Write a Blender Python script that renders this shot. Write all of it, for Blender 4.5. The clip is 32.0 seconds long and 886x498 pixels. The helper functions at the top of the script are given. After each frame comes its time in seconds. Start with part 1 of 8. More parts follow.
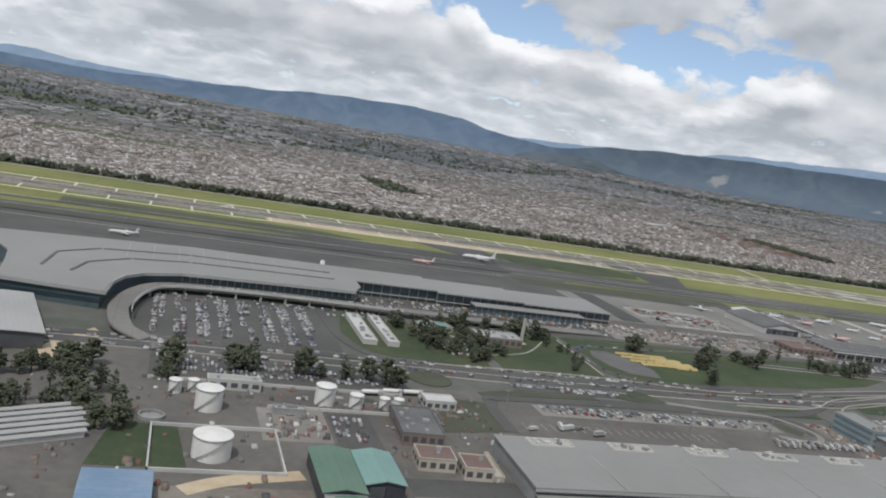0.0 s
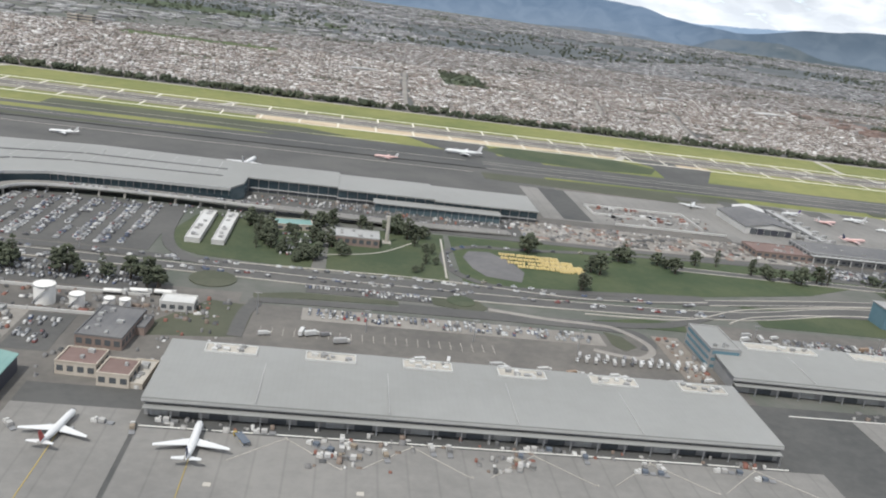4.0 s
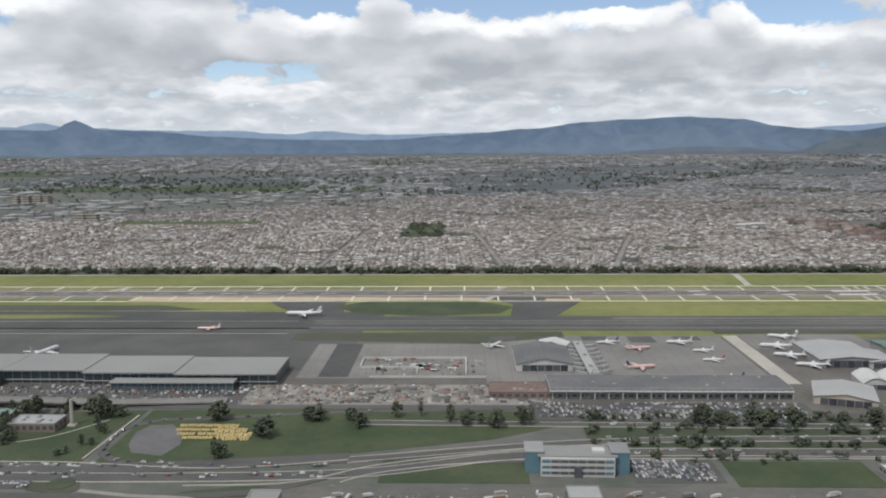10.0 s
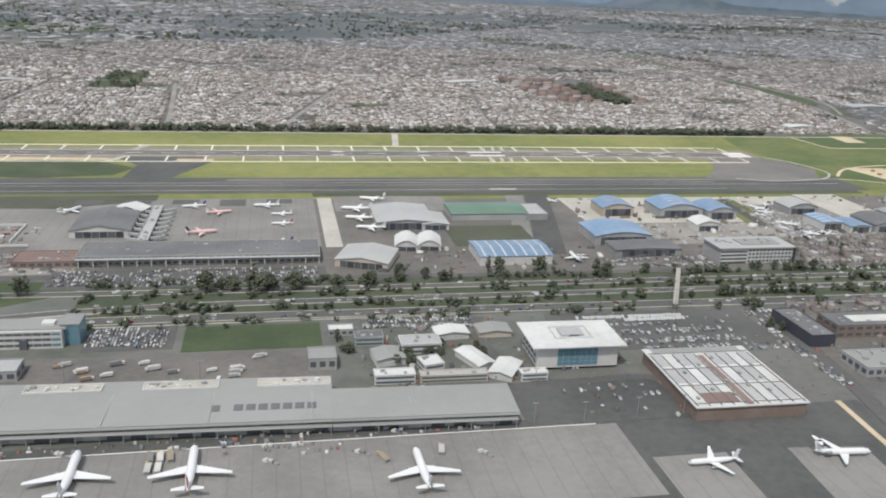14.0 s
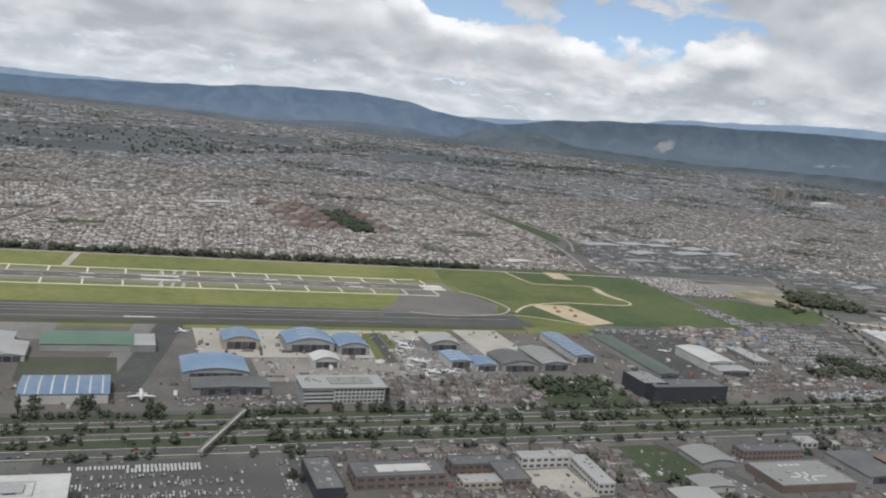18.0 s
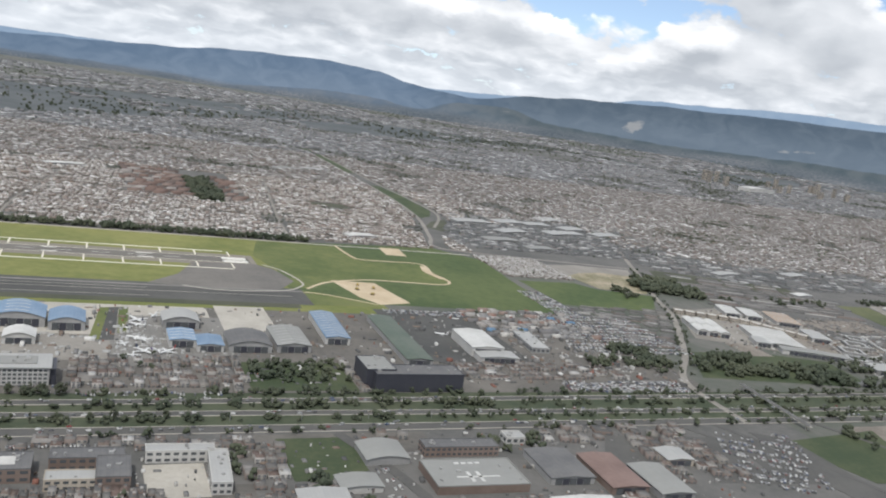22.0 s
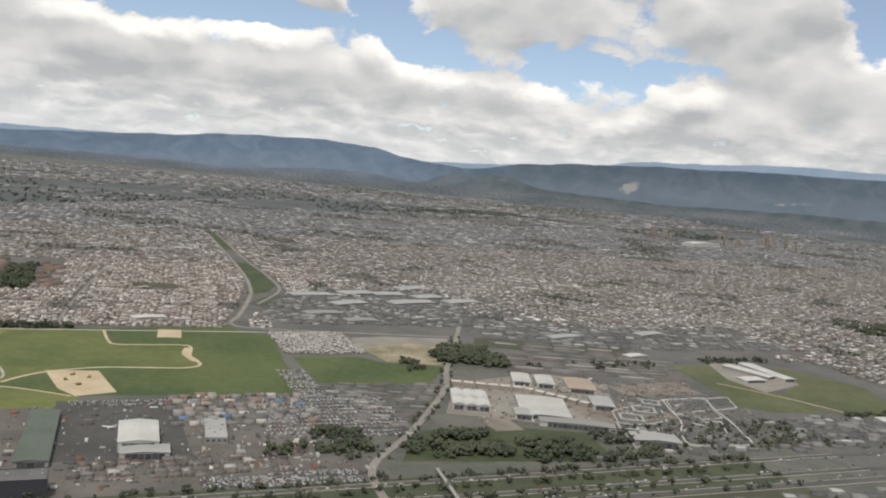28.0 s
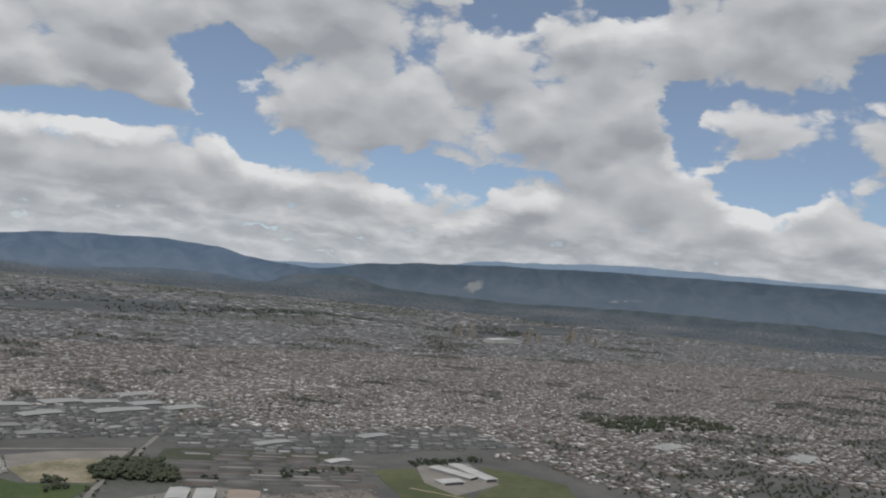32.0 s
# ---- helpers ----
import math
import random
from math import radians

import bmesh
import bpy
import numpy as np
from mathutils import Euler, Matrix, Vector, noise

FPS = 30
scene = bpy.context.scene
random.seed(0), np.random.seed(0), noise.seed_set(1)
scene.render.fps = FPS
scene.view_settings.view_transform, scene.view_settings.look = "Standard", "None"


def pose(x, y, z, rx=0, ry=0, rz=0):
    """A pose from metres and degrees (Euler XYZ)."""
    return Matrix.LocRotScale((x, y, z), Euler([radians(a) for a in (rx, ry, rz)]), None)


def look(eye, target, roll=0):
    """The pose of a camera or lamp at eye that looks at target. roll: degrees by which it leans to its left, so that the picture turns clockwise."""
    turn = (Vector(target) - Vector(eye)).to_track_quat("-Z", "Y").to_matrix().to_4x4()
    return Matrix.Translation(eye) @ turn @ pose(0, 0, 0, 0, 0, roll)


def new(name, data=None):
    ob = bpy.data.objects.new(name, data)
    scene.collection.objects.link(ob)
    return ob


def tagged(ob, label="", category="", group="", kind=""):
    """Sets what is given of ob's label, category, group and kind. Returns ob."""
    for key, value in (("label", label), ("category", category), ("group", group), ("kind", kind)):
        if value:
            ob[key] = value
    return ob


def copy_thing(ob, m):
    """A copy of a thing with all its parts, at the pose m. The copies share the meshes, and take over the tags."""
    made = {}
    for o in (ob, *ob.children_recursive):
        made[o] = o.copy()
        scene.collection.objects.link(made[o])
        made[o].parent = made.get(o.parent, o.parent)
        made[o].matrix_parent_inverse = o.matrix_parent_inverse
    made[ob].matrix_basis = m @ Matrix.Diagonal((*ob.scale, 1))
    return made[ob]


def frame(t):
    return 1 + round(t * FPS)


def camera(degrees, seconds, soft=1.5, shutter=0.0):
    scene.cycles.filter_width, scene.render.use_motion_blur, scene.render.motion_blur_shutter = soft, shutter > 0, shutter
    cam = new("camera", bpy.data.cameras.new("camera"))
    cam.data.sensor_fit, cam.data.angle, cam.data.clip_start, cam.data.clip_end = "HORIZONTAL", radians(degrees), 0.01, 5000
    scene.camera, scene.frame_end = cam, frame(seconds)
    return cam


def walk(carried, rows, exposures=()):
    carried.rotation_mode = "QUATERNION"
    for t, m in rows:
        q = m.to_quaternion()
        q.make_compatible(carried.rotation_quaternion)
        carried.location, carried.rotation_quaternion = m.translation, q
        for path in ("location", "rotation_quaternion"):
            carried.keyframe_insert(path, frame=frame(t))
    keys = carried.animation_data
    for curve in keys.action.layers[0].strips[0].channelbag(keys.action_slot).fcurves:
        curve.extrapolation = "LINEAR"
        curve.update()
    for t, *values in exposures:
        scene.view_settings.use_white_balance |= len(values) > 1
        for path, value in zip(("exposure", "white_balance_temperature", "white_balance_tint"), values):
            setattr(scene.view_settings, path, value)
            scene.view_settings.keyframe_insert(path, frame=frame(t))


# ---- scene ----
cam = camera(55.9, 32.0, soft=2.0)
METRES, EYE, TILT, LEAN, TURN = 1000.0, 77.4, -8.1, -10.3, -17.0
ROWS = [
    (0.0, 0.0000, 0.0000, -0.0001, 0.00, 0.00, -0.00),
    (0.5, 0.0147, 0.0056, -0.0004, -2.34, -1.38, 0.00),
    (1.0, 0.0298, 0.0082, -0.0007, -3.58, -3.19, -0.72),
    (1.5, 0.0443, 0.0146, -0.0011, -1.07, -3.61, -1.71),
    (2.0, 0.0587, 0.0190, -0.0014, 0.32, -4.57, -1.60),
    (2.5, 0.0734, 0.0224, -0.0018, 0.62, -4.86, -2.08),
    (4.5, 0.1291, 0.0379, -0.0036, 16.33, -7.20, 4.03),
    (5.0, 0.1428, 0.0414, -0.0040, 20.23, -6.90, 7.88),
    (5.5, 0.1565, 0.0455, -0.0044, 25.07, -2.12, 11.76),
    (6.0, 0.1706, 0.0482, -0.0048, 27.25, 0.71, 15.78),
    (6.5, 0.1845, 0.0503, -0.0051, 28.26, 1.46, 19.00),
    (7.0, 0.1980, 0.0561, -0.0055, 25.73, 2.41, 9.20),
    (7.5, 0.2117, 0.0596, -0.0058, 25.83, 3.94, 6.09),
    (8.0, 0.2256, 0.0632, -0.0061, 24.02, 4.60, 6.72),
    (8.5, 0.2395, 0.0673, -0.0064, 22.68, 4.31, 7.98),
    (9.0, 0.2538, 0.0701, -0.0068, 22.24, 4.33, 8.25),
    (9.5, 0.2680, 0.0725, -0.0072, 21.33, 4.05, 7.53),
    (10.0, 0.2823, 0.0752, -0.0076, 19.93, 3.37, 7.43),
    (10.5, 0.2969, 0.0774, -0.0081, 18.69, 1.85, 7.66),
    (11.0, 0.3115, 0.0797, -0.0087, 17.91, -0.38, 7.77),
    (11.5, 0.3261, 0.0827, -0.0093, 17.30, -2.42, 7.51),
    (12.0, 0.3408, 0.0851, -0.0100, 16.31, -3.89, 7.72),
    (12.5, 0.3557, 0.0880, -0.0108, 15.35, -4.93, 8.74),
    (13.0, 0.3701, 0.0919, -0.0117, 13.89, -5.36, 7.74),
    (13.5, 0.3850, 0.0961, -0.0126, 10.11, -5.90, 5.40),
    (14.0, 0.3999, 0.0992, -0.0136, 7.04, -8.68, 6.83),
    (14.5, 0.4145, 0.1035, -0.0146, 4.61, -11.14, 7.09),
    (16.5, 0.4751, 0.1187, -0.0192, 0.42, -5.08, 3.41),
    (17.0, 0.4903, 0.1217, -0.0203, -0.92, -3.69, 4.89),
    (17.5, 0.5055, 0.1254, -0.0214, -2.35, -2.30, 6.04),
    (18.0, 0.5208, 0.1274, -0.0225, -3.03, -1.29, 4.26),
    (18.5, 0.5361, 0.1292, -0.0236, -3.01, -0.70, 2.41),
    (19.0, 0.5513, 0.1322, -0.0246, -3.10, -1.82, 2.15),
    (19.5, 0.5665, 0.1351, -0.0255, -3.37, -3.24, 2.49),
    (20.0, 0.5819, 0.1383, -0.0264, -3.94, -4.37, 2.53),
    (20.5, 0.5974, 0.1421, -0.0273, -4.73, -4.72, 1.94),
    (21.0, 0.6129, 0.1448, -0.0282, -5.08, -3.94, 1.32),
    (21.5, 0.6283, 0.1473, -0.0290, -5.23, -3.33, 1.92),
    (22.0, 0.6439, 0.1510, -0.0298, -5.26, -3.27, 2.38),
    (22.5, 0.6594, 0.1533, -0.0306, -5.65, -3.35, 2.70),
    (23.0, 0.6750, 0.1561, -0.0314, -5.53, -3.62, 3.32),
    (23.5, 0.6907, 0.1598, -0.0322, -5.58, -3.48, 3.22),
    (24.0, 0.7066, 0.1636, -0.0332, -6.54, -2.90, 2.98),
    (24.5, 0.7218, 0.1645, -0.0341, -7.25, -2.46, 3.49),
    (26.5, 0.7852, 0.1757, -0.0390, -5.30, -0.46, 3.78),
    (27.0, 0.8015, 0.1785, -0.0405, -5.63, 0.02, 5.15),
    (27.5, 0.8177, 0.1799, -0.0421, -5.72, 0.92, 5.17),
    (28.0, 0.8342, 0.1830, -0.0438, -5.15, 1.58, 5.43),
    (28.5, 0.8509, 0.1855, -0.0456, -4.90, 3.26, 6.26),
    (29.0, 0.8677, 0.1883, -0.0474, -6.03, 5.03, 6.70),
    (29.5, 0.8850, 0.1899, -0.0492, -8.55, 5.65, 6.37),
    (30.0, 0.9024, 0.1908, -0.0511, -9.49, 5.59, 6.70),
    (30.5, 0.9200, 0.1938, -0.0529, -10.76, 4.79, 6.26),
    (31.0, 0.9377, 0.1964, -0.0547, -12.08, 4.88, 5.68),
    (31.5, 0.9553, 0.1971, -0.0564, -14.00, 5.85, 6.24),
    (32.0, 0.9726, 0.1953, -0.0580, -15.57, 7.27, 6.68),
]
EXPOSURES = [(0, -0.06, 6190), (1, 0.16, 6190), (2, 0.21, 6190), (4.5, 0.56, 6220), (5, 0.56, 6220), (6, 0.31, 6220), (7, 0.31, 6220), (8, 0.16, 6220), (9, 0.11, 6220), (10, 0.01, 6220), (11, 0.16, 6220), (12, 0.41, 6220), (13, 0.46, 6220), (14, 0.46, 6220),
             (17, 0.36, 6220), (18, -0.04, 6220), (19, 0.06, 6220), (20, 0.21, 6220), (21, 0.21, 6220), (22, 0.26, 6220), (23, 0.26, 6220), (24, 0.21, 6330), (27, 0.16, 6760), (28, 0.06, 6760), (29, -0.19, 6430), (30, -0.24, 6320), (31, -0.19, 6320), (32, -0.46, 6320)]
walk(cam, [(t, pose(0, 0, EYE, TILT, LEAN, TURN) @ pose(METRES * x, METRES * y, METRES * z, 90 + pitch, roll, yaw)) for t, x, y, z, yaw, pitch, roll in ROWS], [(t, s, k, 10) for t, s, k in EXPOSURES])

# ---- world and sun ----
SUN_EL, SUN_AZ = radians(58), radians(215)
world = bpy.data.worlds.new("sky")
scene.world = world
world.use_nodes = True
wt = world.node_tree
wt.nodes.clear()


class Net:
    """Small helper that adds and links shader nodes."""

    def __init__(self, tree):
        self.t = tree

    def node(self, kind, ins=(), **props):
        n = self.t.nodes.new(kind)
        if kind == "ShaderNodeMath" and "operation" in props:
            n.operation = props["operation"]
        if kind == "ShaderNodeVectorMath" and "operation" in props:
            n.operation = props["operation"]
        if kind == "ShaderNodeMix":
            n.data_type = props.get("data_type", "FLOAT")
            n.blend_type = props.get("blend_type", "MIX")
        for key, val in dict(ins).items():
            self.put(n.inputs[key], val)
        return n

    def put(self, socket, val):
        if isinstance(val, bpy.types.NodeSocket):
            self.t.links.new(val, socket)
        else:
            socket.default_value = val

    def m(self, op, a, b=0.0, c=0.0):
        return self.node("ShaderNodeMath", {0: a, 1: b, 2: c}, operation=op).outputs[0]

    def mix(self, fac, a, b, blend="MIX"):
        n = self.node("ShaderNodeMix", data_type="RGBA", blend_type=blend)
        self.put(n.inputs[0], fac)
        self.put(n.inputs[6], a if isinstance(a, bpy.types.NodeSocket) else (*a, 1))
        self.put(n.inputs[7], b if isinstance(b, bpy.types.NodeSocket) else (*b, 1))
        return n.outputs[2]

    def noise(self, vec, scale, detail=4.0, rough=0.55, warp=0.0):
        return self.node("ShaderNodeTexNoise", {"Vector": vec, "Scale": scale, "Detail": detail, "Roughness": rough, "Distortion": warp}).outputs["Fac"]

    def ramp(self, fac, stops, smooth=False):
        n = self.node("ShaderNodeValToRGB", {"Fac": fac})
        r = n.color_ramp
        r.interpolation = "EASE" if smooth else "LINEAR"
        while len(r.elements) < len(stops):
            r.elements.new(1.0)
        for e, (p, c) in zip(r.elements, stops):
            e.position = p
            e.color = (*c, 1) if isinstance(c, tuple) else (c, c, c, 1)
        return n.outputs["Color"]

    def step(self, v, lo, hi):
        n = self.node("ShaderNodeMapRange", {0: v, 1: lo, 2: hi, 3: 0.0, 4: 1.0})
        n.interpolation_type = "SMOOTHSTEP"
        return n.outputs[0]

    def xyz(self, x, y, z):
        return self.node("ShaderNodeCombineXYZ", {0: x, 1: y, 2: z}).outputs[0]


w = Net(wt)
way = w.node("ShaderNodeTexCoord").outputs["Generated"]
sp = w.node("ShaderNodeSeparateXYZ", {0: way})
dx, dy, dz = sp.outputs
sky = w.node("ShaderNodeTexSky")
sky.sky_type, sky.sun_disc, sky.sun_elevation, sky.sun_rotation = "NISHITA", False, SUN_EL, SUN_AZ
sky.altitude, sky.air_density, sky.dust_density = 2600, 1.0, 1.0
blue = w.mix(1.0, sky.outputs[0], (0.115, 0.115, 0.115), "MULTIPLY")
blue = w.mix(0.22, blue, (0.60, 0.67, 0.74))
deg = w.m("MULTIPLY", w.m("ARCTAN2", dx, dy), 180 / math.pi)
el = w.m("MULTIPLY", w.m("ARCSINE", dz), 180 / math.pi)
# cumulus: small and crowded near the horizon, broad higher up


drift = w.m("SUBTRACT", w.noise(w.xyz(deg, w.m("MULTIPLY", el, 2.0), 8.8), 0.30, 5.0, 0.6), 0.5)
drift2 = w.m("SUBTRACT", w.noise(w.xyz(deg, w.m("MULTIPLY", el, 2.0), 3.2), 0.42, 5.0, 0.6), 0.5)


def cells(vec, scale, detail):
    v = w.node("ShaderNodeTexVoronoi")
    v.voronoi_dimensions, v.feature = "2D", "SMOOTH_F1"
    for key, val in (("Vector", vec), ("Scale", scale), ("Detail", detail), ("Roughness", 0.55), ("Smoothness", 0.4)):
        w.put(v.inputs[key], val)
    return w.m("SUBTRACT", 1.0, v.outputs["Distance"])


def gap(up, a, e, wa, we):
    """A hole in the cover: one inside, falling to zero at its ragged edge."""
    u = w.m("DIVIDE", w.m("SUBTRACT", w.m("ADD", deg, w.m("MULTIPLY", drift, 4.0)), a), wa)
    v = w.m("DIVIDE", w.m("SUBTRACT", w.m("ADD", up, w.m("MULTIPLY", drift2, 1.6)), e), we)
    return w.step(w.m("ADD", w.m("MULTIPLY", u, u), w.m("MULTIPLY", v, v)), 4.6, 0.2)


GAPS = ((22.5, 7.9, 2.4, 0.9), (26, 7.9, 3.0, 0.75), (30, 7.5, 3.0, 0.8), (33.6, 6.2, 2.0, 1.0), (37, 7.4, 2.4, 0.55), (19.6, 10.2, 1.5, 1.4), (17.0, 13.0, 1.5, 1.6), (3.2, 8.7, 2.4, 0.7), (7.5, 9.1, 2.6, 0.6), (11.2, 9.1, 1.8, 0.7),
        (48.4, 12.3, 1.0, 1.3), (50.0, 10.6, 1.5, 0.8), (54.0, 8.3, 1.9, 1.1), (64.0, 7.0, 2.0, 1.0), (62.0, 15.0, 2.0, 1.2), (40, 20.5, 4.0, 1.6), (-14, 4.4, 3.2, 0.5), (-6, 9.0, 5.0, 0.8), (-32, 10.0, 5.0, 1.0), (110, 22, 16.0, 7.0), (-70, 26, 18.0, 8.0), (20, 46, 26.0, 9.0), (170, 20, 14.0, 6.0))


def heaps(lift, detail, grain):
    """Thickness of cloud at the ray, moved up by lift degrees: rounded heaps on a slow field, with the holes taken out."""
    up = w.m("ADD", el, lift)
    a, e = w.m("ADD", deg, w.m("MULTIPLY", drift, 2.6)), w.m("ADD", up, w.m("MULTIPLY", drift2, 1.2))
    broad = w.m("ADD", w.m("MULTIPLY", w.noise(w.xyz(deg, w.m("MULTIPLY", up, 1.8), 4.3), 0.085, grain, 0.55), 0.6), w.m("MULTIPLY", cells(w.xyz(a, w.m("MULTIPLY", e, 1.5), 2.0), 0.14, detail), 0.44))
    close = w.m("ADD", w.m("MULTIPLY", w.noise(w.xyz(deg, w.m("MULTIPLY", up, 3.4), 1.1), 0.24, min(grain, 4.0), 0.5), 0.55), w.m("MULTIPLY", cells(w.xyz(a, w.m("MULTIPLY", e, 3.0), 6.0), 0.36, detail), 0.45))
    k = w.step(up, 2.0, 6.5)
    field = w.m("ADD", w.m("MULTIPLY", broad, k), w.m("MULTIPLY", w.m("ADD", close, 0.08), w.m("SUBTRACT", 1.0, k)))
    holes = gap(up, *GAPS[0])
    for g in GAPS[1:]:
        holes = w.m("MAXIMUM", holes, gap(up, *g))
    return w.m("SUBTRACT", w.m("ADD", field, 0.135), w.m("MULTIPLY", holes, 0.30))


n1, soft1, soft2 = heaps(0.0, 4.0, 6.0), heaps(0.0, 2.0, 3.0), heaps(1.1, 1.5, 2.0)
cover = w.step(n1, 0.255, 0.375)
slope = w.m("SUBTRACT", w.m("ADD", w.m("MULTIPLY", soft1, 0.75), w.m("MULTIPLY", n1, 0.25)), soft2)
lit = w.m("ADD", w.m("ADD", 0.50, w.m("MULTIPLY", slope, 1.9)), w.m("MULTIPLY", w.m("SUBTRACT", 0.44, soft1), 0.9))
cloud = w.ramp(lit, [(0.0, (0.44, 0.46, 0.485)), (0.32, (0.585, 0.60, 0.615)), (0.52, (0.70, 0.707, 0.715)), (0.74, (0.85, 0.847, 0.84)), (0.95, (1.01, 0.998, 0.98))])
heaven = w.mix(cover, blue, cloud)
heaven = w.mix(w.m("MULTIPLY", w.step(el, 5.0, 0.2), 0.62), heaven, (0.70, 0.73, 0.76))
# far ranges, beyond the plain: too far off to shift


def ridge(stops, wobble, seed):
    """Ridge line in degrees over the azimuth; stops are (azimuth, elevation)."""
    u = w.m("DIVIDE", w.m("ADD", deg, 60.0), 140.0)
    line = w.ramp(u, [((a + 60) / 140, (e + 3) / 6) for a, e in stops], True)
    fine = w.noise(w.xyz(deg, seed, 0.0), 0.35, 6.0, 0.6)
    return w.m("ADD", w.m("SUBTRACT", w.m("MULTIPLY", line, 6.0), 3.0), w.m("MULTIPLY", w.m("SUBTRACT", fine, 0.5), wobble))


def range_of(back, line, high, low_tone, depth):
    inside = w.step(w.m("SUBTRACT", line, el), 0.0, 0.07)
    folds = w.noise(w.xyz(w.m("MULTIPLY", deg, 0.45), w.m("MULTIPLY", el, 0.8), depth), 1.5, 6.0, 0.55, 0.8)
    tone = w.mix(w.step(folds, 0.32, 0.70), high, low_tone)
    # haze painted in: paler blue towards the foot of the range
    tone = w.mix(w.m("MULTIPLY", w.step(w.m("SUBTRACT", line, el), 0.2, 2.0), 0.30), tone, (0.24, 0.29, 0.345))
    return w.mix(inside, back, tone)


# range tones blued for distance haze, the western ones most
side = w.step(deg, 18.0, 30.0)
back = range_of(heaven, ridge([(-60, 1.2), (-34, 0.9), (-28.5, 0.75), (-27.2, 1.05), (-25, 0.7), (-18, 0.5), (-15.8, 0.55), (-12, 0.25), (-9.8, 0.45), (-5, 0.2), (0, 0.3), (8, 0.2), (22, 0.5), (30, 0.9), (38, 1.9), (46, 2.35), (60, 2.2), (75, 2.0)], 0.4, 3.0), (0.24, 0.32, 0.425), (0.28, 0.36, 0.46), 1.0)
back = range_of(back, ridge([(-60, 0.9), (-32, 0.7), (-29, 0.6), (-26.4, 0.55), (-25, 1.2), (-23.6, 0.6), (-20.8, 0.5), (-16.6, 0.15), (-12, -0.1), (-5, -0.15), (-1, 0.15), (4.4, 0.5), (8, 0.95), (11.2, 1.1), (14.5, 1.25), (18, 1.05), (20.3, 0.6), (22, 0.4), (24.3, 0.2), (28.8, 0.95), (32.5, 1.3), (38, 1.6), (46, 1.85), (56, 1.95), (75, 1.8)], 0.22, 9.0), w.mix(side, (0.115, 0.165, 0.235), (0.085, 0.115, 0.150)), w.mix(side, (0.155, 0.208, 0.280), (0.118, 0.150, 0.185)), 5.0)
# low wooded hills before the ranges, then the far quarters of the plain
# hill and plain tones carry a painted blue-grey haze
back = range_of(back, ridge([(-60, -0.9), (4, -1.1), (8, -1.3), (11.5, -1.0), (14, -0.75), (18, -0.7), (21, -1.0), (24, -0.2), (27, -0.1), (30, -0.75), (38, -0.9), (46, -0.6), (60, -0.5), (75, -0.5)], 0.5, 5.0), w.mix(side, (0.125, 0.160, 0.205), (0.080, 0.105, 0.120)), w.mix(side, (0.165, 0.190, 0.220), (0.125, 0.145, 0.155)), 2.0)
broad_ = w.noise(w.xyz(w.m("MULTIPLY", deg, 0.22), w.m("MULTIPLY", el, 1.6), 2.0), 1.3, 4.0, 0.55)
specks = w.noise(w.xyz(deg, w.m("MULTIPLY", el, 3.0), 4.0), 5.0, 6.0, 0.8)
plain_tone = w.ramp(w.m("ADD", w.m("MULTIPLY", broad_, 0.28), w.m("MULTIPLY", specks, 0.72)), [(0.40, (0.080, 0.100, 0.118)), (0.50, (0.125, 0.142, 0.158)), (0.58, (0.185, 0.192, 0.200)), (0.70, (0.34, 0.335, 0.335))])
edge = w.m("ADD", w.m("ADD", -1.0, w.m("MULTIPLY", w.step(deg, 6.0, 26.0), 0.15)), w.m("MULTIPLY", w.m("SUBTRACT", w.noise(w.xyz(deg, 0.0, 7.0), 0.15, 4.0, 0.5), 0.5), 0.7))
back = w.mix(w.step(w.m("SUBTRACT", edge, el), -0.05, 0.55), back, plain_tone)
# the pale quarry scar on the eastern range
def scar(a, e, wa, we):
    u, v = w.m("DIVIDE", w.m("SUBTRACT", deg, a), wa), w.m("DIVIDE", w.m("SUBTRACT", el, e), we)
    u = w.m("SUBTRACT", u, w.m("MULTIPLY", v, 0.45))
    return w.m("ADD", w.m("MULTIPLY", u, u), w.m("MULTIPLY", v, v))


quarry = scar(35.5, 0.0, 0.6, 0.46)
for q in ((46.2, 0.0, 0.9, 0.22), (45.0, -0.15, 0.5, 0.18), (26.9, -0.35, 0.6, 0.1)):
    quarry = w.m("MINIMUM", quarry, w.m("ADD", scar(*q), 0.75))
rough_q = w.m("MULTIPLY", w.noise(w.xyz(deg, w.m("MULTIPLY", el, 1.6), 0.0), 1.7, 5.0, 0.65), 2.6)
back = w.mix(w.m("MULTIPLY", w.step(w.m("ADD", quarry, rough_q), 2.45, 1.6), 0.6), back, (0.40, 0.39, 0.375))
world.cycles.sampling_method, world.cycles.sample_map_resolution = "MANUAL", 256
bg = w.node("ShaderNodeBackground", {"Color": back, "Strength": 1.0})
out = w.node("ShaderNodeOutputWorld", {"Surface": bg.outputs[0]})

sun = new("sun", bpy.data.lights.new("sun", "SUN"))
sun.data.energy, sun.data.angle, sun.data.color = 2.3, radians(3), (1.0, 0.955, 0.88)
sun.matrix_world = look((0, 0, 50), (0 - math.cos(SUN_EL) * math.sin(SUN_AZ), 0 - math.cos(SUN_EL) * math.cos(SUN_AZ), 50 - math.sin(SUN_EL)))


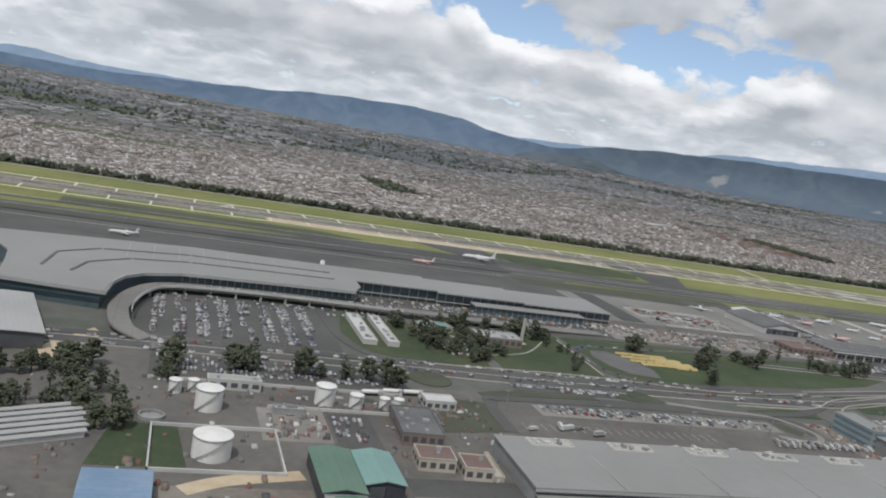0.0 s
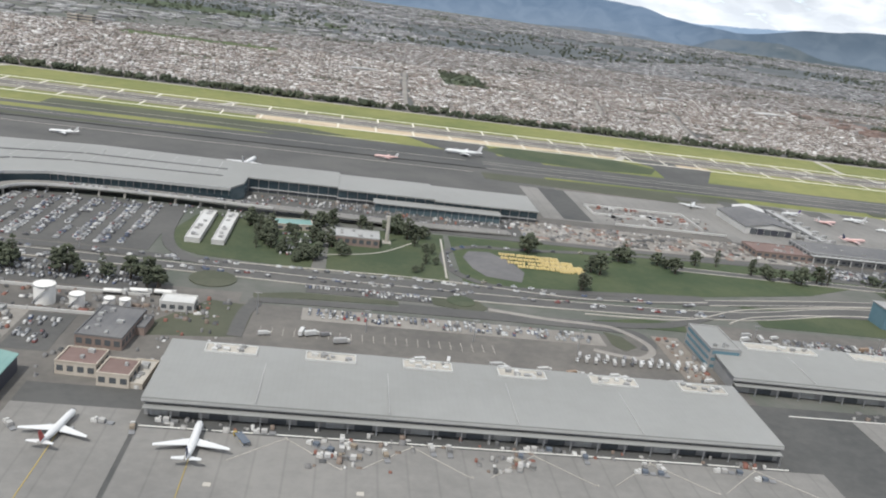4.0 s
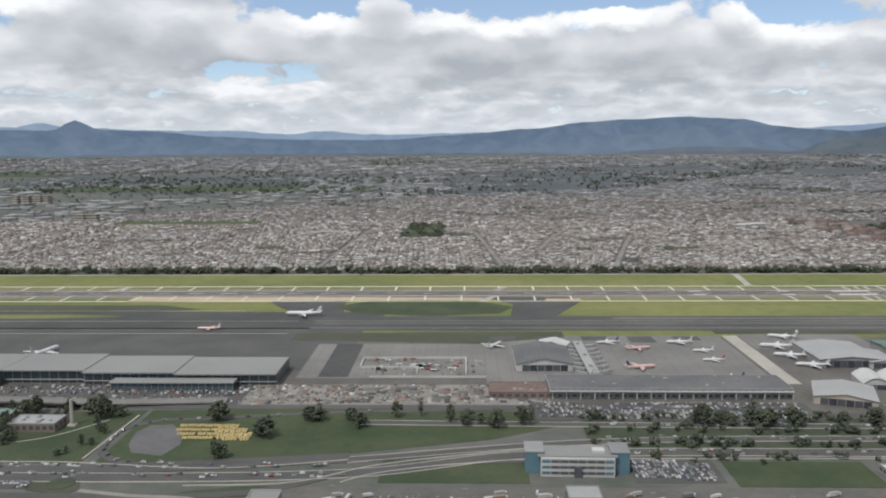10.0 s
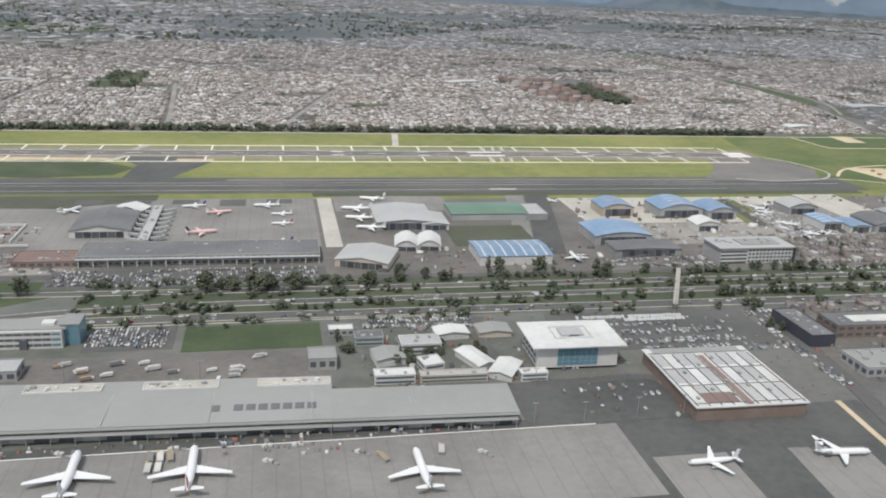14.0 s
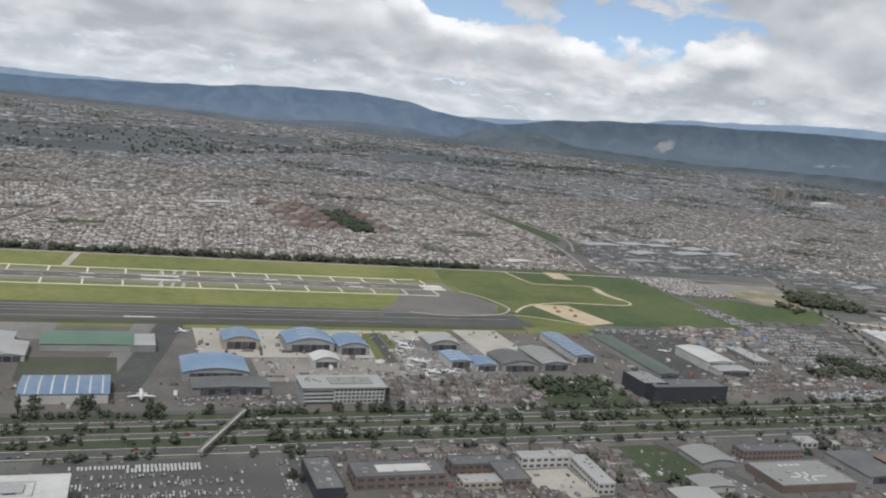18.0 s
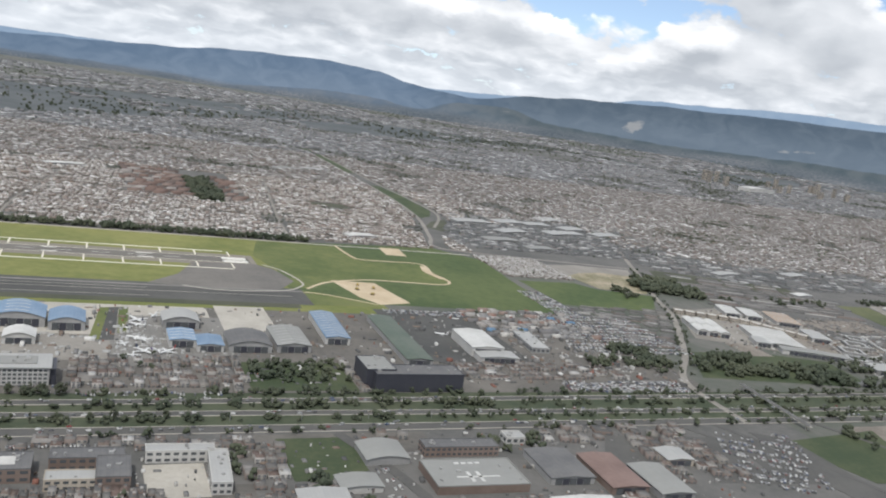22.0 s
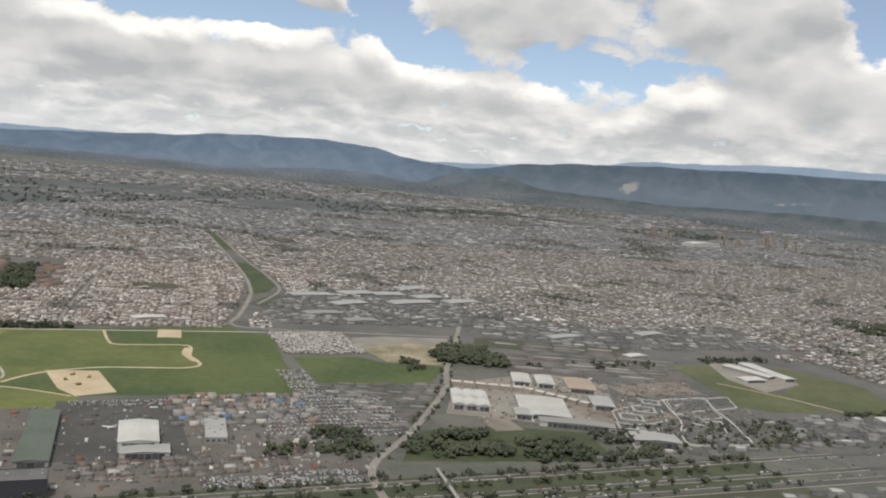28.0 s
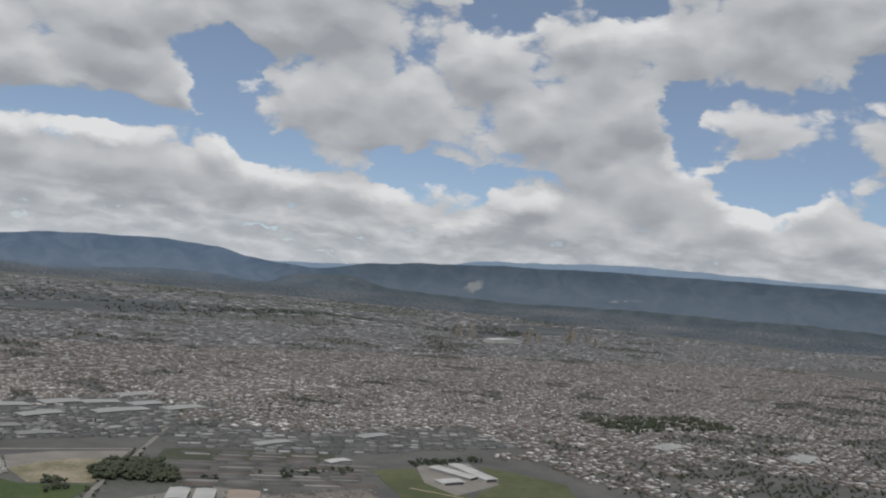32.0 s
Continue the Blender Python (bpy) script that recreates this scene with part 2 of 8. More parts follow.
# ---- materials ----
def surface(name, base, second=None, rough=0.85, metal=0.0, big=0.06, fine=1.5, amount=0.5, bump=0.0, each=0.0, stops=None, island=False, lines=None, coat=0.0):
    """A procedural surface: two tones mixed by coarse and fine noise, with a random value per object or per piece."""
    mt = bpy.data.materials.new(name)
    mt.use_nodes = True
    k = Net(mt.node_tree)
    b = mt.node_tree.nodes["Principled BSDF"]
    pos = k.node("ShaderNodeTexCoord").outputs["Object"]
    if island:
        pos = k.node("ShaderNodeNewGeometry").outputs["Position"]
    second = second or tuple(c * 0.7 for c in base)
    a = k.noise(pos, big, 5.0, 0.6)
    f = k.noise(pos, fine, 5.0, 0.65)
    mixv = k.step(k.m("ADD", k.m("MULTIPLY", a, 0.65), k.m("MULTIPLY", f, 0.35)), 0.5 - 0.22 / max(amount, 0.01) * 0.5, 0.5 + 0.22 / max(amount, 0.01) * 0.5)
    if stops:
        pick = k.node("ShaderNodeNewGeometry").outputs["Random Per Island"] if island else k.node("ShaderNodeObjectInfo").outputs["Random"]
        col = k.ramp(pick, stops)
        mt.node_tree.nodes[-1].color_ramp.interpolation = "CONSTANT"
        col = k.mix(k.m("MULTIPLY", mixv, amount), col, k.mix(1.0, col, (0.55, 0.54, 0.52), "MULTIPLY"))
    else:
        col = k.mix(mixv, base, second)
    if lines:
        gap, axis, tone = lines
        s = k.node("ShaderNodeSeparateXYZ", {0: pos}).outputs[axis]
        saw = k.m("ABSOLUTE", k.m("SUBTRACT", k.m("FRACT", k.m("DIVIDE", s, gap)), 0.5))
        col = k.mix(k.step(saw, 0.44, 0.49), col, k.mix(1.0, col, tone, "MULTIPLY"))
    if each:
        r = k.node("ShaderNodeObjectInfo").outputs["Random"]
        col = k.mix(1.0, col, k.ramp(r, [(0.0, 1.0 - each), (1.0, 1.0)]), "MULTIPLY")
    k.put(b.inputs["Base Color"], col)
    b.inputs["Metallic"].default_value = metal
    k.put(b.inputs["Roughness"], k.m("ADD", rough - 0.06, k.m("MULTIPLY", f, 0.12)))
    b.inputs["Specular IOR Level"].default_value = 0.3
    if bump:
        bm_ = k.node("ShaderNodeBump", {"Strength": 0.6, "Distance": bump, "Height": f})
        k.put(b.inputs["Normal"], bm_.outputs[0])
    return mt


# slight distance haze put into the greyed green of the plain
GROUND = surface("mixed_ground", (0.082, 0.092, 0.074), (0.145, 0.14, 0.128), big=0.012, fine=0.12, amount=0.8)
CITYGROUND = surface("city_ground", (0.088, 0.088, 0.084), (0.145, 0.139, 0.131), big=0.02, fine=0.3, amount=0.7)
LOTGROUND = surface("lot_ground", (0.100, 0.094, 0.086), (0.160, 0.148, 0.132), big=0.03, fine=0.35, amount=0.7)
AIRGRASS = surface("airfield_grass", (0.120, 0.142, 0.042), (0.225, 0.222, 0.080), big=0.008, fine=0.12, amount=0.7)
DARKGRASS = surface("dark_grass", (0.042, 0.060, 0.030), (0.076, 0.088, 0.046), big=0.03, fine=0.4, amount=0.8)
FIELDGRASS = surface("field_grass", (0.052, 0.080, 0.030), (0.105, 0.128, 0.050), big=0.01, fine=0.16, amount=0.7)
MEADOW = surface("rough_meadow", (0.078, 0.105, 0.036), (0.150, 0.162, 0.060), big=0.014, fine=0.15, amount=0.75)
OLIVE = surface("olive_pasture", (0.070, 0.085, 0.040), (0.130, 0.135, 0.068), big=0.014, fine=0.15, amount=0.75)
PARKGRASS = surface("park_grass", (0.042, 0.062, 0.029), (0.073, 0.088, 0.043), big=0.03, fine=0.3, amount=0.8)
DULLGRASS = surface("dull_grass", (0.062, 0.068, 0.045), (0.09, 0.092, 0.064), big=0.03, fine=0.3, amount=0.7)
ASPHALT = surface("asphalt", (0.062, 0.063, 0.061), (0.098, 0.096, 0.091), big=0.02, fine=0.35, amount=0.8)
DARKASPHALT = surface("dark_asphalt", (0.070, 0.070, 0.067), (0.108, 0.105, 0.099), big=0.014, fine=0.2, amount=0.85)
RUNWAY = surface("runway_asphalt", (0.19, 0.172, 0.148), (0.25, 0.225, 0.19), big=0.02, fine=0.3, amount=0.6)
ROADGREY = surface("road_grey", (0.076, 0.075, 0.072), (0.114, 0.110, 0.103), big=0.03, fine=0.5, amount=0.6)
CONCRETE = surface("apron_concrete", (0.165, 0.159, 0.148), (0.225, 0.216, 0.20), big=0.03, fine=0.4, amount=0.7, lines=(6.0, 0, (0.87, 0.87, 0.87)))
PALECONC = surface("pale_concrete", (0.33, 0.31, 0.27), (0.45, 0.42, 0.37), big=0.04, fine=0.5, amount=0.6)
DRAIN = surface("bright_drain_concrete", (0.70, 0.66, 0.55), (0.58, 0.55, 0.46), big=0.04, fine=0.5, amount=0.6)
PADASPHALT = surface("worn_pad_asphalt", (0.135, 0.127, 0.118), (0.185, 0.172, 0.155), big=0.025, fine=0.3, amount=0.8)
TAXIYARD = surface("taxi_rank_paving", (0.105, 0.103, 0.104), (0.15, 0.145, 0.143), big=0.06, fine=0.5, amount=0.7)
MEDIAN = surface("median_grass", (0.046, 0.060, 0.036), (0.078, 0.088, 0.054), big=0.04, fine=0.4, amount=0.8)
RUNTOP = surface("worn_runway_asphalt", (0.125, 0.117, 0.107), (0.172, 0.160, 0.143), big=0.015, fine=0.3, amount=0.7)
FARBAND = surface("dark_far_ground", (0.064, 0.074, 0.078), (0.112, 0.118, 0.120), big=0.004, fine=0.03, amount=0.8)
SAND = surface("bare_sandy_soil", (0.42, 0.33, 0.22), (0.54, 0.45, 0.32), big=0.04, fine=0.4, amount=0.7)
PALEDIRT = surface("pale_yard_soil", (0.20, 0.185, 0.165), (0.28, 0.262, 0.235), big=0.04, fine=0.4, amount=0.7)
BAREFIELD = surface("worn_bare_field", (0.17, 0.16, 0.095), (0.37, 0.315, 0.235), big=0.035, fine=0.3, amount=0.85)
DIRT = surface("building_site_dirt", (0.15, 0.13, 0.11), (0.24, 0.215, 0.185), big=0.05, fine=0.5, amount=0.8)
PAINT = surface("white_line_paint", (0.72, 0.71, 0.66), (0.6, 0.58, 0.53), big=0.1, fine=1.0)
YELLOW = surface("yellow_paint", (0.46, 0.36, 0.14), (0.38, 0.29, 0.10), each=0.35)
ROOFGREY = surface("grey_metal_roof", (0.235, 0.235, 0.222), (0.275, 0.275, 0.262), rough=0.65, big=0.02, fine=0.3, amount=0.6, lines=(1.2, 0, (0.94, 0.94, 0.94)))
ROOFPALE = surface("pale_metal_roof", (0.31, 0.31, 0.30), (0.39, 0.385, 0.372), rough=0.55, big=0.03, fine=0.4, amount=0.5, lines=(1.5, 0, (0.88, 0.88, 0.88)))
ROOFWHITE = surface("white_roof", (0.55, 0.545, 0.525), (0.43, 0.425, 0.405), rough=0.65, big=0.05, fine=0.6, amount=0.7)
ROOFDARK = surface("dark_grey_roof", (0.115, 0.115, 0.118), (0.165, 0.162, 0.16), big=0.05, fine=0.5, amount=0.7, lines=(2.0, 0, (0.82, 0.82, 0.82)))
ROOFRED = surface("red_brown_roof", (0.18, 0.125, 0.11), (0.24, 0.17, 0.15), big=0.05, fine=0.5, amount=0.7, each=0.2)
ROOFBLUE = surface("blue_metal_roof", (0.165, 0.25, 0.36), (0.245, 0.325, 0.43), rough=0.55, big=0.05, fine=0.5, amount=0.8, lines=(1.6, 0, (0.75, 0.8, 0.85)), each=0.25)
ROOFGREEN = surface("green_metal_roof", (0.10, 0.17, 0.125), (0.135, 0.205, 0.155), rough=0.6, big=0.05, fine=0.5, amount=0.7, lines=(1.6, 0, (0.86, 0.86, 0.86)))
ROOFMOSS = surface("mossy_grey_roof", (0.085, 0.110, 0.088), (0.125, 0.145, 0.120), rough=0.65, big=0.04, fine=0.5, amount=0.8, lines=(2.0, 1, (0.85, 0.85, 0.85)))
ROOFTEAL = surface("pale_teal_roof", (0.17, 0.285, 0.265), (0.21, 0.33, 0.30), rough=0.6, big=0.05, fine=0.5, amount=0.7, lines=(1.6, 0, (0.88, 0.88, 0.88)))
WALLWHITE = surface("white_wall", (0.52, 0.51, 0.485), (0.42, 0.41, 0.39), big=0.08, fine=0.8, amount=0.7)
WALLGREY = surface("grey_wall", (0.27, 0.27, 0.265), (0.36, 0.355, 0.345), big=0.08, fine=0.8, amount=0.6, each=0.25)
WALLBRICK = surface("brick_wall", (0.195, 0.145, 0.12), (0.26, 0.20, 0.17), big=0.08, fine=0.9, amount=0.7, each=0.25)
WALLTAN = surface("tan_wall", (0.40, 0.345, 0.28), (0.5, 0.45, 0.38), big=0.08, fine=0.9, amount=0.6, each=0.25)
WALLDARK = surface("dark_cladding", (0.045, 0.047, 0.06), (0.062, 0.063, 0.075), rough=0.45, big=0.1, fine=0.9, amount=0.5, lines=(1.4, 0, (0.7, 0.7, 0.75)))
GLASSBLUE = surface("blue_glass", (0.095, 0.175, 0.215), (0.13, 0.215, 0.255), rough=0.2, big=0.15, fine=0.8, amount=0.5)
GLASSDARK = surface("dark_window_glass", (0.075, 0.082, 0.088), (0.11, 0.115, 0.12), rough=0.2, big=0.15, fine=0.8, amount=0.5)
STEEL = surface("grey_steel", (0.33, 0.33, 0.33), (0.25, 0.25, 0.25), rough=0.5, metal=0.4)
TANKWHITE = surface("white_tank_paint", (0.74, 0.73, 0.70), (0.60, 0.58, 0.54), big=0.12, fine=0.6, amount=0.5)
PLANEWHITE = surface("white_aircraft_paint", (0.66, 0.66, 0.65), (0.58, 0.58, 0.57), rough=0.35, big=0.1, fine=0.6, amount=0.4)
TAILS = surface("airline_tail_paint", (0.4, 0.1, 0.1), rough=0.35, stops=[(0.0, (0.62, 0.62, 0.62)), (0.45, (0.10, 0.05, 0.20)), (0.58, (0.40, 0.08, 0.07)), (0.7, (0.06, 0.07, 0.12)), (0.85, (0.55, 0.55, 0.54))])
PLANERED = surface("red_aircraft_paint", (0.66, 0.48, 0.45), (0.58, 0.36, 0.33), rough=0.35)
CARPAINT = surface("car_paint", (0.5, 0.5, 0.5), rough=0.35, amount=0.2, stops=[(0.0, (0.62, 0.62, 0.61)), (0.30, (0.27, 0.275, 0.28)), (0.52, (0.09, 0.09, 0.10)), (0.76, (0.30, 0.05, 0.045)), (0.85, (0.07, 0.12, 0.24)), (0.93, (0.40, 0.36, 0.28))])
CARSTUFF = surface("car_paint_far", (0.5, 0.5, 0.5), rough=0.4, amount=0.2, island=True, stops=[(0.0, (0.50, 0.50, 0.49)), (0.18, (0.24, 0.245, 0.25)), (0.44, (0.09, 0.09, 0.095)), (0.74, (0.16, 0.065, 0.06)), (0.79, (0.08, 0.10, 0.155)), (0.86, (0.33, 0.325, 0.31))])
WHITEVAN = surface("white_van_paint", (0.52, 0.52, 0.51), (0.42, 0.42, 0.41), rough=0.4, island=True, fine=0.9)
TAXIPAINT = surface("taxi_yellow", (0.58, 0.46, 0.20), (0.42, 0.33, 0.15), rough=0.4, island=True, fine=0.9)
TYRE = surface("black_rubber", (0.02, 0.02, 0.02), (0.03, 0.03, 0.03))
BARK = surface("bark", (0.06, 0.048, 0.036), (0.09, 0.07, 0.055))
LEAVES = surface("dark_foliage", (0.058, 0.070, 0.046), (0.100, 0.110, 0.070), big=0.5, fine=3.0, amount=0.8, each=0.35)
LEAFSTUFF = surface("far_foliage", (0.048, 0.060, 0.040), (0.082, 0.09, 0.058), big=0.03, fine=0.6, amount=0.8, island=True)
CLUTTER = surface("yard_clutter", (0.4, 0.4, 0.4), amount=0.5, island=True, stops=[(0.0, (0.40, 0.39, 0.37)), (0.18, (0.20, 0.195, 0.19)), (0.45, (0.21, 0.165, 0.135)), (0.62, (0.10, 0.10, 0.10)), (0.86, (0.23, 0.11, 0.085)), (0.92, (0.60, 0.59, 0.57))])
# sunlit tops put into pale roof tones, shaded fronts into dark brick walls
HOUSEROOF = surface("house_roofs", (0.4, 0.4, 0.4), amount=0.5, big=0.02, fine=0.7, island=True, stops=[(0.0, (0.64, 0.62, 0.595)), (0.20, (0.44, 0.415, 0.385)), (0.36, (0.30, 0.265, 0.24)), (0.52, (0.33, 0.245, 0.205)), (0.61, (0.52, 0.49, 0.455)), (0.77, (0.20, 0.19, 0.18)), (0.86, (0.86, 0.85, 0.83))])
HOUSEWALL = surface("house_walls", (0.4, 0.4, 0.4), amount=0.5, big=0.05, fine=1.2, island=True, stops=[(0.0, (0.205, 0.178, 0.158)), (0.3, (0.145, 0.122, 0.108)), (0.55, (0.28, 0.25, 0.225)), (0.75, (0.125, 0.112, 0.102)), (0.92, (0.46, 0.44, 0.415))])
# bluish greys: distance haze put into the far roof and wall colours
HAZEROOF = surface("hazed_far_roofs", (0.3, 0.3, 0.3), amount=0.5, big=0.006, fine=0.2, island=True, stops=[(0.0, (0.41, 0.412, 0.412)), (0.2, (0.285, 0.286, 0.29)), (0.42, (0.195, 0.20, 0.208)), (0.60, (0.285, 0.243, 0.218)), (0.74, (0.143, 0.15, 0.158)), (0.89, (0.70, 0.70, 0.70))])
# middle quarters: part of the same haze tint mixed in
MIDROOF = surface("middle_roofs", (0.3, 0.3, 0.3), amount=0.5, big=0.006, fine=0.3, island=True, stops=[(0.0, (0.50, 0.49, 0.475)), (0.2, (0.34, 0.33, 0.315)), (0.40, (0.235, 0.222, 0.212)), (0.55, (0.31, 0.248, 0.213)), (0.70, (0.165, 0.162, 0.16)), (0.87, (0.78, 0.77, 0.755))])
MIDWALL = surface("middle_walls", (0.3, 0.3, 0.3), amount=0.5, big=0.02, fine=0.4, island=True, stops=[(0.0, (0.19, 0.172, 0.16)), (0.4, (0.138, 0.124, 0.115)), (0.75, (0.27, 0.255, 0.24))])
HAZEWALL = surface("hazed_far_walls", (0.3, 0.3, 0.3), amount=0.5, big=0.008, fine=0.2, island=True, stops=[(0.0, (0.175, 0.175, 0.178)), (0.4, (0.13, 0.13, 0.135)), (0.75, (0.26, 0.262, 0.265))])
# dark browns and greys, with the shade over the near quarter put in
SHADEROOF = surface("near_roofs_shaded", (0.3, 0.3, 0.3), amount=0.7, big=0.08, fine=0.8, island=True, stops=[(0.0, (0.165, 0.158, 0.15)), (0.25, (0.225, 0.213, 0.20)), (0.42, (0.175, 0.14, 0.122)), (0.56, (0.12, 0.118, 0.116)), (0.74, (0.28, 0.265, 0.25)), (0.86, (0.15, 0.112, 0.098)), (0.94, (0.42, 0.41, 0.395))])
NEARWALL = surface("near_walls", (0.3, 0.3, 0.3), amount=0.7, big=0.08, fine=1.2, island=True, stops=[(0.0, (0.20, 0.165, 0.148)), (0.35, (0.25, 0.235, 0.215)), (0.6, (0.18, 0.145, 0.128)), (0.8, (0.34, 0.325, 0.305))])
GLASSPIER = surface("teal_tinted_glazing", (0.07, 0.10, 0.112), (0.10, 0.135, 0.148), rough=0.2, big=0.08, fine=0.6, amount=0.7)
BRICKROOF = surface("brick_estate_roofs", (0.3, 0.2, 0.15), amount=0.6, big=0.05, fine=0.5, island=True, stops=[(0.0, (0.205, 0.145, 0.125)), (0.35, (0.16, 0.125, 0.112)), (0.6, (0.25, 0.19, 0.165)), (0.78, (0.33, 0.305, 0.285))])
SLABS = surface("site_slabs", (0.4, 0.4, 0.4), amount=0.5, island=True, stops=[(0.0, (0.30, 0.28, 0.255)), (0.3, (0.20, 0.185, 0.165)), (0.55, (0.38, 0.36, 0.33)), (0.75, (0.15, 0.14, 0.13)), (0.9, (0.27, 0.20, 0.165))])
TRUCKBOX = surface("lorry_boxes", (0.3, 0.3, 0.3), amount=0.4, fine=1.2, stops=[(0.0, (0.56, 0.555, 0.54)), (0.45, (0.38, 0.375, 0.365)), (0.68, (0.47, 0.46, 0.44)), (0.84, (0.20, 0.20, 0.205)), (0.93, (0.30, 0.22, 0.16))])
LOADS = surface("cargo_loads", (0.3, 0.3, 0.3), amount=0.5, fine=1.2, stops=[(0.0, (0.42, 0.41, 0.39)), (0.25, (0.20, 0.195, 0.185)), (0.5, (0.28, 0.235, 0.18)), (0.68, (0.13, 0.15, 0.18)), (0.82, (0.52, 0.51, 0.49))])
RUST = surface("container_red", (0.3, 0.2, 0.15), amount=0.5, fine=1.2, stops=[(0.0, (0.28, 0.135, 0.105)), (0.4, (0.22, 0.12, 0.10)), (0.65, (0.33, 0.20, 0.165)), (0.85, (0.40, 0.38, 0.36))])
TRACKROOF = surface("low_shed_sheets", (0.3, 0.3, 0.3), rough=0.7, amount=0.7, big=0.03, fine=0.4, island=True, stops=[(0.0, (0.155, 0.15, 0.145)), (0.3, (0.20, 0.192, 0.182)), (0.5, (0.125, 0.122, 0.118)), (0.68, (0.26, 0.25, 0.238)), (0.8, (0.185, 0.155, 0.138)), (0.93, (0.38, 0.37, 0.355))])
WORKROOF = surface("weathered_works_roofs", (0.3, 0.3, 0.3), rough=0.7, amount=0.7, big=0.02, fine=0.3, island=True, stops=[(0.0, (0.13, 0.135, 0.13)), (0.28, (0.175, 0.175, 0.17)), (0.5, (0.105, 0.112, 0.108)), (0.66, (0.215, 0.195, 0.18)), (0.78, (0.30, 0.298, 0.29)), (0.9, (0.50, 0.495, 0.48))])
ROOFTAN = surface("tan_sheet_roof", (0.33, 0.25, 0.19), (0.40, 0.32, 0.25), rough=0.6, big=0.05, fine=0.5, amount=0.7, lines=(3.0, 1, (0.8, 0.8, 0.8)))
SHEDROOF = surface("shed_roofs", (0.4, 0.4, 0.4), rough=0.6, amount=0.6, big=0.04, fine=0.5, island=True, stops=[(0.0, (0.24, 0.235, 0.23)), (0.35, (0.34, 0.32, 0.30)), (0.55, (0.27, 0.20, 0.17)), (0.7, (0.48, 0.465, 0.44)), (0.85, (0.16, 0.155, 0.155)), (0.95, (0.14, 0.24, 0.36))])


# ---- building blocks ----
def box(bm, x0, x1, y0, y1, z0, z1, bottom=True):
    v = [bm.verts.new(p) for p in ((x0, y0, z0), (x1, y0, z0), (x1, y1, z0), (x0, y1, z0), (x0, y0, z1), (x1, y0, z1), (x1, y1, z1), (x0, y1, z1))]
    for f in ((4, 5, 6, 7), (0, 1, 5, 4), (1, 2, 6, 5), (2, 3, 7, 6), (3, 0, 4, 7), (3, 2, 1, 0))[:6 if bottom else 5]:
        bm.faces.new([v[i] for i in f])
    return bm


def prism(bm, pts, z0, z1):
    lo, hi = [bm.verts.new((x, y, z0)) for x, y in pts], [bm.verts.new((x, y, z1)) for x, y in pts]
    bm.faces.new(hi)
    bm.faces.new(lo[::-1])
    for i in range(len(pts)):
        j = (i + 1) % len(pts)
        bm.faces.new((lo[i], lo[j], hi[j], hi[i]))
    return bm


def tube(bm, rings, seg=12, caps=True, axis="z"):
    """rings: (x, y, z, radius across, radius up) along the tube."""
    loops = []
    for x, y, z, ra, rb in rings:
        loop = []
        for i in range(seg):
            a = 2 * math.pi * i / seg
            c, s = math.cos(a), math.sin(a)
            p = (x + ra * c, y + rb * s, z) if axis == "z" else (x + ra * c, y, z + rb * s)
            loop.append(bm.verts.new(p))
        loops.append(loop)
    for a, b in zip(loops, loops[1:]):
        for i in range(seg):
            j = (i + 1) % seg
            bm.faces.new((a[i], a[j], b[j], b[i]) if axis == "z" else (a[j], a[i], b[i], b[j]))
    if caps:
        bm.faces.new(loops[0][::-1] if axis == "z" else loops[0])
        bm.faces.new(loops[-1] if axis == "z" else loops[-1][::-1])
    return bm


def mesh_of(name, bm, material):
    me = bpy.data.meshes.new(name)
    bm.to_mesh(me)
    bm.free()
    me.materials.append(material)
    return me


def part(name, bm, material, parent, label=""):
    """Links a bmesh (or a shared mesh) as one mesh object under a thing or a part."""
    ob = new(name, bm if isinstance(bm, bpy.types.Mesh) else mesh_of(name, bm, material))
    ob.parent = parent
    return tagged(ob, label)


def thing(name, label, category, m=None, group="", kind=""):
    ob = new(name)
    ob.matrix_world = m or Matrix()
    return tagged(ob, label, category, group, kind)


def solid(name, bm, material, label, category, m=None, group="", kind=""):
    ob = new(name, mesh_of(name, bm, material))
    ob.matrix_world = m or Matrix()
    return tagged(ob, label, category, group, kind)


def sheet(name, pts, z, material, label, category="ground"):
    """A thin slab of ground cover with a real edge."""
    return solid(name, prism(bmesh.new(), pts, -0.3, z), material, label, category, kind="structure")


def rect(name, x0, y0, x1, y1, z, material, label, category="ground"):
    return sheet(name, [(x0, y0), (x1, y0), (x1, y1), (x0, y1)], z, material, label, category)


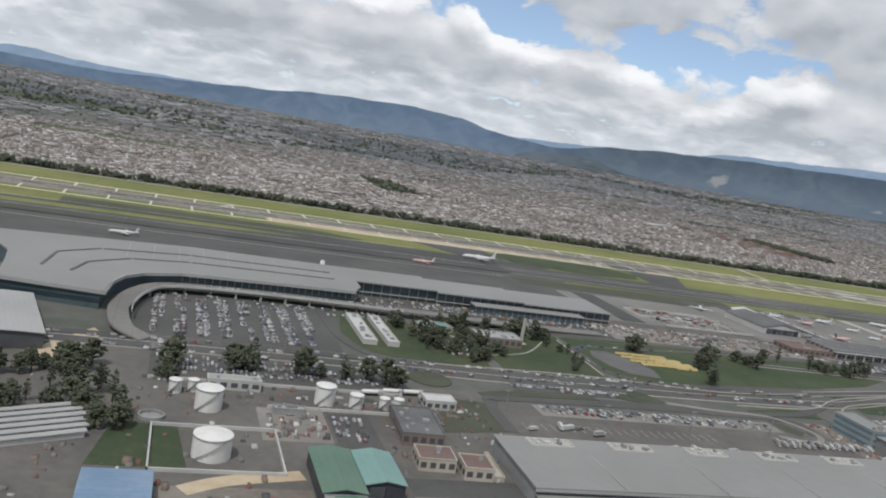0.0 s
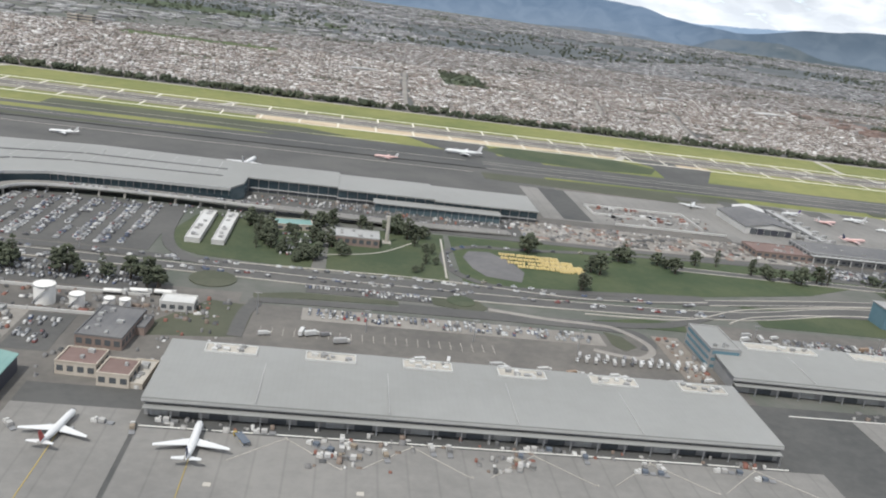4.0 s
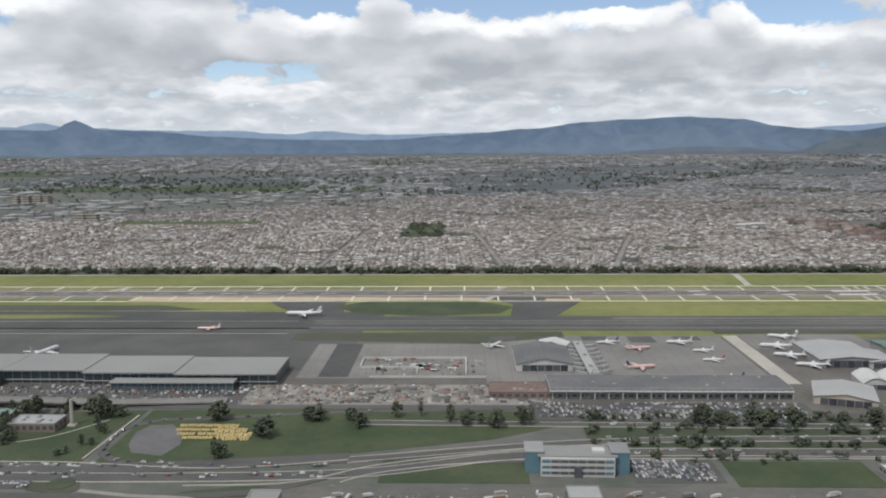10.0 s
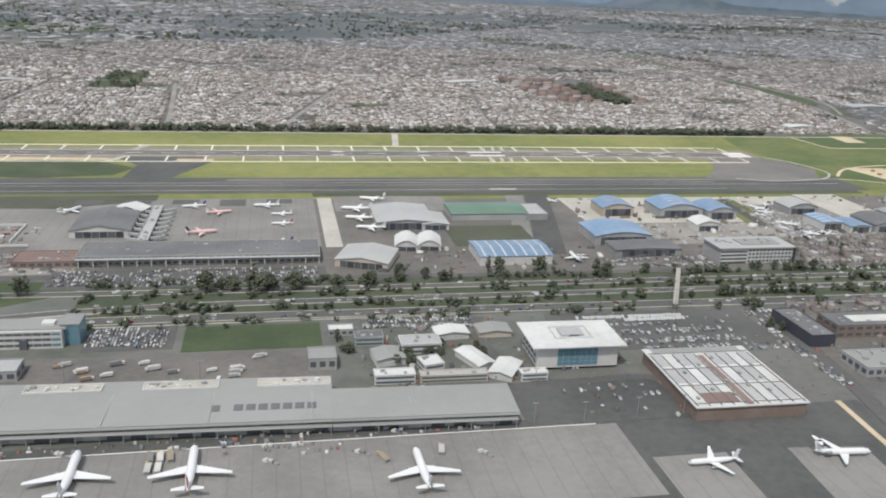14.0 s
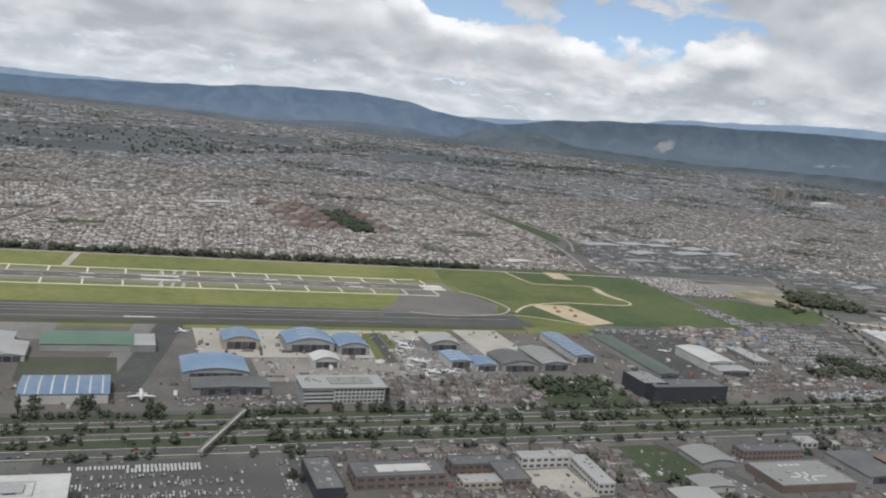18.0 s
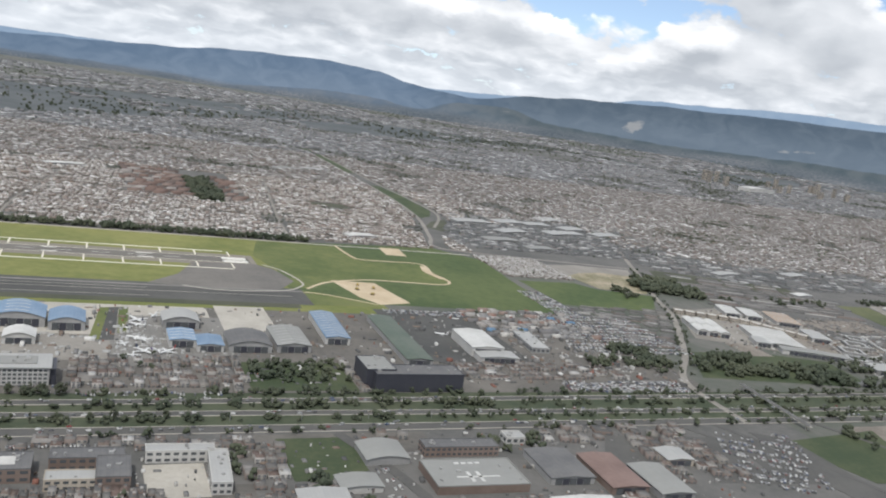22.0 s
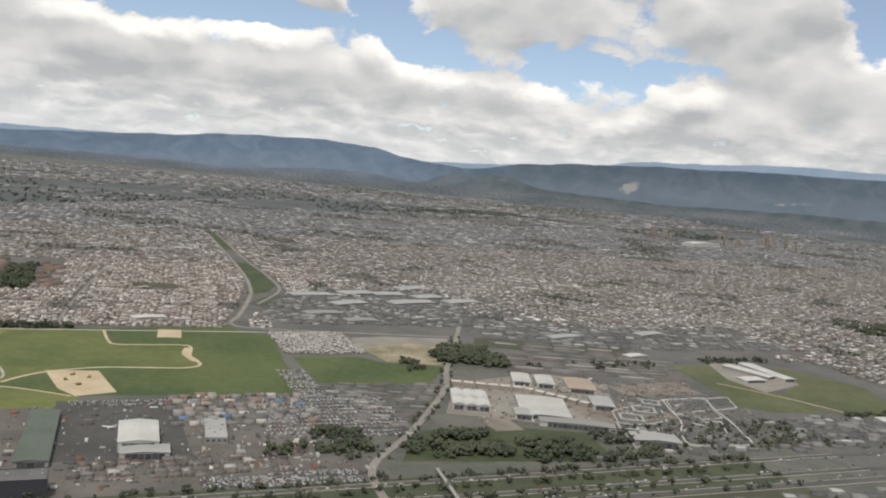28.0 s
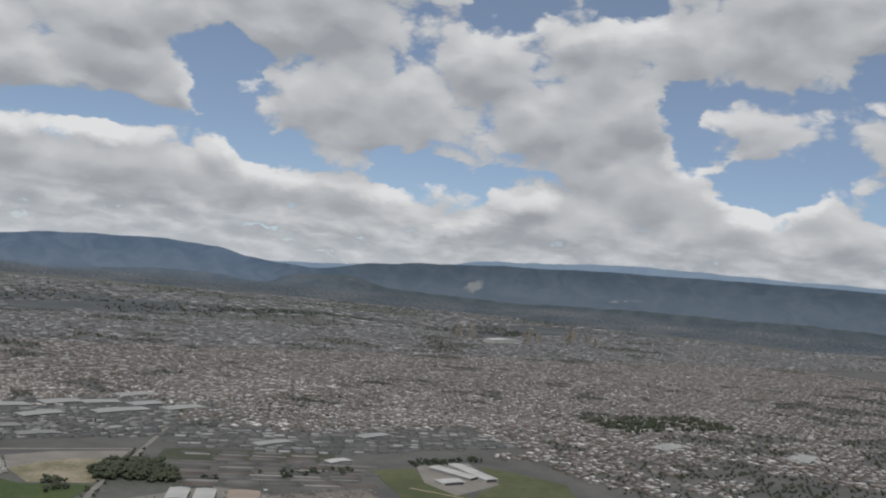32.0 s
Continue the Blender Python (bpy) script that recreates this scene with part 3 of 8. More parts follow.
def band(name, pts, width, z, material, label, category="road", kind="structure", thick=0.0):
    """A road of one width along a smoothed line of points."""
    line = []
    p = [Vector(q) for q in pts]
    for i in range(len(p) - 1):
        a, b, c, d = p[max(i - 1, 0)], p[i], p[i + 1], p[min(i + 2, len(p) - 1)]
        for s in range(8):
            t = s / 8
            line.append(0.5 * ((2 * b) + (c - a) * t + (2 * a - 5 * b + 4 * c - d) * t * t + (3 * b - a - 3 * c + d) * t ** 3))
    line.append(p[-1])
    bm = bmesh.new()
    rows = []
    for i, q in enumerate(line):
        d = (line[min(i + 1, len(line) - 1)] - line[max(i - 1, 0)]).normalized()
        n = Vector((-d.y, d.x)) * width / 2
        zz = z(i / (len(line) - 1)) if callable(z) else z
        lo = zz - thick if thick else -0.3
        rows.append([bm.verts.new((q.x + n.x, q.y + n.y, zz)), bm.verts.new((q.x - n.x, q.y - n.y, zz)), bm.verts.new((q.x - n.x, q.y - n.y, lo)), bm.verts.new((q.x + n.x, q.y + n.y, lo))])
    for a, b in zip(rows, rows[1:]):
        for i in range(4):
            j = (i + 1) % 4
            bm.faces.new((a[j], a[i], b[i], b[j]))
    bm.faces.new(rows[0][::-1])
    bm.faces.new(rows[-1])
    bmesh.ops.recalc_face_normals(bm, faces=bm.faces)
    return solid(name, bm, material, label, category, kind=kind)


def many(name, cx, cy, sx, sy, h, ang, gable, mats, label, category, z0=None, parent=None):
    """Thousands of small blocks in one mesh: flat or gabled, each one an island. The arrays are numpy."""
    n = len(cx)
    z0 = np.zeros(n) if z0 is None else z0
    c, s = np.cos(ang), np.sin(ang)
    corner = np.array([(-.5, -.5), (.5, -.5), (.5, .5), (-.5, .5)])
    co = np.zeros((n, 10, 3))
    for k in range(4):
        lx, ly = corner[k][0] * sx, corner[k][1] * sy
        co[:, k, 0] = co[:, k + 4, 0] = cx + c * lx - s * ly
        co[:, k, 1] = co[:, k + 4, 1] = cy + s * lx + c * ly
        co[:, k, 2], co[:, k + 4, 2] = z0 - 0.1, z0 + h
    for k, sgn in ((8, -.5), (9, .5)):
        lx = sgn * sx
        co[:, k, 0], co[:, k, 1] = cx + c * lx, cy + s * lx
        co[:, k, 2] = z0 + h + (0 if gable is None else gable)
    if gable is None:
        co = co[:, :8]
    base = np.arange(n)[:, None, None] * co.shape[1]
    walls = base + np.array([(0, 1, 5, 4), (2, 3, 7, 6)])
    roofs = base + np.array([(4, 5, 9, 8), (6, 7, 8, 9)])
    ends = base + np.array([(1, 2, 6, 9, 5), (3, 0, 4, 8, 7)])
    if gable is None:
        walls = base + np.array([(0, 1, 5, 4), (2, 3, 7, 6), (1, 2, 6, 5), (3, 0, 4, 7)])
        roofs, ends = base + np.array([(4, 5, 6, 7)]), np.zeros((0, 5), int)
    quads = np.concatenate([walls, roofs], 1).reshape(-1, 4)
    loops = np.concatenate([quads.ravel(), ends.reshape(-1)])
    totals = np.concatenate([np.full(len(quads), 4), np.full(len(ends.reshape(-1)) // 5, 5)])
    starts = np.concatenate([[0], np.cumsum(totals)[:-1]])
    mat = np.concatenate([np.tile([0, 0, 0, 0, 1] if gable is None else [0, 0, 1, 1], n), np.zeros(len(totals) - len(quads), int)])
    me = bpy.data.meshes.new(name)
    me.vertices.add(n * co.shape[1])
    me.vertices.foreach_set("co", co.ravel())
    me.loops.add(len(loops))
    me.loops.foreach_set("vertex_index", loops.astype(np.int32))
    me.polygons.add(len(totals))
    me.polygons.foreach_set("loop_start", starts.astype(np.int32))
    me.polygons.foreach_set("material_index", mat.astype(np.int32))
    me.update(calc_edges=True)
    for mt in mats:
        me.materials.append(mt)
    ob = new(name, me)
    ob.parent = parent
    return tagged(ob, label, category, kind="stuff")


rng = np.random.default_rng(7)


def smooth_noise(x, y, cell, seed):
    """Value noise on a grid, 0 to 1, for arrays."""
    gx, gy = np.floor(x / cell), np.floor(y / cell)
    fx, fy = x / cell - gx, y / cell - gy
    fx, fy = fx * fx * (3 - 2 * fx), fy * fy * (3 - 2 * fy)

    def hsh(i, j):
        v = np.sin(i * 127.1 + j * 311.7 + seed * 74.7) * 43758.5453
        return v - np.floor(v)

    a, b, c, d = hsh(gx, gy), hsh(gx + 1, gy), hsh(gx, gy + 1), hsh(gx + 1, gy + 1)
    return (a * (1 - fx) + b * fx) * (1 - fy) + (c * (1 - fx) + d * fx) * fy


# ---- ground and paving ----
bm = bmesh.new()
bmesh.ops.create_circle(bm, cap_ends=True, segments=96, radius=5400)
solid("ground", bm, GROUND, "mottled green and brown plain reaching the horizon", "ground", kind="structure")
sheet("city_paving", [(-2300, 650), (1010, 650), (1180, 600), (1300, 250), (4600, 150), (4600, 2600), (100, 2600), (100, 1500), (-300, 1080), (-2300, 1080)], 0.03, CITYGROUND, "grey streets and yards of the far town", "ground")
rect("near_town_paving", 575, 60, 1010, 265, 0.03, CITYGROUND, "grey streets between the near workshops", "ground")
rect("airport_south_paving", 195, 300, 1000, 447, 0.03, LOTGROUND, "worn grey yards along the hangars", "ground")
rect("airfield_grass", -1500, 440, 850, 652, 0.05, AIRGRASS, "yellow-green mown airfield grass beside the runway", "grass")
rect("terminal_apron", -1500, 372, 232, 462, 0.09, ROADGREY, "dark grey asphalt apron behind the terminal", "apron")
sheet("taxiway_west", [(-1500, 460), (240, 460), (240, 506), (120, 508), (-1500, 506)], 0.09, ASPHALT, "wide dark asphalt taxiway", "taxiway")
sheet("taxiway", [(200, 455), (800, 455), (800, 494), (200, 494)], 0.13, DARKASPHALT, "dark asphalt taxiway beside the grass", "taxiway")
rect("taxiway_stripe", 380, 486, 800, 489, 0.16, CONCRETE, "pale shoulder along the taxiway", "taxiway")
sheet("taxiway_fillet", [(195, 490), (215, 490), (210, 540), (215, 556), (150, 556), (170, 520)], 0.14, ASPHALT, "asphalt taxiway fillet joining the runway", "taxiway")
sheet("taxiway_fillet_east", [(318, 490), (345, 490), (370, 545), (360, 556), (305, 556), (322, 530)], 0.14, DARKASPHALT, "asphalt taxiway fillet joining the runway", "taxiway")
# grass islands; cloud shade is put into their duller tone
sheet("grass_island", [(205, 524), (225, 541), (258, 546), (300, 540), (322, 522), (312, 502), (268, 494), (222, 502)], 0.15, DARKGRASS, "dull green grass island between taxiways", "grass")
sheet("grass_island_west", [(-60, 505), (60, 500), (120, 515), (90, 528), (-60, 530)], 0.12, DULLGRASS, "dull grass island beside the taxiway", "grass")
sheet("grass_strip", [(195, 433), (300, 425), (345, 440), (345, 452), (195, 449)], 0.15, DULLGRASS, "dull green grass strip beside the apron", "grass")
rect("grass_strip_south", 430, 447, 790, 456, 0.15, DULLGRASS, "thin grass strip beside the taxiway", "grass")
rect("runway_shoulder", -1500, 552, 782, 588, 0.10, RUNWAY, "brown-grey runway shoulder", "runway")
rect("runway", -1500, 561, 778, 579, 0.13, RUNTOP, "grey asphalt runway with white markings", "runway")
sheet("runway_turn_pad", [(700, 492), (745, 484), (785, 490), (800, 515), (792, 548), (780, 560), (735, 556), (722, 520)], 0.14, PADASPHALT, "rounded asphalt turning pad at the runway end", "runway")
sheet("sandy_strip", [(60, 541), (310, 546), (300, 552), (200, 556), (60, 557)], 0.16, SAND, "pale sandy strip beside the runway", "ground")
rect("sandy_patch", 345, 542, 369, 550, 0.16, SAND, "pale sandy rectangle beside the runway", "ground")
sheet("field", [(792, 497), (848, 464), (999, 458), (994, 537), (1002, 631), (968, 674), (840, 655), (795, 560)], 0.08, FIELDGRASS, "bright green grass field past the runway end", "grass")
sheet("field_east", [(1006, 486), (1087, 478), (1122, 528), (1074, 542), (1060, 562), (1035, 560), (1004, 560)], 0.07, FIELDGRASS, "olive green open field beside the avenue", "grass")
sheet("bare_patch", [(829, 524), (862, 522), (872, 470), (848, 463), (838, 480)], 0.12, SAND, "bare sandy patch in the grass field", "ground")
sheet("bare_patch_far", [(907, 627), (926, 626), (929, 656), (910, 657)], 0.12, SAND, "bare sandy patch in the grass field", "ground")
sheet("bare_field", [(1078, 546), (1120, 534), (1140, 562), (1154, 602), (1120, 612), (1092, 604), (1070, 588)], 0.10, BAREFIELD, "bare sandy ground beside the avenue", "ground")
sheet("bare_verge", [(1070, 588), (1092, 604), (1154, 604), (1168, 632), (1110, 640), (1072, 632)], 0.09, PALEDIRT, "worn pale ground beside the avenue", "ground")
band("field_track", [(805, 496), (826, 518), (861, 531), (891, 530), (920, 529), (931, 540), (926, 561), (930, 592), (923, 600), (899, 600), (876, 601), (870, 612), (867, 652)], 2.4, 0.13, SAND, "pale dirt track round the field", "track")
band("field_track_south", [(785, 487), (812, 484), (846, 463)], 1.5, 0.13, SAND, "pale dirt track past the runway end", "track")
rect("perimeter_road", -1500, 650, 1000, 653, 0.11, PALECONC, "pale perimeter road along the fence", "road")

# runway lines: long pale drains, cross links, threshold and touchdown marks
for y in (541.5, 597.5):
    rect("drain_line", -1500, y - 1.0, 762, y + 1.0, 0.16, DRAIN, "long pale concrete drain beside the runway", "drain")
for i in range(39):
    x = -187 + i * 25
    for y0, y1 in ((543, 560), (580, 597)):
        solid("cross_drain", box(bmesh.new(), -0.6, 0.6, y0 + 0.8, y1 - 0.8, -0.2, 0.19), DRAIN, "short pale concrete cross drain", "drain", Matrix.Translation((x + (2 if y0 > 570 else 0), 0, 0)), "cross drains", "structure")
for i in range(60):
    x = -700 + i * 24
    solid("centre_line", box(bmesh.new(), 0, 12, 569.7, 570.3, 0, 0.15), PAINT, "white runway centre line dash", "marking", Matrix.Translation((x, 0, 0)), "centre line dashes", "structure")
for x0, x1, ys in ((758, 776, (563, 565.2, 567.4, 572, 574.2, 576.4)), (550, 576, (563.6, 565.2, 575.6, 577.2)), (511, 520, (564.4, 576.4)), (636, 646, (564.4, 576.4)), (698, 709, (564.4, 576.4)), (449, 458, (564.4, 576.4)), (539, 556, (462.4,))):
    for y in ys:
        solid("runway_bar", box(bmesh.new(), x0, x1, y - 0.85, y + 0.85, 0, 0.2), PAINT, "white painted bar on the runway", "marking", None, "runway bars", "structure")
for x, y_ in ((562, 583), (571, 583), (578, 583), (560, 544), (568, 544), (575, 544)):
    solid("link_road", prism(bmesh.new(), [(x, y_), (x + 2.4, y_), (x + 4.4, y_ + 13), (x + 2, y_ + 13)], 0, 0.2), PALECONC, "pale link between runway and drain", "drain", None, "", "structure")
for x, y0, y1, lean in ((497, 600, 650, 6), (300, 543, 560, 9), (310, 581, 597, 8), (-160, 600, 650, 26), (-240, 524, 541, 20), (30, 580, 597, 9)):
    solid("link_road", prism(bmesh.new(), [(x, y0), (x + 5, y0), (x + 5 + lean, y1), (x + lean, y1)], 0, 0.2), PALECONC, "pale concrete link road", "road", None, "", "structure")

# near aprons, yards and lots
rect("cargo_apron", -400, -60, 590, 184, 0.05, ASPHALT, "grey asphalt cargo apron", "apron")
rect("apron_slab_west", 57, 60, 83, 159, 0.10, CONCRETE, "pale concrete aircraft stand", "apron")
rect("apron_slab", 84, 60, 232, 152, 0.10, CONCRETE, "pale concrete aircraft stands with joints", "apron")
rect("apron_slab_east", 255, 143, 506, 179, 0.10, CONCRETE, "pale concrete aircraft stands", "apron")
sheet("apron_slab_small", [(509, 160), (531, 160), (530, 120), (509, 120)], 0.10, CONCRETE, "pale concrete aircraft stand", "apron")
sheet("apron_slab_far", [(550, 160), (573, 158), (570, 120), (547, 120)], 0.10, CONCRETE, "pale concrete aircraft stand", "apron")
rect("cargo_yard", 94, 184, 232, 224, 0.10, LOTGROUND, "worn grey-brown truck yard behind the warehouse", "yard")
rect("cargo_yard_east", 232, 205, 425, 240, 0.10, LOTGROUND, "grey truck yard behind the long warehouse", "yard")
rect("pale_strip", 112, 215, 200, 224, 0.14, PALEDIRT, "pale concrete strip with parked cars", "yard")
rect("bus_yard", 480, 180, 532, 207, 0.13, ASPHALT, "grey yard fenced with lamp posts", "yard")
rect("staff_car_park", 345, 244, 374, 263, 0.12, ROADGREY, "grey car park beside the blue office", "car_park")
rect("sports_field", 377, 241, 424, 262, 0.12, PARKGRASS, "even green sports field", "grass")
rect("office_lawn", 262, 243, 311, 262, 0.11, DARKGRASS, "green lawn beside the blue office", "grass")
rect("fuel_yard", -5, 168, 94, 232, 0.07, LOTGROUND, "stained grey fuel depot yard", "yard")
rect("west_yard", -120, 120, 57, 262, 0.06, LOTGROUND, "worn yard with scattered buildings", "yard")
sheet("depot_grass", [(70, 196), (98, 200), (99, 222), (86, 224), (76, 208)], 0.11, DULLGRASS, "dull grass beside the depot fence", "grass")
sheet("depot_grass_west", [(-10, 168), (10, 168), (8, 190), (-6, 192)], 0.11, DARKGRASS, "green grass beside the tanks", "grass")
rect("bare_yard", 4, 145, 35, 160, 0.12, DIRT, "bare earth yard", "yard")
rect("public_car_park", -8, 262, 60, 318, 0.12, ROADGREY, "grey car park full of cars in front of the terminal", "car_park")
rect("staff_lot", 0, 226, 70, 245, 0.12, ROADGREY, "grey roadside car lot", "car_park")
sheet("park_lawn", [(62, 283), (66, 268), (76, 262), (112, 258), (114, 300), (112, 312), (68, 314)], 0.13, DARKGRASS, "dark green lawn with trees", "grass")
sheet("park_lawn_mid", [(117, 259), (158, 258), (161, 314), (117, 310)], 0.13, DARKGRASS, "dark green lawn with trees", "grass")
sheet("park_lawn_east", [(163, 259), (207, 256), (250, 268), (300, 282), (332, 300), (332, 312), (250, 318), (163, 314)], 0.10, PARKGRASS, "green lawn beside the highway", "grass")
rect("site_ground", 196, 322, 326, 350, 0.10, PALEDIRT, "building site of bare earth and slabs", "ground")
rect("apron_new", 212, 360, 300, 424, 0.12, CONCRETE, "pale new concrete apron", "apron")
rect("apron_dark_gap", 222, 362, 236, 424, 0.15, ASPHALT, "dark asphalt lane across the apron", "apron")
rect("apron_north", 300, 352, 430, 443, 0.12, CONCRETE, "pale concrete apron with parked aircraft", "apron")
rect("apron_lane", 432, 352, 440, 443, 0.12, PALECONC, "pale concrete lane beside the apron", "apron")
rect("front_car_park", 318, 303, 430, 325, 0.12, ROADGREY, "grey car park in front of the pier", "car_park")
sheet("taxi_lane", [(557, 450), (572, 450), (560, 398), (545, 335), (530, 335), (546, 399)], 0.12, ASPHALT, "dark taxi lane between hangars", "taxiway")
sheet("taxi_lane_edge", [(545, 450), (556, 450), (545, 399), (530, 337), (520, 337), (535, 399)], 0.11, CONCRETE, "pale concrete beside the taxi lane", "apron")
rect("olive_yard", 494, 350, 536, 384, 0.14, DULLGRASS, "rough olive-brown yard", "yard")
rect("hangar_apron", 575, 385, 730, 440, 0.10, PALECONC, "bright concrete apron before the blue hangars", "apron")
rect("hangar_apron_east", 676, 340, 735, 420, 0.11, CONCRETE, "pale yard of scrapped aircraft", "apron")
rect("east_apron", 838, 352, 905, 452, 0.10, ASPHALT, "dark grey tarmac beside a white hangar", "apron")
sheet("hangar_grass", [(672, 433), (677, 434), (671, 376), (666, 375)], 0.14, MEADOW, "olive grass strip beside the hangar taxi lane", "grass")
sheet("hangar_lane", [(677, 434), (682, 435), (678, 377), (671, 376)], 0.15, ASPHALT, "asphalt taxi lane to the hangar yard", "taxiway")
sheet("hangar_grass", [(682, 435), (687, 436), (685, 389), (680, 388)], 0.14, MEADOW, "olive grass strip beside the hangar taxi lane", "grass")
rect("hangar_yard", 735, 385, 765, 445, 0.10, PALECONC, "pale concrete hangar forecourt", "apron")
rect("market_lot", 510, 228, 592, 263, 0.11, ROADGREY, "grey dealer lot with rows of parked cars", "car_park")
sheet("vehicle_lot", [(926, 250), (951, 247), (945, 200), (915, 204)], 0.135, ROADGREY, "grey lot of stored vehicles beside the meadow", "car_park")
sheet("vehicle_lot", [(956, 250), (971, 249), (979, 196), (948, 200)], 0.143, ROADGREY, "grey lot of stored vehicles beside the meadow", "car_park")
sheet("vehicle_lot", [(889, 253), (921, 250), (907, 220), (870, 224)], 0.151, ROADGREY, "grey lot of stored vehicles beside the meadow", "car_park")
sheet("vehicle_lot", [(976, 252), (994, 243), (994, 182), (972, 185)], 0.159, ROADGREY, "grey lot of stored vehicles beside the meadow", "car_park")
sheet("dark_meadow", [(985, 240), (1000, 195), (1040, 190), (1045, 210), (1062, 250)], 0.12, DARKGRASS, "dark green meadow beside the highway", "grass")
rect("rough_lot", 735, 309, 786, 347, 0.12, DARKGRASS, "rough dark green lot with trees", "grass")
rect("hangar_forecourt", 600, 347, 735, 384, 0.09, PALEDIRT, "pale worn concrete among the hangars", "apron")
rect("near_lawn", 735, 222, 765, 258, 0.10, DARKGRASS, "green school field", "grass")
for x0, y0, x1, y1, mt_ in ((1090, 372, 1110, 400, DIRT), (1170, 380, 1240, 420, DIRT), (1120, 222, 1230, 262, DULLGRASS), (1045, 190, 1120, 255, DIRT), (1500, 330, 1600, 370, DULLGRASS)):
    rect("east_plot", x0, y0, x1, y1, 0.09, mt_, "open plot between eastern works", "ground")

# the highway and roads
band("highway_south", [(-260, 248), (-100, 250), (40, 250), (150, 246), (250, 250), (320, 268), (450, 270), (700, 268), (1000, 266), (1300, 262), (1900, 235)], 6.6, 0.20, ROADGREY, "grey dual carriageway with light traffic", "road")
band("highway_middle", [(-260, 256), (40, 258), (150, 251), (250, 262), (340, 280), (450, 284), (700, 284), (1000, 280), (1300, 278), (1900, 255)], 4.6, 0.22, ROADGREY, "grey carriageway between grass medians", "road")
band("highway_north", [(250, 300), (340, 298), (450, 297), (700, 297), (1000, 300), (1300, 302), (1900, 280)], 4.6, 0.20, ROADGREY, "grey carriageway between grass medians", "road")
rect("median", 335, 265.5, 1230, 306.5, 0.075, MEDIAN, "dull green medians between the carriageways", "grass")
band("slip_road", [(140, 232), (190, 232), (225, 236), (262, 256), (320, 263)], 4, 0.23, ROADGREY, "grey slip road joining the highway", "road")
band("yard_road", [(96, 200), (98, 222), (110, 228), (200, 229), (214, 222), (212, 214)], 4, 0.22, ROADGREY, "grey service road round the truck yard", "road")
band("loop_road", [(190, 258), (172, 259), (160, 272), (160, 292), (172, 302), (190, 304), (240, 312), (330, 318)], 3.2, 0.19, ROADGREY, "curved grey road round the taxi rank", "road")
band("terminal_road", [(60, 318), (62, 282), (70, 262), (88, 254), (160, 255), (250, 266)], 4, 0.24, ROADGREY, "grey road in front of the car park", "road")
band("front_road", [(120, 320), (200, 318), (330, 318), (440, 310), (600, 308)], 4.5, 0.21, ROADGREY, "grey frontage road", "road")
sheet("taxi_rank", [(166, 288), (168, 276), (172, 268), (184, 265), (187, 276), (184, 288), (177, 297), (169, 296)], 0.16, TAXIYARD, "blue-grey paved taxi rank", "car_park")
bm = bmesh.new()
bmesh.ops.create_cone(bm, cap_ends=True, segments=32, radius1=7, radius2=7, depth=0.6)
solid("roundabout", bm, DULLGRASS, "round grass island of the roundabout", "roundabout", Matrix.Translation((84, 241, 0.0)), kind="structure")
band("avenue", [(985, 262), (992, 321), (1030, 370), (1068, 424), (1100, 475), (1119, 520), (1150, 575), (1176, 630), (1230, 740), (1300, 900)], 4.4, 0.25, PALEDIRT, "pale avenue running away from the highway", "road")
band("far_avenue", [(1176, 640), (1010, 664), (976, 684), (990, 730), (1021, 846), (1036, 962), (1044, 1110), (1050, 1304), (1056, 1517)], 4.2, 0.17, PALEDIRT, "pale avenue through the far town", "road")
CANAL_Y = (660, 720, 800, 850, 960, 1110, 1300, 1517)
CANAL_WEST, CANAL_EAST = (966, 978, 1003, 1017, 1031, 1040, 1045, 1050), (986, 1002, 1034, 1062, 1074, 1070, 1071, 1078)
sheet("canal_green", [(1044, 1110), (1060, 1108), (1066, 1030), (1062, 910), (1044, 866), (1026, 850), (1033, 930)], 0.10, PARKGRASS, "green wedge between the two far avenues", "grass")
sheet("canal_green", [(1050, 1250), (1066, 1250), (1070, 1400), (1071, 1900), (1050, 1900), (1054, 1480)], 0.10, PARKGRASS, "green strip following the far canal", "grass")
sheet("canal_green", [(1008, 790), (1032, 752), (1060, 760), (1056, 850), (1030, 828)], 0.09, DULLGRASS, "dull green plot beside the far avenue", "grass")
band("canal_road", [(1019, 790), (1061, 883), (1068, 988), (1066, 1087), (1066, 1204), (1070, 1371), (1073, 1600)], 3.4, 0.19, PALEDIRT, "pale road along the green wedge", "road")
band("works_road", [(598, 262), (600, 230), (596, 196), (588, 150)], 6, 0.22, ROADGREY, "grey street with parked cars", "road")
band("works_road_east", [(762, 262), (776, 222), (784, 180), (786, 140)], 5, 0.22, ROADGREY, "grey street between workshops", "road")
band("apron_fence_road", [(583, 184), (580, 150), (577, 110)], 2.0, 0.22, SAND, "earth verge along the apron fence", "road")
band("yard_street", [(484, 262), (480, 240), (492, 208), (530, 206), (533, 178)], 4, 0.16, ROADGREY, "grey street round the white office", "road")
for i, x in enumerate((940, 962, 1030)):
    band("plot_road", [(x, 262), (x + 22, 220), (x + 40, 170)], 3, 0.2, ROADGREY, "grey lane between vehicle lots", "road")
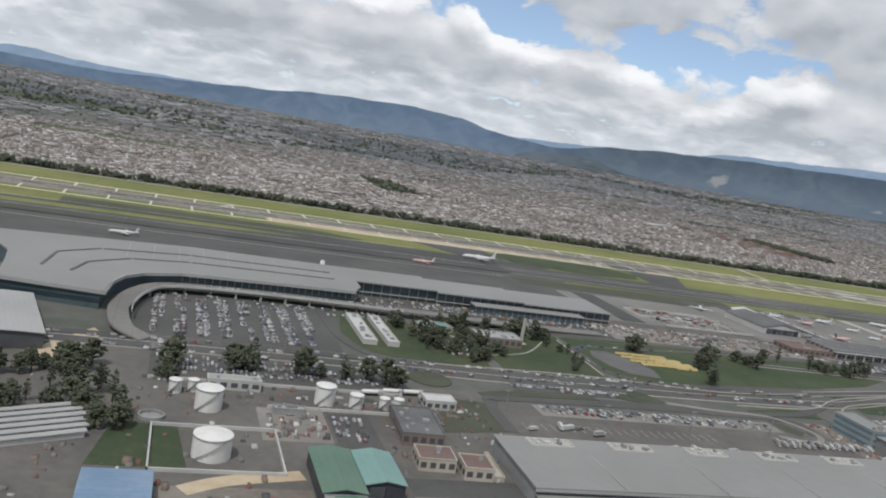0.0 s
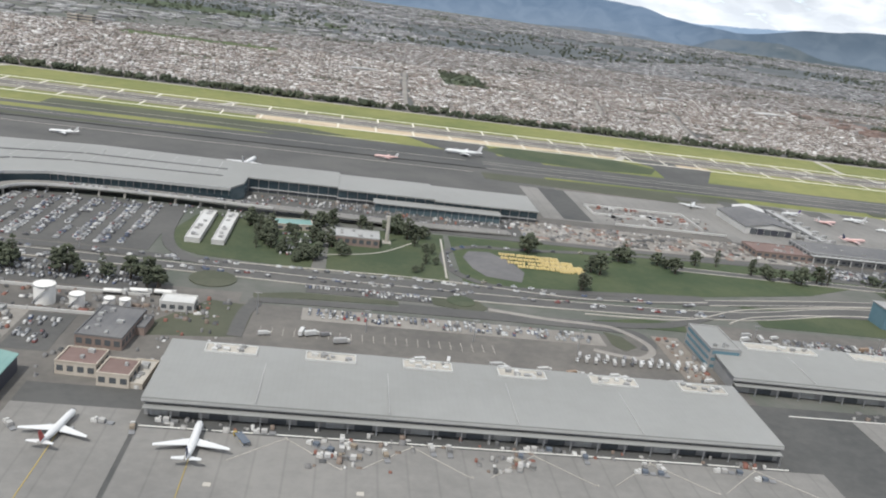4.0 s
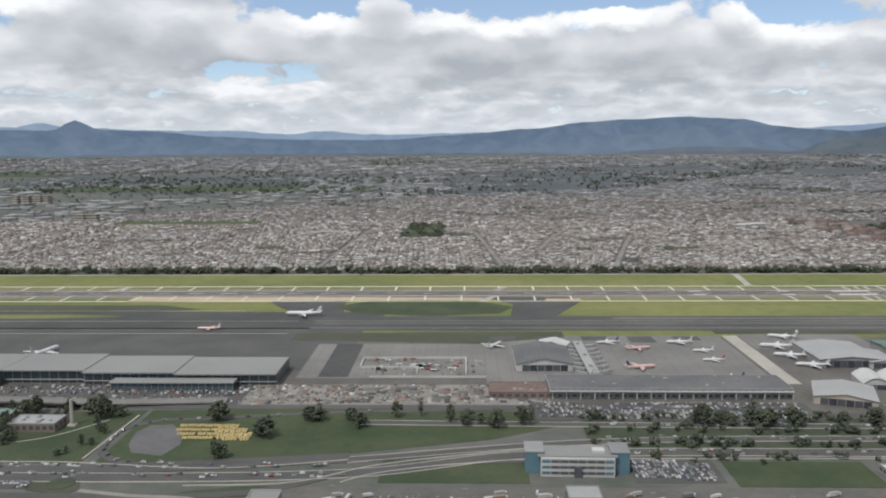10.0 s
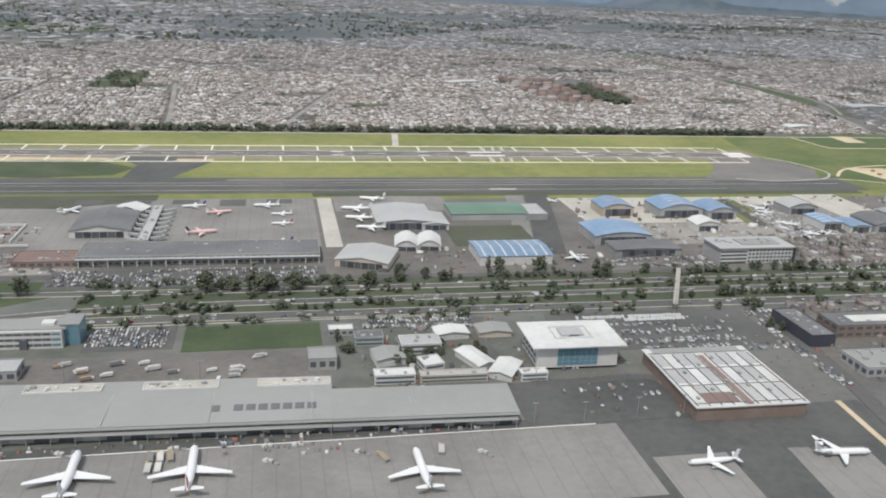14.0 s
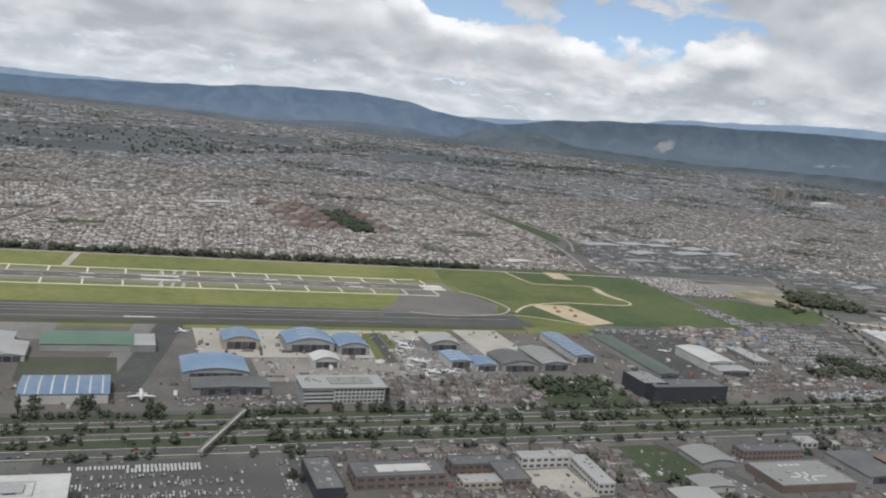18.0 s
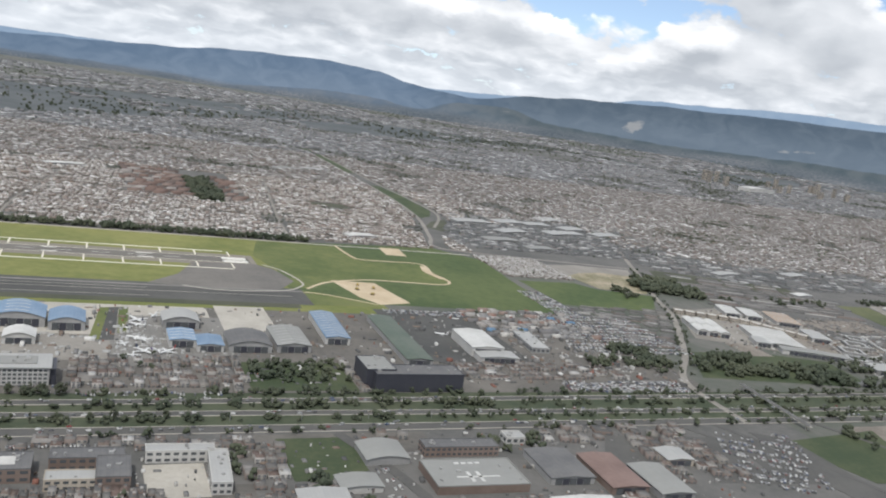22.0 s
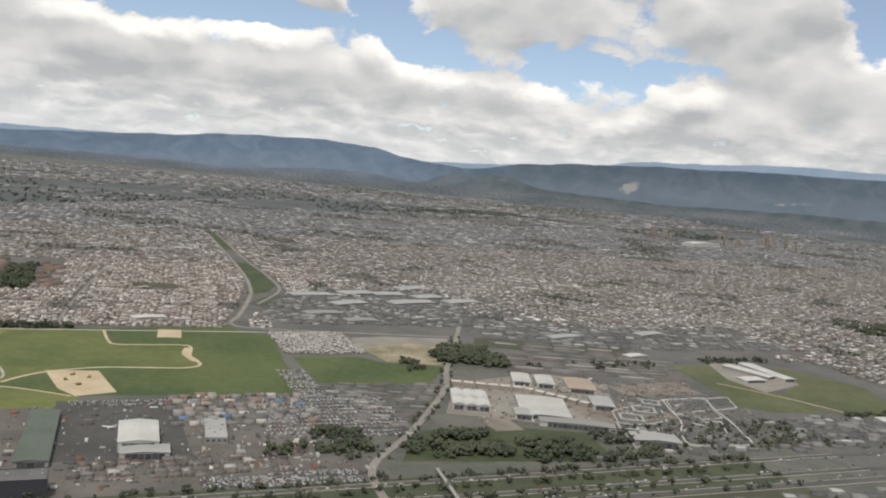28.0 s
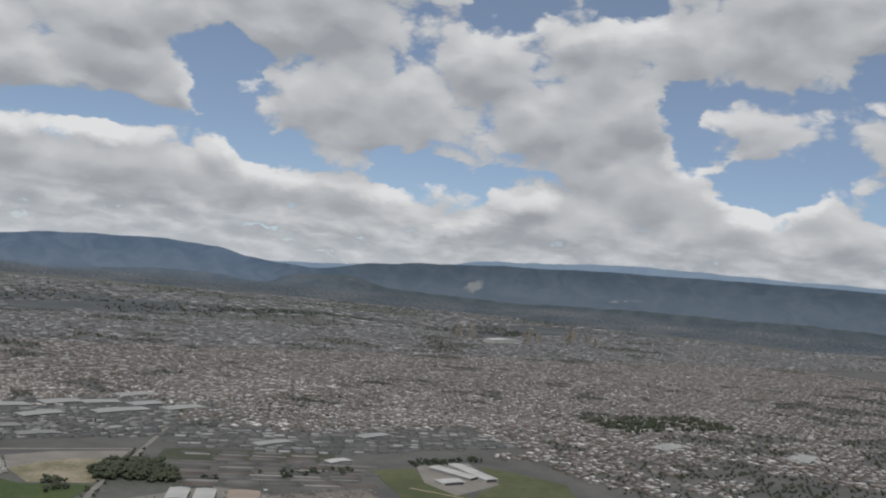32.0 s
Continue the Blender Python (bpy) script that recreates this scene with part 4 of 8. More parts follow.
for pts in ([(250, 243), (262, 251), (290, 259), (330, 263.5), (480, 265.2)], [(200, 240), (235, 243), (262, 258), (310, 272), (345, 277)], [(88, 257.5), (150, 259), (205, 254), (250, 262)]):
    band("kerb_line", pts, 0.5, 0.34, PALECONC, "pale concrete kerb along the carriageway", "kerb")
sheet("east_meadow", [(1347, 531), (1390, 530), (1376, 480), (1385, 445), (1389, 383), (1335, 390), (1316, 405), (1332, 460)], 0.14, OLIVE, "olive green strip beside the white works", "grass")
sheet("east_meadow", [(1458, 522), (1474, 508), (1500, 448), (1456, 376), (1394, 382), (1391, 436), (1438, 464)], 0.15, OLIVE, "olive green strip beside the works", "grass")
sheet("works_paving", [(1376, 440), (1436, 462), (1456, 538), (1398, 538), (1372, 482)], 0.17, PALEDIRT, "pale paved yard round the white works", "yard")
band("meadow_track", [(1350, 470), (1375, 436), (1395, 400), (1402, 380)], 1.6, 0.2, SAND, "pale track across the meadow", "track")
sheet("factory_paving", [(1072, 410), (1104, 396), (1150, 372), (1200, 400), (1238, 470), (1200, 508), (1110, 482)], 0.08, PALEDIRT, "pale yards round the white factories", "yard")
sheet("works_green", [(1180, 600), (1330, 560), (1345, 600), (1200, 640)], 0.06, DULLGRASS, "dull green strip beside the works", "grass")
sheet("park_ground", [(1012, 330), (1140, 312), (1150, 362), (1100, 380), (1040, 378)], 0.06, DARKGRASS, "dark ground under the park trees", "grass")
for x0, y0, x1, y1 in ((600, 196, 640, 262), (720, 262, 800, 240), (640, 206, 720, 222)):
    rect("works_yard", min(x0, x1), min(y0, y1), max(x0, x1), max(y0, y1), 0.06, LOTGROUND, "worn concrete yard between workshops", "yard")
rect("tail_apron", 441, 414, 505, 446, 0.12, CONCRETE, "pale concrete apron behind the cargo sheds", "apron")
# painted lines on the near stands
for i, x in enumerate((112, 138, 164, 190, 214)):
    band("stand_line", [(x - 9, 142), (x - 8, 143), (x + 1, 151), (x + 2, 151), (x + 12, 142), (x + 13, 142)], 0.16, 0.17, PALECONC, "thin pale painted stand line on the apron", "marking")
for x in (96, 70, 387, 445, 358):
    band("lead_in_line", [(x, 100), (x, 130), (x, 152 if x < 100 else 168)], 0.2, 0.17, YELLOW, "thin yellow lead-in line on the apron", "marking")
for x in (100, 128, 330, 300):
    rect("stand_number", x, 133, x + 1.4, 134.2, 0.16, PALECONC, "pale painted stand plate on the apron", "marking")
for x0, x1, y in ((238, 500, 179.2), (84, 224, 152.6)):
    rect("edge_line", x0, y, x1, y + 0.3, 0.17, PAINT, "long white painted edge line", "marking")
for i in range(26):
    rect("bay_line", 98 + i * 3.4, 187, 98.12 + i * 3.4, 192.5, 0.17, PALECONC, "white painted lorry bay line", "marking")
for i in range(22):
    rect("bay_line", 102 + i * 3.0, 203, 102.12 + i * 3.0, 208, 0.17, PALECONC, "white painted lorry bay line", "marking")

band("pad_edge_line", [(722, 490), (745, 482.5), (784, 487), (801, 500), (805, 515), (797, 545), (786, 560)], 1.6, 0.19, PALECONC, "pale curved edge of the turning pad", "marking")
rect("runway_threshold", 760, 562, 775, 578, 0.17, PALECONC, "white worn threshold block at the runway end", "marking")
sheet("field_corner", [(800, 456), (849, 456), (847, 463), (812, 483), (800, 492)], 0.115, MEADOW, "olive rough grass beside the taxiway end", "grass")
sheet("field_west", [(788, 502), (806, 496), (826, 518), (861, 531), (920, 529), (930, 541), (926, 561), (929, 592), (922, 600), (876, 601), (868, 614), (866, 650), (797, 648), (784, 590), (792, 556), (803, 530)], 0.11, MEADOW, "yellow-green rough grass past the runway end", "grass")
band("track_widening", [(928, 590), (924, 570), (929, 548)], 6.0, 0.12, SAND, "worn sandy widening of the field track", "track")
AVENUES = (((166, 660), (166, 726), (179, 1011)), ((322, 660), (321, 723), (302, 956)), ((418, 660), (423, 710), (476, 921)), ((364, 803), (394, 937)), ((-420, 770), (40, 762), (360, 790), (700, 775), (985, 770)), ((-500, 880), (200, 868), (640, 872), (1010, 850)), ((-600, 985), (300, 965), (1040, 955)), ((600, 660), (606, 760), (640, 980)), ((20, 660), (24, 780), (40, 1030)), ((-150, 700), (-140, 1040)), ((830, 660), (842, 780), (880, 1060)))
PARKS = ((219, 895, 266, 1046, DARKGRASS), (-160, 1036, 27, 1180, FIELDGRASS), (255, 905, 300, 930, PARKGRASS), (480, 790, 520, 812, PARKGRASS), (80, 800, 112, 820, DARKGRASS), (770, 835, 800, 1000, DARKGRASS), (560, 900, 600, 922, DIRT), (-60, 860, -20, 880, PARKGRASS), (900, 870, 945, 895, DULLGRASS))
for i, pts in enumerate(AVENUES):
    band("town_street", pts, 4.2 if i < 4 else 2.6, 0.16 + 0.006 * i, PALEDIRT, "pale street through the crowded town", "road")
for x0, y0, x1, y1, mt_ in PARKS:
    rect("town_park", x0, y0, x1, y1, 0.13, mt_, "open green park among the town houses", "grass")

band("sandy_road", [(9, 158), (18, 163), (34, 167)], 4.5, 0.16, SAND, "pale sandy track across the depot", "track")
rect("slab_yard", 27, 185, 44, 206, 0.12, PALEDIRT, "pale concrete slab yard with plant", "yard")
rect("depot_car_lot", 45, 183, 56, 205, 0.13, ROADGREY, "grey depot car lot", "car_park")
rect("forecourt_paving", 80, 322, 200, 350, 0.07, ROADGREY, "grey forecourt roads before the pier", "road")
sheet("grass_band", [(-700, 487), (30, 488), (80, 494), (40, 499), (-700, 498)], 0.13, AIRGRASS, "yellow-green grass band between taxiways", "grass")
sheet("grass_band", [(-700, 464), (-40, 465), (60, 469), (-40, 473), (-700, 474)], 0.13, DULLGRASS, "dull green grass band between taxiways", "grass")
for y, x0, x1 in ((480, -900, 190), (510, -900, 150), (462, 200, 700), (474, 200, 790), (480.5, 200, 700), (448, -700, 190)):
    rect("taxi_line", x0, y - 0.22, x1, y + 0.22, 0.18, PALECONC, "thin pale line along the taxiway", "marking")
for y, w_, pts in ((0, 6.6, [(-260, 248), (-100, 250), (40, 250), (150, 246), (250, 250), (320, 268), (450, 270), (700, 268), (1000, 266), (1300, 262)]), (0, 4.6, [(250, 262), (340, 280), (450, 284), (700, 284), (1000, 280), (1300, 278)]), (0, 4.6, [(250, 300), (340, 298), (450, 297), (700, 297), (1000, 300), (1300, 302)])):
    for s in (-1, 1):
        band("verge_line", [(px, py + s * (w_ / 2 + 0.15)) for px, py in pts], 0.4, 0.27, PALECONC, "pale kerb along the carriageway", "kerb")
for i in range(5):
    rect("apron_patch", 304 + i * 25, 432 - (i % 2) * 5, 318 + i * 25, 441, 0.175, ROADGREY, "darker repaired slabs on the apron", "apron")
rect("runway_edge_line", -1500, 561.30, 776, 561.90, 0.165, DRAIN, "white painted runway edge line", "marking")
rect("runway_edge_line", -1500, 578.10, 776, 578.70, 0.165, DRAIN, "white painted runway edge line", "marking")

band("park_path", [(159.5, 308), (158.5, 285), (157.5, 262)], 0.7, 0.2, PALECONC, "thin pale park path", "path")
band("park_path", [(117, 275), (135, 283), (150, 302)], 0.6, 0.2, PALECONC, "thin pale park path", "path")
bm = bmesh.new()
bmesh.ops.create_cone(bm, cap_ends=True, segments=28, radius1=4.5, radius2=4.5, depth=0.6)
solid("roundabout", bm, MEDIAN, "round grass island beside the bus lots", "roundabout", Matrix.Translation((160, 241, 0.0)), kind="structure")
rect("car_strip", 112, 237, 152, 243, 0.15, ROADGREY, "grey strip of parked cars beside the highway", "car_park")
sheet("verge_grass", [(149, 247), (164, 246), (168, 237), (165, 232.5), (151, 236)], 0.16, DULLGRASS, "dull grass island between the slip roads", "grass")
sheet("verge_grass", [(201, 235), (219, 240), (233, 240), (231, 232), (217, 232)], 0.17, DARKGRASS, "dark green triangle beside the slip road", "grass")
sheet("verge_grass", [(202, 226), (207, 223), (209.5, 216), (205, 212.5), (202, 216)], 0.16, DULLGRASS, "grass island inside the yard loop", "grass")
sheet("verge_grass", [(98, 226), (112, 231), (140, 233), (140, 236), (110, 236), (97, 232)], 0.15, DULLGRASS, "worn grass beside the truck yard", "grass")
band("yard_loop", [(168, 236), (185, 232.4), (201, 231), (207, 229), (212.6, 221), (213.3, 213.7), (208.5, 208.3), (202, 208.7), (195, 211.4)], 2.2, 0.235, PALEDIRT, "pale lorry lane looping round the yard", "road")
rect("earth_yard", 217, 192, 225.5, 226, 0.13, DIRT, "bare reddish earth beside the glazed office", "yard")

for x0, y0, x1, y1, mt_ in ((1236, 440, 1310, 474, DIRT), (1300, 340, 1330, 372, DULLGRASS), (1205, 432, 1236, 452, LOTGROUND), (1270, 318, 1310, 336, DULLGRASS), (1215, 336, 1262, 420, LOTGROUND)):
    rect("compound_ground", x0, y0, x1, y1, 0.07, mt_, "worn ground between eastern compounds", "ground")
sheet("bare_strip", [(-32, 230), (-24, 232), (-14, 258), (-17, 264), (-27, 246)], 0.14, SAND, "bare sandy strip beside the western pier", "ground")


# ---- buildings ----
PANE = {}


def pane_mesh(wd, ht, mat):
    key = (round(wd, 2), round(ht, 2), mat.name)
    if key not in PANE:
        PANE[key] = mesh_of("window", box(bmesh.new(), -wd / 2, wd / 2, -0.05, 0.05, 0, ht), mat)
    return PANE[key]


def roof_units(parent, x0, x1, y0, y1, z, n, seed):
    r = random.Random(seed)
    for _ in range(n):
        sx, sy, sz = r.uniform(0.6, 1.8), r.uniform(0.6, 1.6), r.uniform(0.35, 0.8)
        x, y = r.uniform(x0 + 1, x1 - 1 - sx), r.uniform(y0 + 1, y1 - 1 - sy)
        b = box(bmesh.new(), x, x + sx, y, y + sy, z - 0.02, z + sz)
        box(b, x + sx * 0.25, x + sx * 0.75, y + sy * 0.25, y + sy * 0.75, z + sz, z + sz + 0.12)
        part("roof_unit", b, WALLGREY if r.random() < 0.6 else ROOFPALE, parent)


def block(name, label, category, x, y, sx, sy, h, wall=WALLGREY, roof=ROOFGREY, storeys=0, bays=6, turn=0.0, glass=GLASSDARK, units=2, parapet=0.35, group="", bandwin=False):
    """A flat-roofed building: wall, roof with parapet, windows on the faces that the path passes, roof units. x, y: middle of the plan."""
    th = thing(name, label, category, pose(x, y, 0, 0, 0, turn), group)
    a, b = sx / 2, sy / 2
    part("wall", box(bmesh.new(), -a, a, -b, b, -0.2, h), wall, th)
    bm = box(bmesh.new(), -a + 0.25, a - 0.25, -b + 0.25, b - 0.25, h - 0.05, h + 0.06)
    part("roof", bm, roof, th)
    if parapet:
        for u0, u1, v0, v1 in ((-a - 0.06, a + 0.06, -b - 0.06, -b + 0.22), (-a - 0.06, a + 0.06, b - 0.22, b + 0.06), (-a - 0.06, -a + 0.22, -b + 0.22, b - 0.22), (a - 0.22, a + 0.06, -b + 0.22, b - 0.22)):
            part("parapet", box(bmesh.new(), u0, u1, v0, v1, h - 0.1, h + parapet), roof if wall is WALLBRICK else wall, th)
    if storeys:
        fh = h / storeys
        for s in range(storeys):
            z = s * fh + fh * 0.32
            if bandwin:
                for k, (ln, rot, px_, py_) in enumerate(((sx - 1.0, 0, 0, -b - 0.01), (sy - 1.0, 90, -a - 0.01, 0), (sy - 1.0, 90, a + 0.01, 0))):
                    o = part("window", pane_mesh(ln, fh * 0.45, glass), None, th)
                    o.matrix_local = pose(px_, py_, z, 0, 0, rot)
                continue
            for i in range(bays):
                o = part("window", pane_mesh(sx / bays * 0.62, fh * 0.45, glass), None, th)
                o.matrix_local = pose(-a + sx * (i + 0.5) / bays, -b - 0.01, z)
            nb = max(1, int(bays * sy / sx))
            for side in (-1, 1):
                for i in range(nb):
                    o = part("window", pane_mesh(sy / nb * 0.62, fh * 0.45, glass), None, th)
                    o.matrix_local = pose(side * (a + 0.01), -b + sy * (i + 0.5) / nb, z, 0, 0, 90)
    roof_units(th, -a, a, -b, b, h + 0.06, units + (min(5, int(sx * sy / 60)) if units else 0), x * 7 + y)
    return th


def hangar(name, label, x, y, sx, sy, h, rise, wall=WALLGREY, roof=ROOFPALE, turn=0.0, arch=True, stripes=None, doors=True, ends=None, along="y"):
    """A shed with an arched or gabled roof whose ridge runs away from the path (along y) or beside it (along x)."""
    th = thing(name, label, "hangar", pose(x, y, 0, 0, 0, turn + (90 if along == "x" else 0)))
    if along == "x":
        sx, sy = sy, sx
    a, b = sx / 2, sy / 2
    n = 12 if arch else 2
    prof = [(-a + sx * i / n, h + rise * (math.sin(math.pi * i / n) if arch else 1 - abs(2 * i / n - 1))) for i in range(n + 1)]
    bm = bmesh.new()
    for y0 in (-b, b):
        vs = [bm.verts.new((-a, y0, -0.2))] + [bm.verts.new((u, y0, v - 0.05)) for u, v in prof] + [bm.verts.new((a, y0, -0.2))]
        bm.faces.new(vs if y0 > 0 else vs[::-1])
    bm.verts.ensure_lookup_table()
    k = len(prof) + 2
    for i in (0, k - 2):
        bm.faces.new((bm.verts[i], bm.verts[i + 1], bm.verts[i + 1 + k], bm.verts[i + k]))
    bmesh.ops.recalc_face_normals(bm, faces=bm.faces)
    part("wall", bm, ends or wall, th)
    bm = bmesh.new()
    o = 0.5
    top = [[bm.verts.new((u * (1 + o / a * 0.5), yy, v + dzz)) for u, v in prof] for yy, dzz in ((-b - o, 0.1), (b + o, 0.1), (b + o, -0.12), (-b - o, -0.12))]
    for r0, r1 in zip(top, top[1:] + top[:1]):
        for i in range(n):
            bm.faces.new((r0[i], r0[i + 1], r1[i + 1], r1[i]))
    bmesh.ops.recalc_face_normals(bm, faces=bm.faces)
    rf = part("roof", bm, roof, th)
    if stripes:
        m = max(3, int(sy / 4.5))
        for i in range(m):
            yy = -b + sy * (i + 0.5) / m
            bm = bmesh.new()
            r0 = [bm.verts.new((u * 0.97, yy - 0.35, v + 0.16)) for u, v in prof]
            r1 = [bm.verts.new((u * 0.97, yy + 0.35, v + 0.16)) for u, v in prof]
            for j in range(n):
                bm.faces.new((r0[j], r0[j + 1], r1[j + 1], r1[j]))
            part("skylight", bm, stripes, rf)
    if doors:
        m = max(2, int(sx / 4))
        for i in range(m):
            w0 = -a * 0.8 + 1.6 * a * i / m
            part("door", box(bmesh.new(), w0 + 0.1, w0 + 1.6 * a / m - 0.1, -b - 0.12, -b + 0.05, 0, h * 0.85), WALLDARK if i % 2 else GLASSDARK, th)
    return th


# the two long cargo warehouses
def warehouse(x0, y0, x1, y1, h, turn, label, cuts, strips, cut_y):
    cx, cy = (x0 + x1) / 2, (y0 + y1) / 2
    a, b = (x1 - x0) / 2, (y1 - y0) / 2
    th = thing("cargo_warehouse", label, "warehouse", pose(cx, cy, 0, 0, 0, turn))
    part("wall", box(bmesh.new(), -a, a, -b, b, -0.2, h - 0.4), WALLGREY, th)
    bm = prism(bmesh.new(), [(-a - 0.4, -b - 1.0), (a + 0.4, -b - 1.0), (a + 0.4, b + 0.4), (-a - 0.4, b + 0.4)], h - 0.4, h)
    for v in bm.verts:
        v.co.z += 0.5 * (v.co.y + b) / (2 * b)
    rf = part("roof", bm, ROOFGREY, th, "pale grey ribbed metal roof")
    part("fascia", box(bmesh.new(), -a - 0.45, a + 0.45, -b - 1.06, -b - 0.98, h - 1.0, h - 0.38), ROOFPALE, th)
    part("gutter", box(bmesh.new(), -a, a, -b - 0.5, -b + 0.02, h - 1.5, h - 1.25), ROOFDARK, th)
    part("canopy", box(bmesh.new(), -a, a, -b - 2.2, -b + 0.02, h - 2.1, h - 1.9), ROOFGREY, th)
    n = int((x1 - x0) / 6)
    for i in range(n):
        u = -a + (x1 - x0) * (i + 0.5) / n
        part("dock_door", box(bmesh.new(), u - 1.9, u + 1.9, -b - 0.1, -b + 0.05, 0, 1.9), GLASSDARK if i % 3 else ROOFPALE, th)
        part("canopy_post", box(bmesh.new(), u + 2.6, u + 2.85, -b - 2.1, -b - 1.85, 0, h - 2.0), STEEL, th)
    for i in range(cuts):
        u = -a + (x1 - x0) * (i + 0.35) / cuts
        z = h + 0.5
        well = part("roof_well", box(bmesh.new(), u, u + strips, b - 5.2, b - 1.0, z - 0.4, z + 0.02), PALECONC, rf)
        for du, dv, su, sv in ((0, -5.35, strips, 0.25), (0, -1.05, strips, 0.25), (-0.2, -5.3, 0.25, 4.4), (strips, -5.3, 0.25, 4.4)):
            part("kerb", box(bmesh.new(), u + du, u + du + su, b + dv, b + dv + sv, z - 0.3, z + 0.3), ROOFWHITE, rf)
        r = random.Random(i * 5 + int(x0))
        for _ in range(9):
            q, g = r.uniform(0.3, strips - 1.6), r.uniform(-5.0, -2.0)
            part("roof_unit", box(bmesh.new(), u + q, u + q + r.uniform(0.5, 1.6), b + g, b + g + r.uniform(0.5, 1.2), z, z + r.uniform(0.3, 0.9)), ROOFWHITE if r.random() < 0.5 else WALLGREY, rf)
    for i in range(int((x1 - x0) / 28)):
        u = -a + 28 * (i + 0.8)
        part("seam", box(bmesh.new(), u, u + 0.18, -b - 0.6, b - 5.6, h + 0.0, h + 0.34), ROOFPALE, rf)
    return th


warehouse(84, 157, 223, 184, 4.6, -0.4, "long grey metal-roofed cargo warehouse beside the apron", 6, 11.5, 0)
warehouse(228, 188, 424, 212, 4.6, -2.2, "very long grey metal-roofed cargo warehouse beside the apron", 6, 21.0, 0)
warehouse(424, 183.1, 477, 198.5, 4.6, -2.2, "lower grey metal-roofed end of the cargo warehouse", 0, 0, 0)
for i in range(8):
    solid("roof_panel", box(bmesh.new(), 0, 2.6, 0, 3.4, 0, 0.12), ROOFDARK, "dark grey roof panel on the warehouse", "roof panel", pose(390 + i * 3.4 + (3 if i > 0 else 0), 190.6 - i * 0.13, 4.72, 0, 0, -2.2), "dark roof panels")
block("glass_office", "blue-glazed end office of the cargo warehouse", "office", 231, 214, 9, 18, 6.2, WALLGREY, ROOFGREY, 3, 3, -1.0, GLASSBLUE, 1, bandwin=True)
block("guard_shed", "small flat-roofed grey yard shed", "shed", 326, 229, 10, 9, 3.4, WALLGREY, ROOFPALE, 1, 3, units=0)
block("guard_shed", "small flat-roofed blue-grey yard shed", "shed", 423, 227, 9, 9, 4.2, WALLGREY, ROOFGREY, 1, 3, units=0)
block("lawn_pavilion", "low white flat-roofed pavilion beside the sports field", "pavilion", 431, 252, 9, 5, 2.2, WALLGREY, ROOFWHITE, 1, 4, units=0)

# the blue office block
th = thing("blue_office", "three-storey office with blue glass towers and white band walls", "office", pose(327, 254, 0, 0, 0, -1.5))
part("wall", box(bmesh.new(), -12, 12, -5.5, 4, -0.2, 6.2), WALLWHITE, th)
part("roof", box(bmesh.new(), -13, 13, -4.5, 5, 6.2, 6.7), ROOFGREY, th)
part("roof_unit", box(bmesh.new(), 5, 9, -2, 1.5, 6.7, 7.6), ROOFWHITE, th)
for s in (-1, 1):
    part("glass_tower", box(bmesh.new(), s * 14 - 3, s * 14 + 3, -3, 6, -0.2, 7.2), GLASSBLUE, th, "blue glass corner tower")
    part("tower_roof", box(bmesh.new(), s * 14 - 3.2, s * 14 + 3.2, -3.2, 6.2, 7.2, 7.6), WALLGREY, th)
for s in range(3):
    for i in range(8):
        part("window", box(bmesh.new(), -11.6 + i * 2.92, -11.6 + i * 2.92 + 2.7, -5.56, -5.4, 0.8 + s * 1.95, 1.75 + s * 1.95), GLASSBLUE if i in (0, 7) else GLASSDARK, th)
part("entrance", box(bmesh.new(), -1.2, 1.2, -6.3, -5.4, 0, 3.4), GLASSDARK, th)

# white office cube with a glass front
th = thing("white_office", "white cube office with a wide flat roof and teal glass front", "office", pose(507, 224, 0, 0, 0, -1.0))
part("wall", box(bmesh.new(), -14, 14, -9, 9, 0.9, 8.6), WALLWHITE, th)
part("plinth", box(bmesh.new(), -12.5, 12.5, -7.5, 8, -0.2, 0.9), GLASSDARK, th)
rf = part("roof", box(bmesh.new(), -16.2, 16.2, -11, 11, 8.6, 9.0), ROOFWHITE, th, "broad white overhanging roof slab")
part("roof_unit", box(bmesh.new(), -4, 4, -2.5, 3.5, 9.0, 9.7), ROOFPALE, rf)
part("roof_well", box(bmesh.new(), -1.3, 2.0, -4.0, 0.5, 9.0, 9.5), WALLDARK, rf)
for u0, u1, v0, v1 in ((-6.5, 6.5, -4.2, -3.9), (-6.5, 6.5, 5.2, 5.5), (-6.5, -6.2, -3.9, 5.2), (6.2, 6.5, -3.9, 5.2)):
    part("kerb", box(bmesh.new(), u0, u1, v0, v1, 9.0, 9.6), ROOFWHITE, rf)
for i in range(7):
    for s in range(4):
        part("window", box(bmesh.new(), -7 + i * 2.0, -7 + i * 2.0 + 1.9, -9.08, -8.9, 1.5 + s * 1.55, 2.95 + s * 1.55), GLASSBLUE, th)
for i in range(5):
    for s in range(3):
        part("window", box(bmesh.new(), -14.08, -13.9, -7 + i * 3.2, -7 + i * 3.2 + 2.2, 1.8 + s * 2.2, 2.9 + s * 2.2), GLASSDARK, th)

